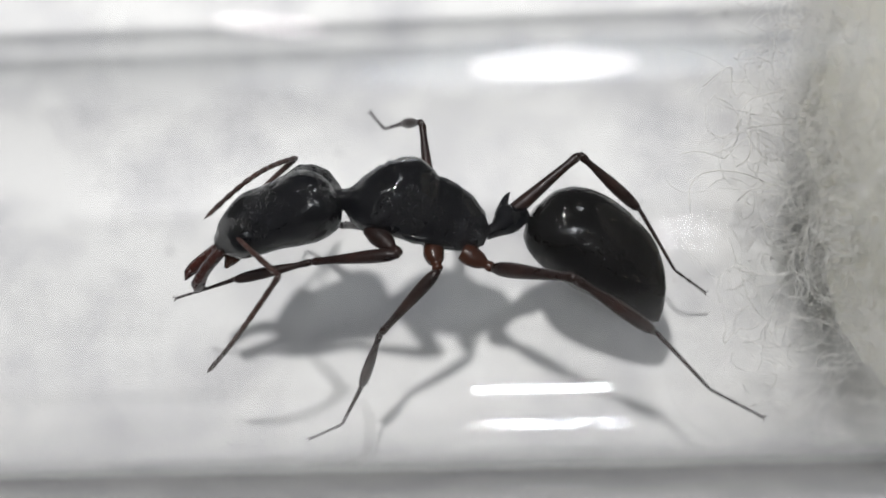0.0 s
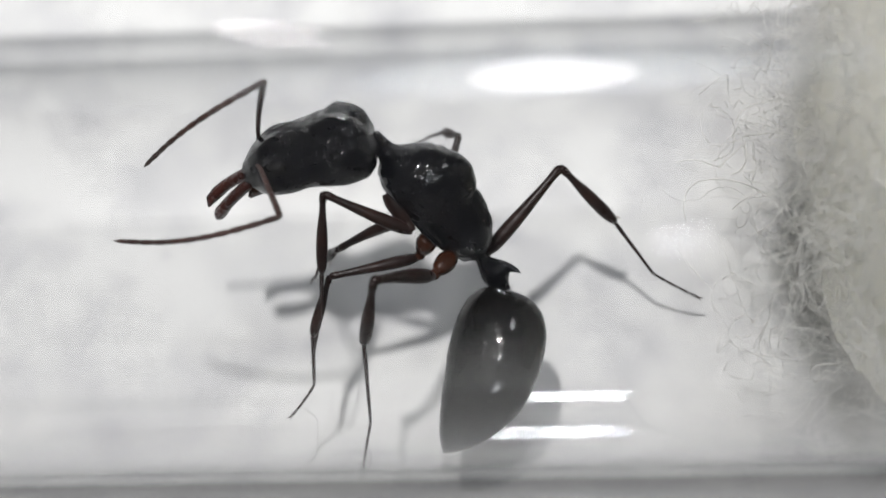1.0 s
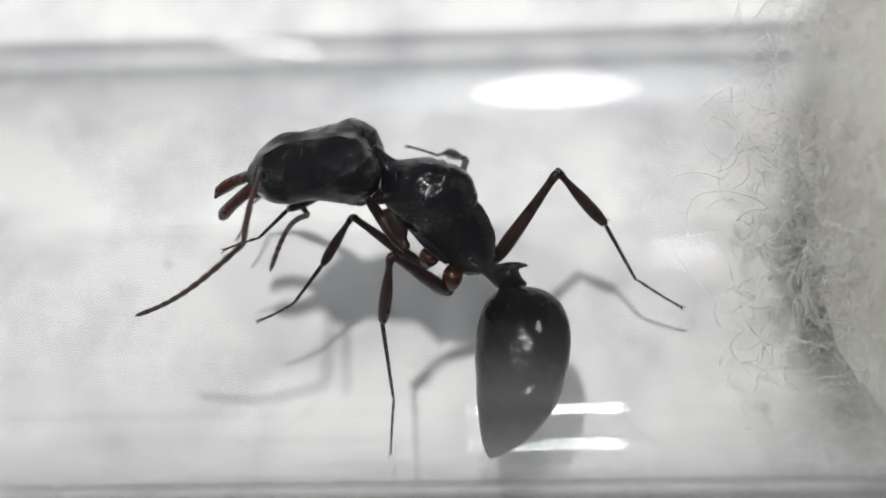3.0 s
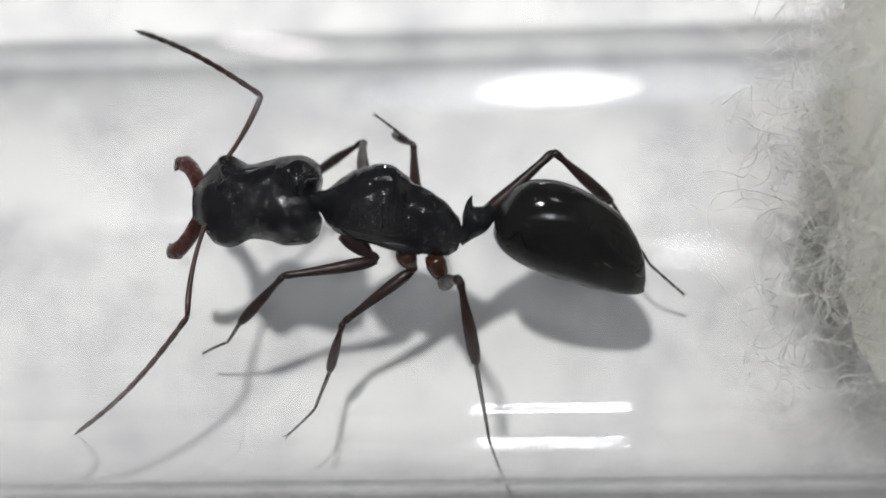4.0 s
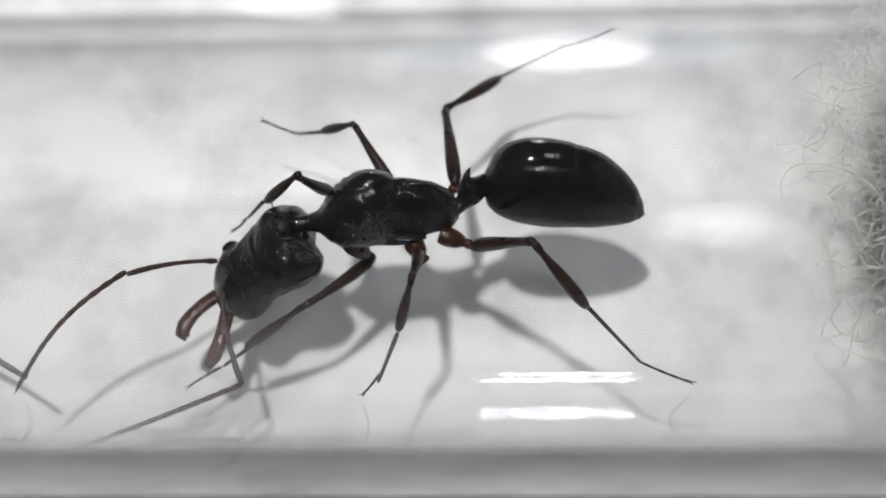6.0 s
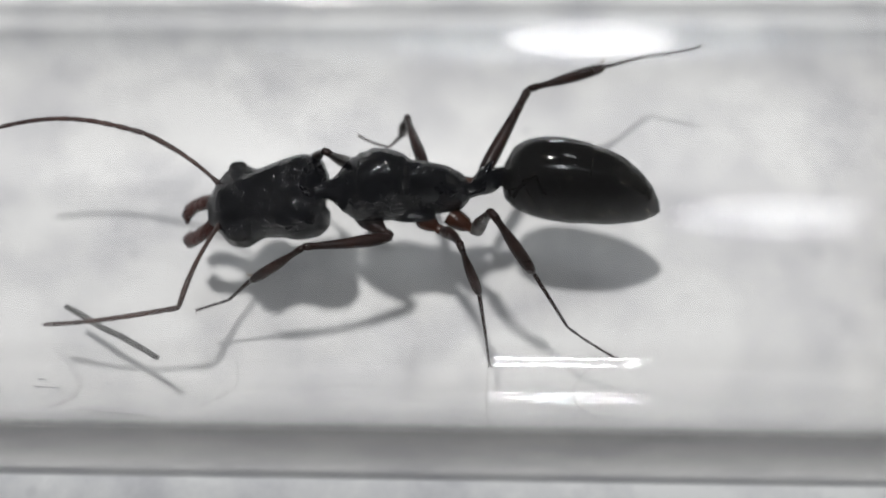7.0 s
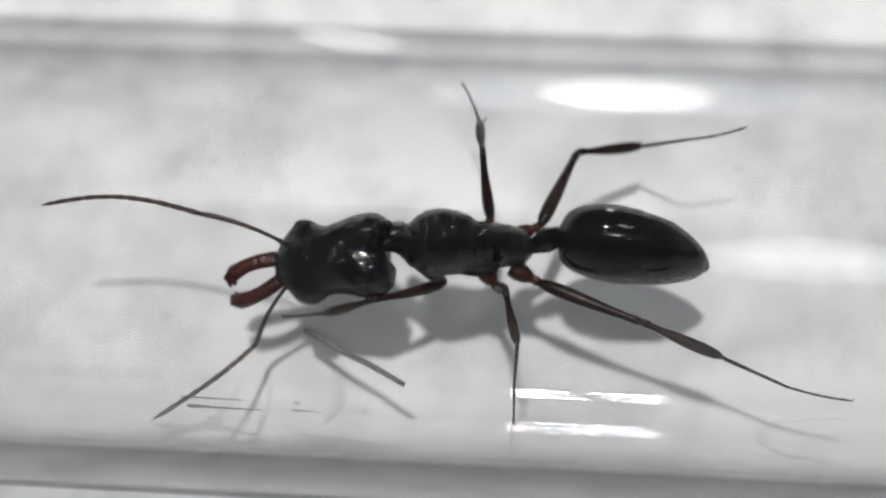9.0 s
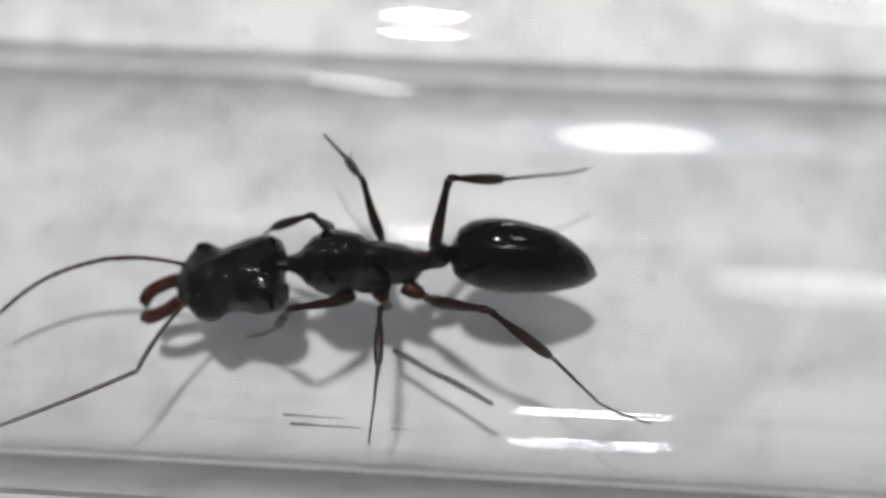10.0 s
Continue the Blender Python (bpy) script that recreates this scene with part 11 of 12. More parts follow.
    walk(ANT["metatarsus_RM"], [
        (0, mm(0.46, -2.81, 1.37, -99, 22, -74)), (0.3, mm(0.5, -2.98, 0.9, -98, 34, -71)), (0.5, mm(0.32, -3.21, 0.18, -98, 39, -70)),
        (0.7, mm(0.29, -3.38, -0.37, -98, 40, -70)), (0.76, mm(0.2, -3.54, -0.47, -101, 43, -75)), (0.82, mm(0.13, -3.54, -0.53, -106, 44, -82)),
        (0.88, mm(0.05, -3.62, -0.58, -110, 46, -88)), (0.94, mm(-0.03, -3.64, -0.62, -115, 47, -95)), (1, mm(-0.11, -3.68, -0.64, -119, 46, -101)),
        (1.2, mm(-0.16, -3.86, -0.63, 30, -7, 67)), (1.5, mm(-0.07, -3.67, -0.42, -114, 41, -101)), (1.54, mm(-0.11, -3.69, -0.36, -112, 40, -98)),
        (1.58, mm(-0.13, -3.65, -0.3, -109, 39, -94)), (1.62, mm(-0.09, -3.55, -0.22, -108, 38, -92)), (1.66, mm(-0.12, -3.55, -0.19, -106, 35, -89)),
        (1.7, mm(-0.16, -3.55, -0.17, -105, 33, -87)), (2, mm(0.15, -3.57, -0.36, -89, 46, -62)), (2.04, mm(0.1, -3.61, -0.35, -93, 46, -68)),
        (2.08, mm(0.05, -3.62, -0.34, -97, 45, -74)), (2.12, mm(-0.07, -3.7, -0.39, -102, 44, -80)), (2.16, mm(-0.19, -3.82, -0.45, -15, -4, 57)),
        (2.2, mm(-0.29, -3.89, -0.49, -15, -7, 60)), (2.5, mm(-0.44, -3.83, -1.06, -16, -13, 66)), (2.7, mm(-0.39, -3.78, -1.05, -17, -12, 67)),
        (2.88, mm(-0.31, -3.81, -0.92, -16, -12, 66)), (3.07, mm(-0.1, -3.77, -0.85, -17, -18, 69)), (3.25, mm(0.16, -3.86, -0.85, -19, -25, 75)),
        (3.43, mm(0.37, -3.82, -0.67, -22, -30, 81)), (3.62, mm(0.55, -3.79, -0.38, -26, -31, 89)), (3.8, mm(0.57, -3.74, -0.02, -28, -30, 92)),
        (3.87, mm(0.54, -3.67, 0.11, -29, -29, 95)), (3.93, mm(0.48, -3.72, 0.16, -30, -28, 96)), (4, mm(0.44, -3.7, 0.21, -31, -28, 99)),
        (4.1, mm(0.42, -3.74, 0.32, -29, -29, 95)), (4.2, mm(0.41, -3.76, 0.41, -27, -28, 91)), (4.3, mm(0.38, -3.81, 0.49, -25, -26, 86)),
        (4.4, mm(0.34, -3.84, 0.56, -24, -23, 84)), (4.5, mm(0.29, -3.87, 0.63, -24, -18, 83)), (4.6, mm(0.03, -3.92, 0.54, -22, -26, 80)),
        (4.7, mm(-0.21, -3.9, 0.36, -22, -38, 79)), (4.8, mm(-0.42, -3.91, 0.09, -24, -49, 82)), (4.9, mm(-0.47, -4.01, 0.02, -25, -51, 83)),
        (5, mm(-0.5, -4, 0.03, -26, -50, 84)), (5.05, mm(-0.42, -4.04, -0.1, -26, -57, 84)), (5.1, mm(-0.33, -4.08, -0.17, -27, -60, 86)),
        (5.15, mm(-0.24, -4.05, -0.24, -30, -66, 89)), (5.2, mm(-0.16, -4.05, -0.34, -34, -70, 93)), (5.42, mm(0.34, -4, -0.22, -9, -64, 66)),
        (5.64, mm(0.81, -3.71, -0.07, 88, 13, -62)), (5.86, mm(1.18, -3.44, -0.1, 92, 22, -51)), (6.08, mm(1.46, -3.06, -0.16, 96, 34, -42)),
        (6.3, mm(1.65, -2.71, -0.36, 100, 45, -36)), (6.5, mm(1.22, -2.99, -0.88, 110, 47, -22)), (6.65, mm(0.79, -3.16, -1.44, 130, -30, 64)),
        (6.8, mm(0.3, -3.1, -1.78, 127, -33, 71)), (6.9, mm(0.14, -3.03, -1.69, 126, -33, 71)), (7, mm(-0.01, -2.9, -1.66, 127, -34, 71)),
        (7.06, mm(-0.18, -2.9, -1.72, 125, -32, 75)), (7.12, mm(-0.35, -2.87, -1.79, 122, -32, 79)), (7.18, mm(-0.53, -2.87, -1.84, 120, -32, 84)),
        (7.24, mm(-0.7, -2.88, -1.92, 117, -35, 89)), (7.3, mm(-0.87, -2.85, -1.97, 113, -38, 96)), (7.5, mm(-1.26, -2.82, -1.98, 112, -36, 97)),
        (7.54, mm(-1.35, -3.03, -1.89, 127, -26, 69)), (7.59, mm(-1.34, -3.2, -1.64, 134, -10, 45)), (7.63, mm(-1.2, -3.41, -1.43, 134, 12, 22)),
        (7.67, mm(-0.92, -3.58, -1.25, 131, 9, 10)), (7.71, mm(-0.55, -3.65, -1.14, 127, 15, -12)), (7.76, mm(-0.12, -3.63, -1.09, 116, 25, -42)),
        (7.8, mm(0.31, -3.5, -1.11, 104, 25, -72)), (8, mm(0.78, -3.47, -0.8, 109, 33, -60)), (8.15, mm(0.5, -3.42, -1.05, 107, 31, -65)),
        (8.3, mm(0.23, -3.31, -1.27, 104, 31, -70)), (8.5, mm(-0.06, -3.5, -1.3, 100, 36, -77)), (9, mm(-0.34, -3.03, 0.24, 98, 40, -81)),
        (9.15, mm(-0.61, -2.87, 0.41, 93, 38, -88)), (9.3, mm(-0.86, -2.68, 0.49, 89, 34, -95)), (9.5, mm(-1.18, -2.44, 0.73, 86, 32, -101)),
        (9.65, mm(-1.55, -2.62, 0.73, 80, 35, -111)), (9.8, mm(-1.92, -2.71, 0.68, 74, 40, -121)), (9.84, mm(-1.5, -2.87, 0.78, 79, 13, -110)),
        (9.88, mm(-1.05, -3.04, 0.67, 79, -12, -98)), (9.92, mm(-0.57, -3.04, 0.64, 75, -26, -84)), (9.96, mm(-0.1, -2.95, 0.52, 71, -5, -70)),
        (10, mm(0.34, -2.73, 0.42, 73, 17, -54)),])
    walk(ANT["tarsus_RM"], [
        (0, mm(0.76, -3.81, 0.95, -56, -10, -65)), (0.3, mm(0.8, -3.86, 0.28, -57, -3, -55)), (0.5, mm(0.61, -4.02, -0.53, -57, 7, -46)),
        (0.7, mm(0.58, -4.18, -1.09, -54, 19, -32)), (0.76, mm(0.41, -4.33, -1.24, -43, 22, -2)), (0.82, mm(0.24, -4.34, -1.31, -41, 29, 2)),
        (0.88, mm(0.08, -4.4, -1.39, -32, 27, 22)), (0.94, mm(-0.1, -4.41, -1.44, -23, 10, 48)), (1, mm(-0.27, -4.44, -1.45, -22, -6, 68)),
        (1.2, mm(0.28, -2.84, -0.5, -5, 133, 75)), (1.5, mm(-0.23, -4.5, -1.16, -26, -2, 66)), (1.54, mm(-0.23, -4.54, -1.09, -28, 12, 43)),
        (1.58, mm(-0.19, -4.52, -1.01, -40, 27, 9)), (1.62, mm(-0.12, -4.43, -0.91, -45, 24, -4)), (1.66, mm(-0.1, -4.46, -0.84, -46, 17, -8)),
        (1.7, mm(-0.11, -4.49, -0.77, -45, -10, 20)), (2, mm(0.52, -4.27, -1.16, -45, -12, 18)), (2.04, mm(0.4, -4.33, -1.16, -44, 12, -7)),
        (2.08, mm(0.27, -4.38, -1.13, -44, 19, -4)), (2.12, mm(0.07, -4.49, -1.16, -40, 22, 8)), (2.16, mm(0.42, -2.89, -0.37, -78, 45, -56)),
        (2.2, mm(0.27, -2.93, -0.35, -105, 45, -93)), (2.5, mm(0, -2.83, -0.81, 65, 133, 72)), (2.7, mm(0.03, -2.77, -0.82, 64, 133, 71)),
        (2.88, mm(0.14, -2.81, -0.68, -83, 53, -66)), (3.07, mm(0.29, -2.78, -0.51, -53, 42, -27)), (3.25, mm(0.43, -2.87, -0.38, -37, 19, 4)),
        (3.43, mm(0.53, -2.86, -0.11, -37, 9, 3)), (3.62, mm(0.57, -2.83, 0.19, -41, 11, -21)), (3.8, mm(0.53, -2.76, 0.54, -45, 5, -49)),
        (3.87, mm(0.45, -2.7, 0.66, -45, 2, -45)), (3.93, mm(0.37, -2.74, 0.69, -45, 0, -41)), (4, mm(0.28, -2.72, 0.73, -45, -2, -38)),
        (4.1, mm(0.34, -2.76, 0.86, -45, -11, -42)), (4.2, mm(0.4, -2.78, 0.95, -43, -19, -47)), (4.3, mm(0.45, -2.81, 0.98, -41, -25, -53)),
        (4.4, mm(0.45, -2.81, 0.99, -37, -31, -61)), (4.5, mm(0.42, -2.82, 0.98, -32, -34, -71)), (4.6, mm(0.21, -2.93, 1.04, -32, -19, -70)),
        (4.7, mm(-0.04, -3.03, 1.05, -32, -2, -71)), (4.8, mm(-0.32, -3.19, 0.94, -33, 17, -75)), (4.9, mm(-0.38, -3.3, 0.89, -33, 22, -77)),
        (5, mm(-0.43, -3.29, 0.9, -35, 27, -80)), (5.05, mm(-0.36, -3.43, 0.84, -33, 17, -75)), (5.1, mm(-0.29, -3.52, 0.8, -33, 7, -75)),
        (5.15, mm(-0.23, -3.59, 0.78, -33, -4, -79)), (5.2, mm(-0.18, -3.67, 0.71, -32, -12, -87)), (5.42, mm(0.54, -3.55, 0.78, -39, -26, -66)),
        (5.64, mm(1.32, -4.68, -0.32, -58, -42, -33)), (5.86, mm(1.83, -4.25, -0.52, -66, -32, -20)), (6.08, mm(2.15, -3.69, -0.78, -67, -14, -16)),
        (6.3, mm(2.29, -3.17, -1.16, -67, 15, -18)), (6.5, mm(1.93, -3.27, -1.7, -77, -33, 34)), (6.65, mm(1.22, -2.29, -0.89, -74, 29, -28)),
        (6.8, mm(0.6, -2.21, -1.16, -75, 31, -30)), (6.9, mm(0.44, -2.14, -1.08, -75, 21, -31)), (7, mm(0.29, -2.02, -1.03, -76, 12, -33)),
        (7.06, mm(0.07, -1.98, -1.13, -73, 26, -24)), (7.12, mm(-0.17, -1.95, -1.19, -70, 42, -19)), (7.18, mm(-0.43, -1.93, -1.24, -69, 59, -18)),
        (7.24, mm(-0.69, -1.96, -1.28, -83, 74, -33)), (7.3, mm(-0.96, -1.98, -1.28, 24, 103, 73)), (7.5, mm(-1.37, -1.92, -1.32, -1, 103, 47)),
        (7.54, mm(-0.99, -2.09, -1.41, -52, 75, -3)), (7.59, mm(-0.56, -2.42, -1.46, -40, 49, 11)), (7.63, mm(-0.18, -3, -1.66, -35, 9, 19)),
        (7.67, mm(0.17, -3.39, -1.42, -36, 2, 8)), (7.71, mm(0.51, -3.88, -1.42, -36, -6, -6)), (7.76, mm(0.63, -4.31, -1.56, -33, -36, -13)),
        (7.8, mm(0.63, -4.46, -1.59, -13, -60, -40)), (8, mm(1.25, -4.28, -1.42, -39, -59, -10)), (8.15, mm(0.91, -4.29, -1.62, -32, -59, -18)),
        (8.3, mm(0.56, -4.22, -1.84, -25, -59, -26)), (8.5, mm(0.15, -4.38, -1.97, -14, -67, -38)), (9, mm(-0.2, -3.87, -0.48, 4, 25, -72)),
        (9.15, mm(-0.58, -3.75, -0.28, 2, 26, -77)), (9.3, mm(-0.94, -3.6, -0.14, 0, 26, -81)), (9.5, mm(-1.36, -3.37, 0.13, -4, 21, -91)),
        (9.65, mm(-1.88, -3.48, 0.09, -10, 17, -110)), (9.8, mm(-2.36, -3.45, -0.04, -16, 18, -127)), (9.84, mm(-1.87, -3.9, 0.53, -15, 27, -126)),
        (9.88, mm(-1.21, -4.12, 0.91, -13, 36, -122)), (9.92, mm(-0.47, -4.04, 1.13, -7, 46, -113)), (9.96, mm(0.28, -4, 0.61, 3, 55, -100)),
        (10, mm(0.97, -3.6, 0.1, 21, 61, -79)),])
    walk(ANT["coxa_RH"], [
        (0, mm(-1.15, -0.35, -0.4, -108, -145, -1)), (0.15, mm(-1.15, -0.35, -0.4, -108, -141, 0)), (0.3, mm(-1.15, -0.35, -0.4, -110, -137, 2)),
        (0.5, mm(-1.15, -0.35, -0.4, -105, -153, -7)), (0.7, mm(-1.15, -0.35, -0.4, -103, -153, -12)), (1, mm(-1.15, -0.35, -0.4, -104, -151, -9)),
        (1.2, mm(-1.15, -0.35, -0.4, -104, -150, -9)), (1.5, mm(-1.15, -0.35, -0.4, -105, -146, -8)), (1.7, mm(-1.15, -0.35, -0.4, -100, -150, -16)),
        (2, mm(-1.15, -0.35, -0.4, 81, -20, 161)), (2.2, mm(-1.15, -0.35, -0.4, -104, -149, -8)), (2.35, mm(-1.15, -0.35, -0.4, -104, -148, -8)),
        (2.5, mm(-1.15, -0.35, -0.4, -104, -148, -8)), (2.7, mm(-1.15, -0.35, -0.4, -104, -147, -8)), (3.25, mm(-1.15, -0.35, -0.4, -113, -147, 8)),
        (3.8, mm(-1.15, -0.35, -0.4, 59, -36, -157)), (4, mm(-1.15, -0.35, -0.4, 62, -33, -163)), (4.5, mm(-1.15, -0.35, -0.4, 63, -27, -165)),
        (4.65, mm(-1.15, -0.35, -0.4, 62, -15, -162)), (4.8, mm(-1.15, -0.35, -0.4, 65, -12, -172)), (4.85, mm(-1.15, -0.35, -0.4, 60, -19, -154)),
        (4.9, mm(-1.15, -0.35, -0.4, -113, -132, 14)), (4.95, mm(-1.15, -0.35, -0.4, -114, -114, 14)), (5, mm(-1.15, -0.35, -0.4, -97, -96, -3)),
        (5.1, mm(-1.15, -0.35, -0.4, -128, -103, 28)), (5.2, mm(-1.15, -0.35, -0.4, 45, -70, -144)), (5.42, mm(-1.15, -0.35, -0.4, 52, -66, -152)),
        (5.64, mm(-1.15, -0.35, -0.4, 54, -60, -154)), (5.86, mm(-1.15, -0.35, -0.4, 56, -54, -157)), (6.08, mm(-1.15, -0.35, -0.4, 58, -48, -159)),
        (6.3, mm(-1.15, -0.35, -0.4, 47, -17, -139)), (6.5, mm(-1.15, -0.35, -0.4, -116, -143, 5)), (6.65, mm(-1.15, -0.35, -0.4, 56, -6, -156)),
        (6.8, mm(-1.15, -0.35, -0.4, 58, -13, -166)), (6.9, mm(-1.15, -0.35, -0.4, 58, -13, -166)), (7, mm(-1.15, -0.35, -0.4, 58, -13, -166)),
        (7.08, mm(-1.15, -0.35, -0.4, 58, -13, -166)), (7.15, mm(-1.15, -0.35, -0.4, 58, -12, -166)), (7.22, mm(-1.15, -0.35, -0.4, 58, -8, -164)),
        (7.3, mm(-1.15, -0.35, -0.4, 58, -11, -166)), (7.4, mm(-1.15, -0.35, -0.4, 57, 1, -158)), (7.5, mm(-1.15, -0.35, -0.4, 58, 15, -152)),
        (7.8, mm(-1.15, -0.35, -0.4, 59, -21, -172)), (8, mm(-1.15, -0.35, -0.4, 54, -14, -153)), (8.3, mm(-1.15, -0.35, -0.4, 55, -3, -163)),
        (8.5, mm(-1.15, -0.35, -0.4, 55, -11, -161)), (9, mm(-1.15, -0.35, -0.4, 54, -14, -157)), (9.3, mm(-1.15, -0.35, -0.4, 57, -8, -172)),
        (9.5, mm(-1.15, -0.35, -0.4, 56, -10, -167)), (9.6, mm(-1.15, -0.35, -0.4, 56, -4, -168)), (9.7, mm(-1.15, -0.35, -0.4, 56, 2, -167)),
        (9.8, mm(-1.15, -0.35, -0.4, 56, 6, -168)), (10, mm(-1.15, -0.35, -0.4, 56, -5, -170)),])
    walk(ANT["femur_RH"], [
        (0, mm(-1.76, -0.34, 0.03, -116, -125, 8)), (0.15, mm(-1.73, -0.35, 0.07, -118, -121, 11)), (0.3, mm(-1.7, -0.37, 0.11, -124, -118, 18)),
        (0.5, mm(-1.82, -0.27, -0.06, 31, -65, -135)), (0.7, mm(-1.81, -0.22, -0.06, 6, -68, -107)), (1, mm(-1.8, -0.24, -0.04, -20, -57, -78)),
        (1.2, mm(-1.79, -0.25, -0.03, -23, -59, -74)), (1.5, mm(-1.77, -0.26, 0.02, -32, -63, -64)), (1.7, mm(-1.77, -0.18, -0.02, 21, -72, -120)),
        (2, mm(-1.81, -0.12, -0.14, -24, -68, -73)), (2.2, mm(-1.79, -0.26, -0.02, -51, -64, -44)), (2.35, mm(-1.78, -0.26, -0, -46, -59, -49)),
        (2.5, mm(-1.78, -0.26, -0, -69, -62, -23)), (2.7, mm(-1.77, -0.27, 0.01, -64, -59, -29)), (3.25, mm(-1.77, -0.44, 0.01, -5, -70, -92)),
        (3.8, mm(-1.71, -0.59, 0.04, 44, -57, -146)), (4, mm(-1.75, -0.53, 0.01, 43, -51, -146)), (4.5, mm(-1.8, -0.52, -0.06, 36, -39, -136)),
        (4.65, mm(-1.84, -0.57, -0.21, 32, -51, -129)), (4.8, mm(-1.88, -0.45, -0.24, 14, -27, -103)), (4.85, mm(-1.79, -0.66, -0.16, 12, -15, -96)),
        (4.9, mm(-1.64, -0.47, 0.16, 11, -5, -91)), (4.95, mm(-1.45, -0.43, 0.28, 11, 6, -87)), (5, mm(-1.23, -0.35, 0.35, 12, 18, -83)),
        (5.1, mm(-1.29, -0.43, 0.33, 12, 16, -83)), (5.2, mm(-1.36, -0.5, 0.3, 12, 13, -84)), (5.42, mm(-1.42, -0.5, 0.28, 11, 8, -86)),
        (5.64, mm(-1.49, -0.51, 0.25, 11, 3, -87)), (5.86, mm(-1.56, -0.52, 0.21, 11, -1, -88)), (6.08, mm(-1.62, -0.53, 0.16, 11, -4, -90)),
        (6.3, mm(-1.69, -0.82, -0.18, 11, -5, -91)), (6.5, mm(-1.75, -0.4, 0.05, 12, -5, -95)), (6.65, mm(-1.83, -0.66, -0.32, 13, -8, -103)),
        (6.8, mm(-1.86, -0.53, -0.24, 14, -10, -110)), (6.9, mm(-1.86, -0.53, -0.24, 15, -14, -114)), (7, mm(-1.86, -0.53, -0.23, 16, -16, -118)),
        (7.08, mm(-1.86, -0.53, -0.24, 13, -11, -106)), (7.15, mm(-1.86, -0.53, -0.24, 12, -2, -95)), (7.22, mm(-1.86, -0.56, -0.3, 12, 11, -85)),
        (7.3, mm(-1.86, -0.53, -0.25, 15, 23, -75)), (7.4, mm(-1.85, -0.63, -0.41, 15, 23, -76)), (7.5, mm(-1.79, -0.7, -0.59, 14, 22, -77)),
        (7.8, mm(-1.84, -0.45, -0.13, 12, 19, -83)), (8, mm(-1.8, -0.68, -0.22, 11, 19, -87)), (8.3, mm(-1.87, -0.57, -0.36, 8, 20, -96)),
        (8.5, mm(-1.85, -0.59, -0.26, 4, 19, -107)), (9, mm(-1.82, -0.64, -0.22, 2, 15, -114)), (9.3, mm(-1.89, -0.45, -0.29, 1, 1, -126)),
        (9.5, mm(-1.87, -0.52, -0.27, 1, -7, -136)), (9.6, mm(-1.88, -0.51, -0.34, 0, -55, -134)), (9.7, mm(-1.88, -0.52, -0.43, -21, -69, -111)),
        (9.8, mm(-1.88, -0.5, -0.48, -74, -77, -56)), (10, mm(-1.89, -0.48, -0.34, -21, -67, -110)),])
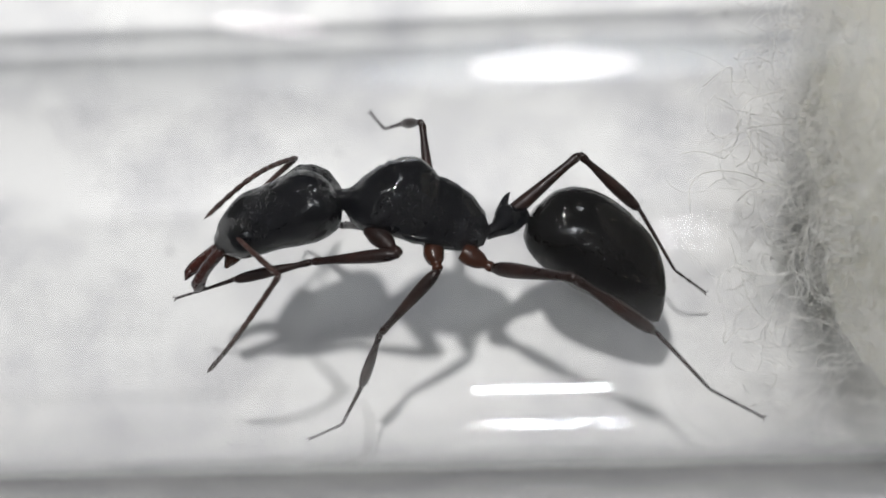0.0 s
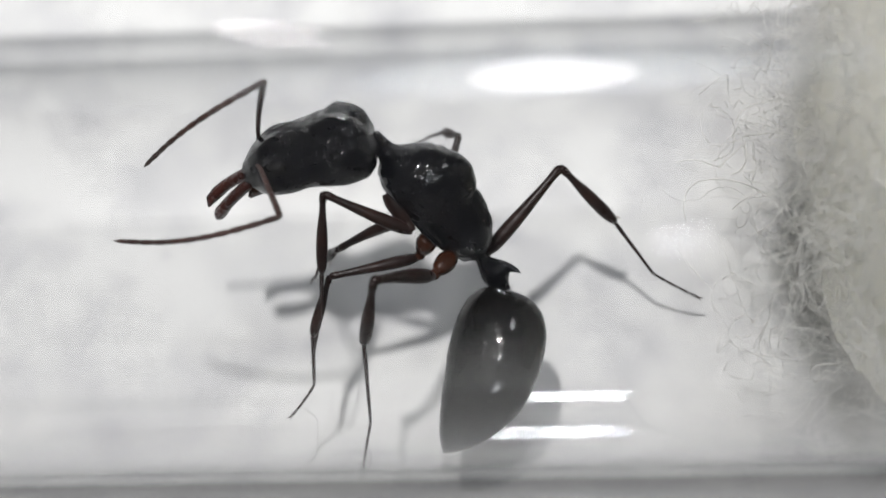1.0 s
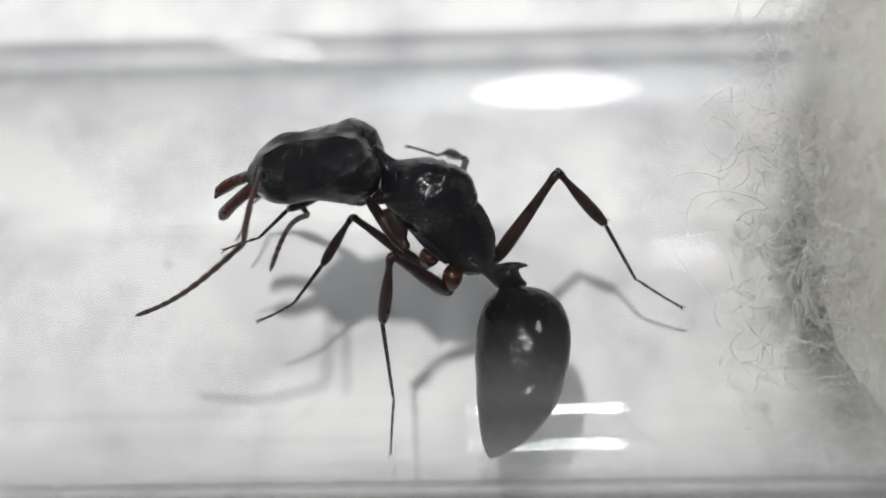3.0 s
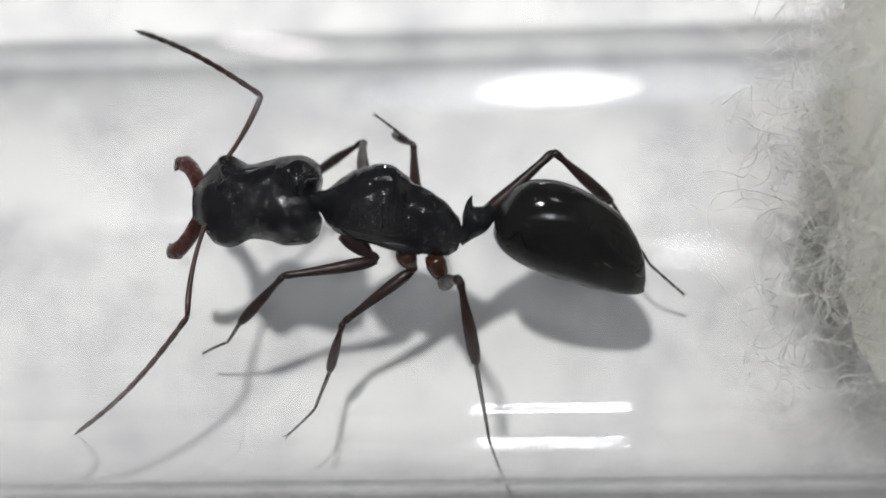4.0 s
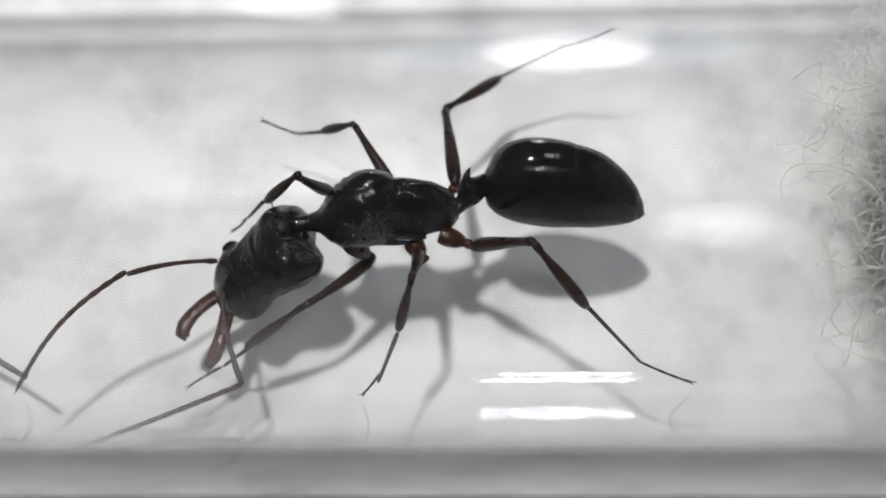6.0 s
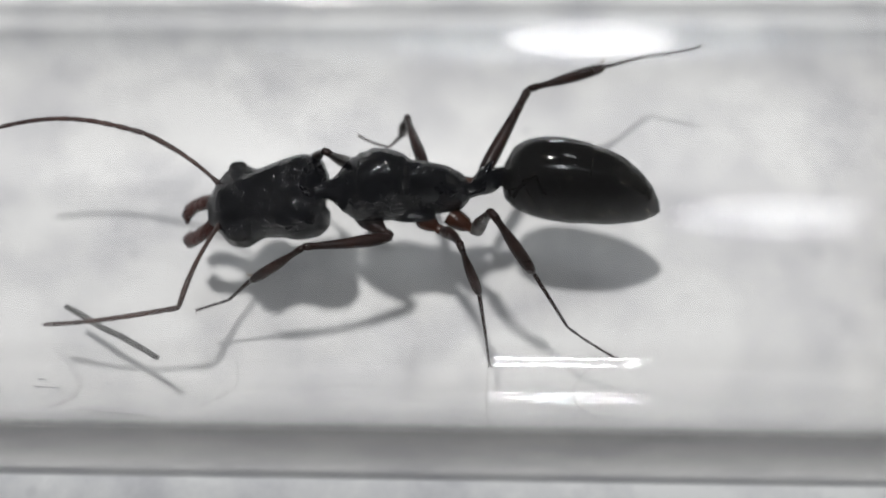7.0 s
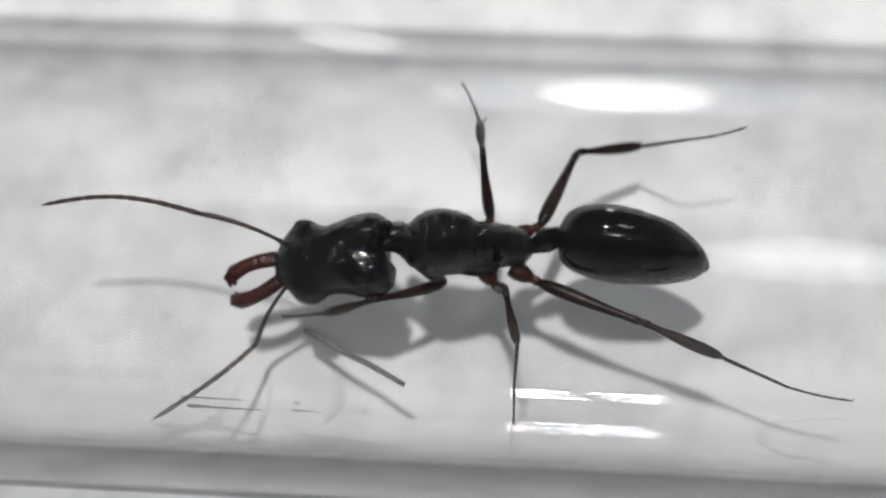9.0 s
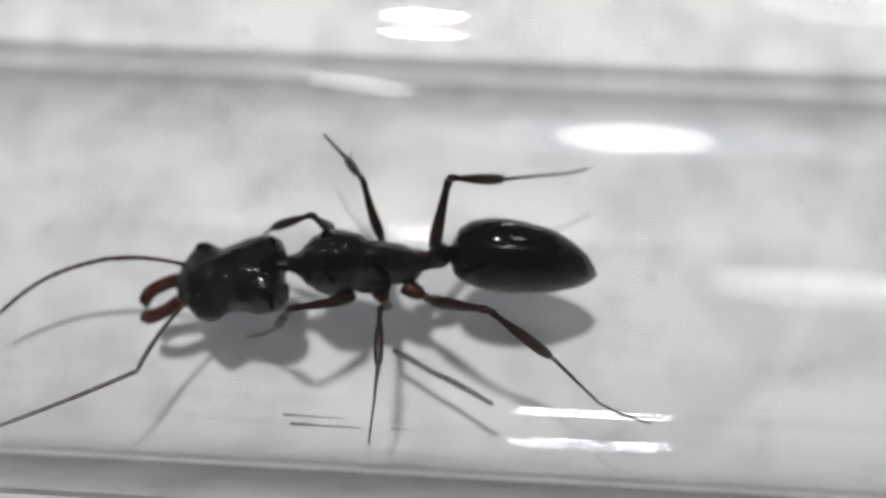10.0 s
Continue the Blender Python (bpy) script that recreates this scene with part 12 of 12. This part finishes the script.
    walk(ANT["tibia_RH"], [
        (0, mm(-3.18, -0.55, 2.09, -94, 153, 10)), (0.15, mm(-2.99, -0.59, 2.23, -93, 155, 12)), (0.3, mm(-2.8, -0.73, 2.34, -92, 158, 15)),
        (0.5, mm(-2.56, -1.03, 2.21, -94, 166, 9)), (0.7, mm(-2.08, -1.11, 2.27, 86, 9, -171)), (1, mm(-1.51, -1.58, 2.06, 86, -1, -173)),
        (1.2, mm(-1.43, -1.51, 2.11, 86, 0, -169)), (1.5, mm(-1.28, -1.28, 2.26, 86, -2, -173)), (1.7, mm(-2.17, -0.86, 2.36, 86, 8, -172)),
        (2, mm(-1.54, -1.01, 2.19, 87, 2, -167)), (2.2, mm(-1, -1.01, 2.24, 86, 3, -174)), (2.35, mm(-0.94, -1.22, 2.16, 86, 2, -171)),
        (2.5, mm(-0.69, -0.73, 2.21, 87, 4, -165)), (2.7, mm(-0.64, -0.9, 2.16, 87, 2, -166)), (3.25, mm(-1.81, -1.31, 2.36, 87, 16, -166)),
        (3.8, mm(-2.85, -1.35, 2.14, -93, 151, 15)), (4, mm(-3.06, -1.42, 1.97, -94, 150, 12)), (4.5, mm(-3.19, -1.89, 1.52, -99, 142, 4)),
        (4.65, mm(-2.85, -1.8, 1.74, -92, 148, 15)), (4.8, mm(-2.37, -2.64, 0.88, -89, 154, 23)), (4.85, mm(-2.06, -3.06, 0.5, 93, 12, -152)),
        (4.9, mm(-1.7, -2.97, 0.36, 94, 0, -143)), (4.95, mm(-1.31, -2.92, 0.01, 93, -10, -133)), (5, mm(-0.94, -2.71, -0.44, 90, -19, -121)),
        (5.1, mm(-1.02, -2.82, -0.37, 91, -15, -125)), (5.2, mm(-1.12, -2.93, -0.27, 92, -9, -128)), (5.42, mm(-1.26, -2.97, -0.08, 92, -5, -130)),
        (5.64, mm(-1.36, -3.02, 0.11, 92, -1, -134)), (5.86, mm(-1.49, -3.03, 0.27, 92, 4, -137)), (6.08, mm(-1.6, -3.03, 0.35, 92, 8, -139)),
        (6.3, mm(-1.73, -3.32, 0.02, -65, -140, -26)), (6.5, mm(-1.97, -2.89, 0.25, -76, -145, -9)), (6.65, mm(-2.37, -3.08, 0.02, -75, -146, -11)),
        (6.8, mm(-2.72, -2.84, 0.21, -72, -145, -16)), (6.9, mm(-2.85, -2.75, 0.37, 97, 5, -157)), (7, mm(-3, -2.65, 0.47, 97, 2, -157)),
        (7.08, mm(-2.54, -2.9, 0.23, 97, 1, -157)), (7.15, mm(-2.07, -3.03, -0.17, 97, -1, -158)), (7.22, mm(-1.63, -3.02, -0.77, 97, -6, -158)),
        (7.3, mm(-1.25, -2.76, -1.23, -80, -155, 10)), (7.4, mm(-1.28, -2.87, -1.39, -71, -142, -7)), (7.5, mm(-1.26, -2.96, -1.53, -61, -134, -22)),
        (7.8, mm(-1.55, -2.8, -0.96, -72, 155, 25)), (8, mm(-1.66, -3.05, -1.04, -71, 156, 26)), (8.3, mm(-2.1, -2.92, -1.21, -75, 154, 18)),
        (8.5, mm(-2.53, -2.86, -1.09, -75, 149, 17)), (9, mm(-2.8, -2.86, -0.85, -75, 157, 19)), (9.3, mm(-3.35, -2.49, -0.36, -75, 170, 18)),
        (9.5, mm(-3.66, -2.26, 0.02, 105, 1, -161)), (9.6, mm(-2.87, -1.54, 1.72, -73, 160, 26)), (9.7, mm(-2.2, -1.37, 1.91, -71, 148, 30)),
        (9.8, mm(-1.56, -0.97, 1.96, -67, 137, 36)), (10, mm(-2.23, -1.41, 1.97, -74, 140, 26)),])
    walk(ANT["metatarsus_RH"], [
        (0, mm(-4.93, -0.85, 1.2, -99, 137, -8)), (0.15, mm(-4.76, -0.97, 1.4, -95, 137, -3)), (0.3, mm(-4.58, -1.19, 1.57, -94, 136, -2)),
        (0.5, mm(-4.47, -1.32, 1.73, -98, 147, -7)), (0.7, mm(-4.02, -1.42, 1.96, -96, 157, -3)), (1, mm(-3.48, -1.83, 2.08, 85, 3, 179)),
        (1.2, mm(-3.38, -1.9, 2.11, 85, 5, 178)), (1.5, mm(-3.25, -1.52, 2.32, 85, 6, -179)), (1.7, mm(-4.12, -1.13, 2.08, -96, 160, -3)),
        (2, mm(-3.48, -1.45, 2.13, -94, 166, 5)), (2.2, mm(-2.98, -1.21, 2.13, -95, 171, 1)), (2.35, mm(-2.91, -1.52, 2.07, 86, 7, -177)),
        (2.5, mm(-2.61, -1.25, 2.08, 86, 5, -174)), (2.7, mm(-2.57, -1.38, 2.09, 86, 5, -177)), (3.25, mm(-3.67, -1.77, 1.82, -94, 155, 3)),
        (3.8, mm(-4.54, -1.78, 1.17, -92, 135, 7)), (4, mm(-4.75, -1.77, 0.98, -105, 140, -13)), (4.5, mm(-4.76, -1.99, 0.3, 64, 38, 150)),
        (4.65, mm(-4.48, -2.24, 0.69, -102, 138, -8)), (4.8, mm(-4.03, -3.33, 0.03, 58, -1, 122)), (4.85, mm(-3.78, -3.98, 0.1, 57, -14, 129)),
        (4.9, mm(-3.29, -4.16, 0.35, 57, -28, 131)), (4.95, mm(-2.66, -4.34, 0.35, 57, -42, 130)), (5, mm(-1.92, -4.31, 0.21, 61, -54, 125)),
        (5.1, mm(-2.11, -4.41, 0.14, 63, -52, 122)), (5.2, mm(-2.31, -4.49, 0.06, 66, -49, 119)), (5.42, mm(-2.53, -4.49, 0.09, 38, -44, 156)),
        (5.64, mm(-2.74, -4.45, 0.14, 18, -24, -170)), (5.86, mm(-2.93, -4.4, 0.14, 19, -22, -172)), (6.08, mm(-3.1, -4.32, 0.09, 20, -19, -174)),
        (6.3, mm(-3.09, -2.65, 1.31, 21, 21, -143)), (6.5, mm(-3.58, -2.64, 1.4, 24, 33, -137)), (6.65, mm(-3.99, -2.78, 1.13, 21, 28, -141)),
        (6.8, mm(-4.29, -2.39, 1.34, 21, 23, -143)), (6.9, mm(-4.67, -3.54, 0.2, 20, 21, -144)), (7, mm(-4.83, -3.43, 0.39, 21, 22, -142)),
        (7.08, mm(-4.37, -3.68, 0.19, 17, -3, -164)), (7.15, mm(-3.91, -3.79, -0.12, 19, -16, -174)), (7.22, mm(-3.47, -3.74, -0.57, 18, -16, -172)),
        (7.3, mm(-3.02, -3.08, -0.39, 18, 12, -149)), (7.4, mm(-2.83, -2.67, -0.16, 18, 19, -147)), (7.5, mm(-2.55, -2.43, -0.11, 18, 23, -148)),
        (7.8, mm(-3.19, -3.56, -1.79, 33, -51, 166)), (8, mm(-3.29, -3.86, -1.85, 34, -54, 164)), (8.3, mm(-3.79, -3.47, -2.09, 32, -54, 167)),
        (8.5, mm(-4.16, -3.37, -2.11, 30, -45, 170)), (9, mm(-4.53, -3.44, -1.64, 39, -53, 157)), (9.3, mm(-5.21, -3.1, -0.71, 22, 20, -157)),
        (9.5, mm(-5.54, -2.9, -0.03, 22, 13, -158)), (9.6, mm(-4.55, -2.35, 1.03, 24, 21, -152)), (9.7, mm(-3.66, -2.21, 0.85, 26, 28, -146)),
        (9.8, mm(-2.73, -1.83, 0.6, 30, 34, -139)), (10, mm(-3.59, -2.08, 0.68, 23, 34, -152)),])
    walk(ANT["tarsus_RH"], [
        (0, mm(-6.14, -0.68, 0.06, 89, 21, -151)), (0.15, mm(-5.97, -0.91, 0.26, -97, 159, 13)), (0.3, mm(-5.79, -1.15, 0.42, -102, 161, -2)),
        (0.5, mm(-5.86, -1.14, 0.82, 78, 8, 179)), (0.7, mm(-5.55, -1.34, 1.3, 78, 1, 179)), (1, mm(-5.15, -1.8, 2, 77, -18, -172)),
        (1.2, mm(-5.04, -1.85, 1.97, -101, -157, 2)), (1.5, mm(-4.92, -1.56, 2.15, 77, -17, -171)), (1.7, mm(-5.68, -1.04, 1.5, 79, -3, 175)),
        (2, mm(-5.1, -1.58, 1.72, 78, -10, -173)), (2.2, mm(-4.63, -1.25, 1.88, 77, -15, -170)), (2.35, mm(-4.56, -1.61, 1.88, 77, -15, -170)),
        (2.5, mm(-4.26, -1.42, 1.93, 77, -15, -169)), (2.7, mm(-4.23, -1.47, 1.94, 76, -17, -168)), (3.25, mm(-5.18, -1.84, 1.13, 78, -1, -176)),
        (3.8, mm(-5.72, -1.93, 0, -103, 164, -1)), (4, mm(-5.99, -1.48, -0.1, -96, 149, 15)), (4.5, mm(-5.89, -1.34, -0.74, -90, 143, 27)),
        (4.65, mm(-5.71, -2.06, -0.43, -100, 147, 9)), (4.8, mm(-4.92, -1.92, 0.05, -106, 154, -4)), (4.85, mm(-4.79, -2.72, 0.51, 68, 14, 159)),
        (4.9, mm(-4.26, -3.04, 1.13, -103, 154, 7)), (4.95, mm(-3.47, -3.39, 1.46, 94, 32, -140)), (5, mm(-2.47, -3.51, 1.56, 112, 29, -104)),
        (5.1, mm(-2.67, -3.53, 1.45, 111, 27, -107)), (5.2, mm(-2.84, -3.52, 1.31, 111, 24, -108)), (5.42, mm(-3.62, -4, 1.25, 105, 20, -122)),
        (5.64, mm(-4.24, -4.73, 0.82, -45, -140, -48)), (5.86, mm(-4.46, -4.62, 0.77, -59, -147, -25)), (6.08, mm(-4.67, -4.48, 0.63, -58, -149, -27)),
        (6.3, mm(-4.33, -3.58, 0.7, -68, 178, 11)), (6.5, mm(-4.61, -3.6, 0.5, -68, 173, 17)), (6.65, mm(-5.14, -3.7, 0.34, -67, -165, 0)),
        (6.8, mm(-5.52, -3.32, 0.69, -68, -161, 4)), (6.9, mm(-5.93, -4.46, -0.4, -67, -163, 1)), (7, mm(-6.05, -4.38, -0.24, -58, -146, -20)),
        (7.08, mm(-5.97, -4.15, 0.27, -69, -176, 12)), (7.15, mm(-5.51, -3.97, 0.34, -67, -162, 3)), (7.22, mm(-5.06, -3.96, -0.1, -68, -162, 5)),
        (7.3, mm(-4.42, -3.91, -0.74, -69, -163, 8)), (7.4, mm(-4.16, -3.52, -0.69, -70, 170, 28)), (7.5, mm(-3.84, -3.26, -0.77, -66, 154, 42)),
        (7.8, mm(-4.2, -3.3, -0.49, -68, 161, 37)), (8, mm(-4.24, -3.58, -0.51, 111, 6, -148)), (8.3, mm(-4.76, -3.25, -0.75, -70, 167, 24)),
        (8.5, mm(-5.33, -3.16, -0.94, -71, 166, 21)), (9, mm(-5.46, -3.05, -0.31, -71, -173, 12)), (9.3, mm(-6.66, -3.7, -1.27, -69, -161, 4)),
        (9.5, mm(-7.05, -3.51, -0.4, -70, -160, 6)), (9.6, mm(-5.92, -3.09, 0.42, -72, -176, 16)), (9.7, mm(-4.88, -3.05, 0.08, -72, 169, 24)),
        (9.8, mm(-3.78, -2.73, -0.33, -68, 153, 35)), (10, mm(-4.82, -2.73, -0.24, -73, 155, 25)),])


motions()
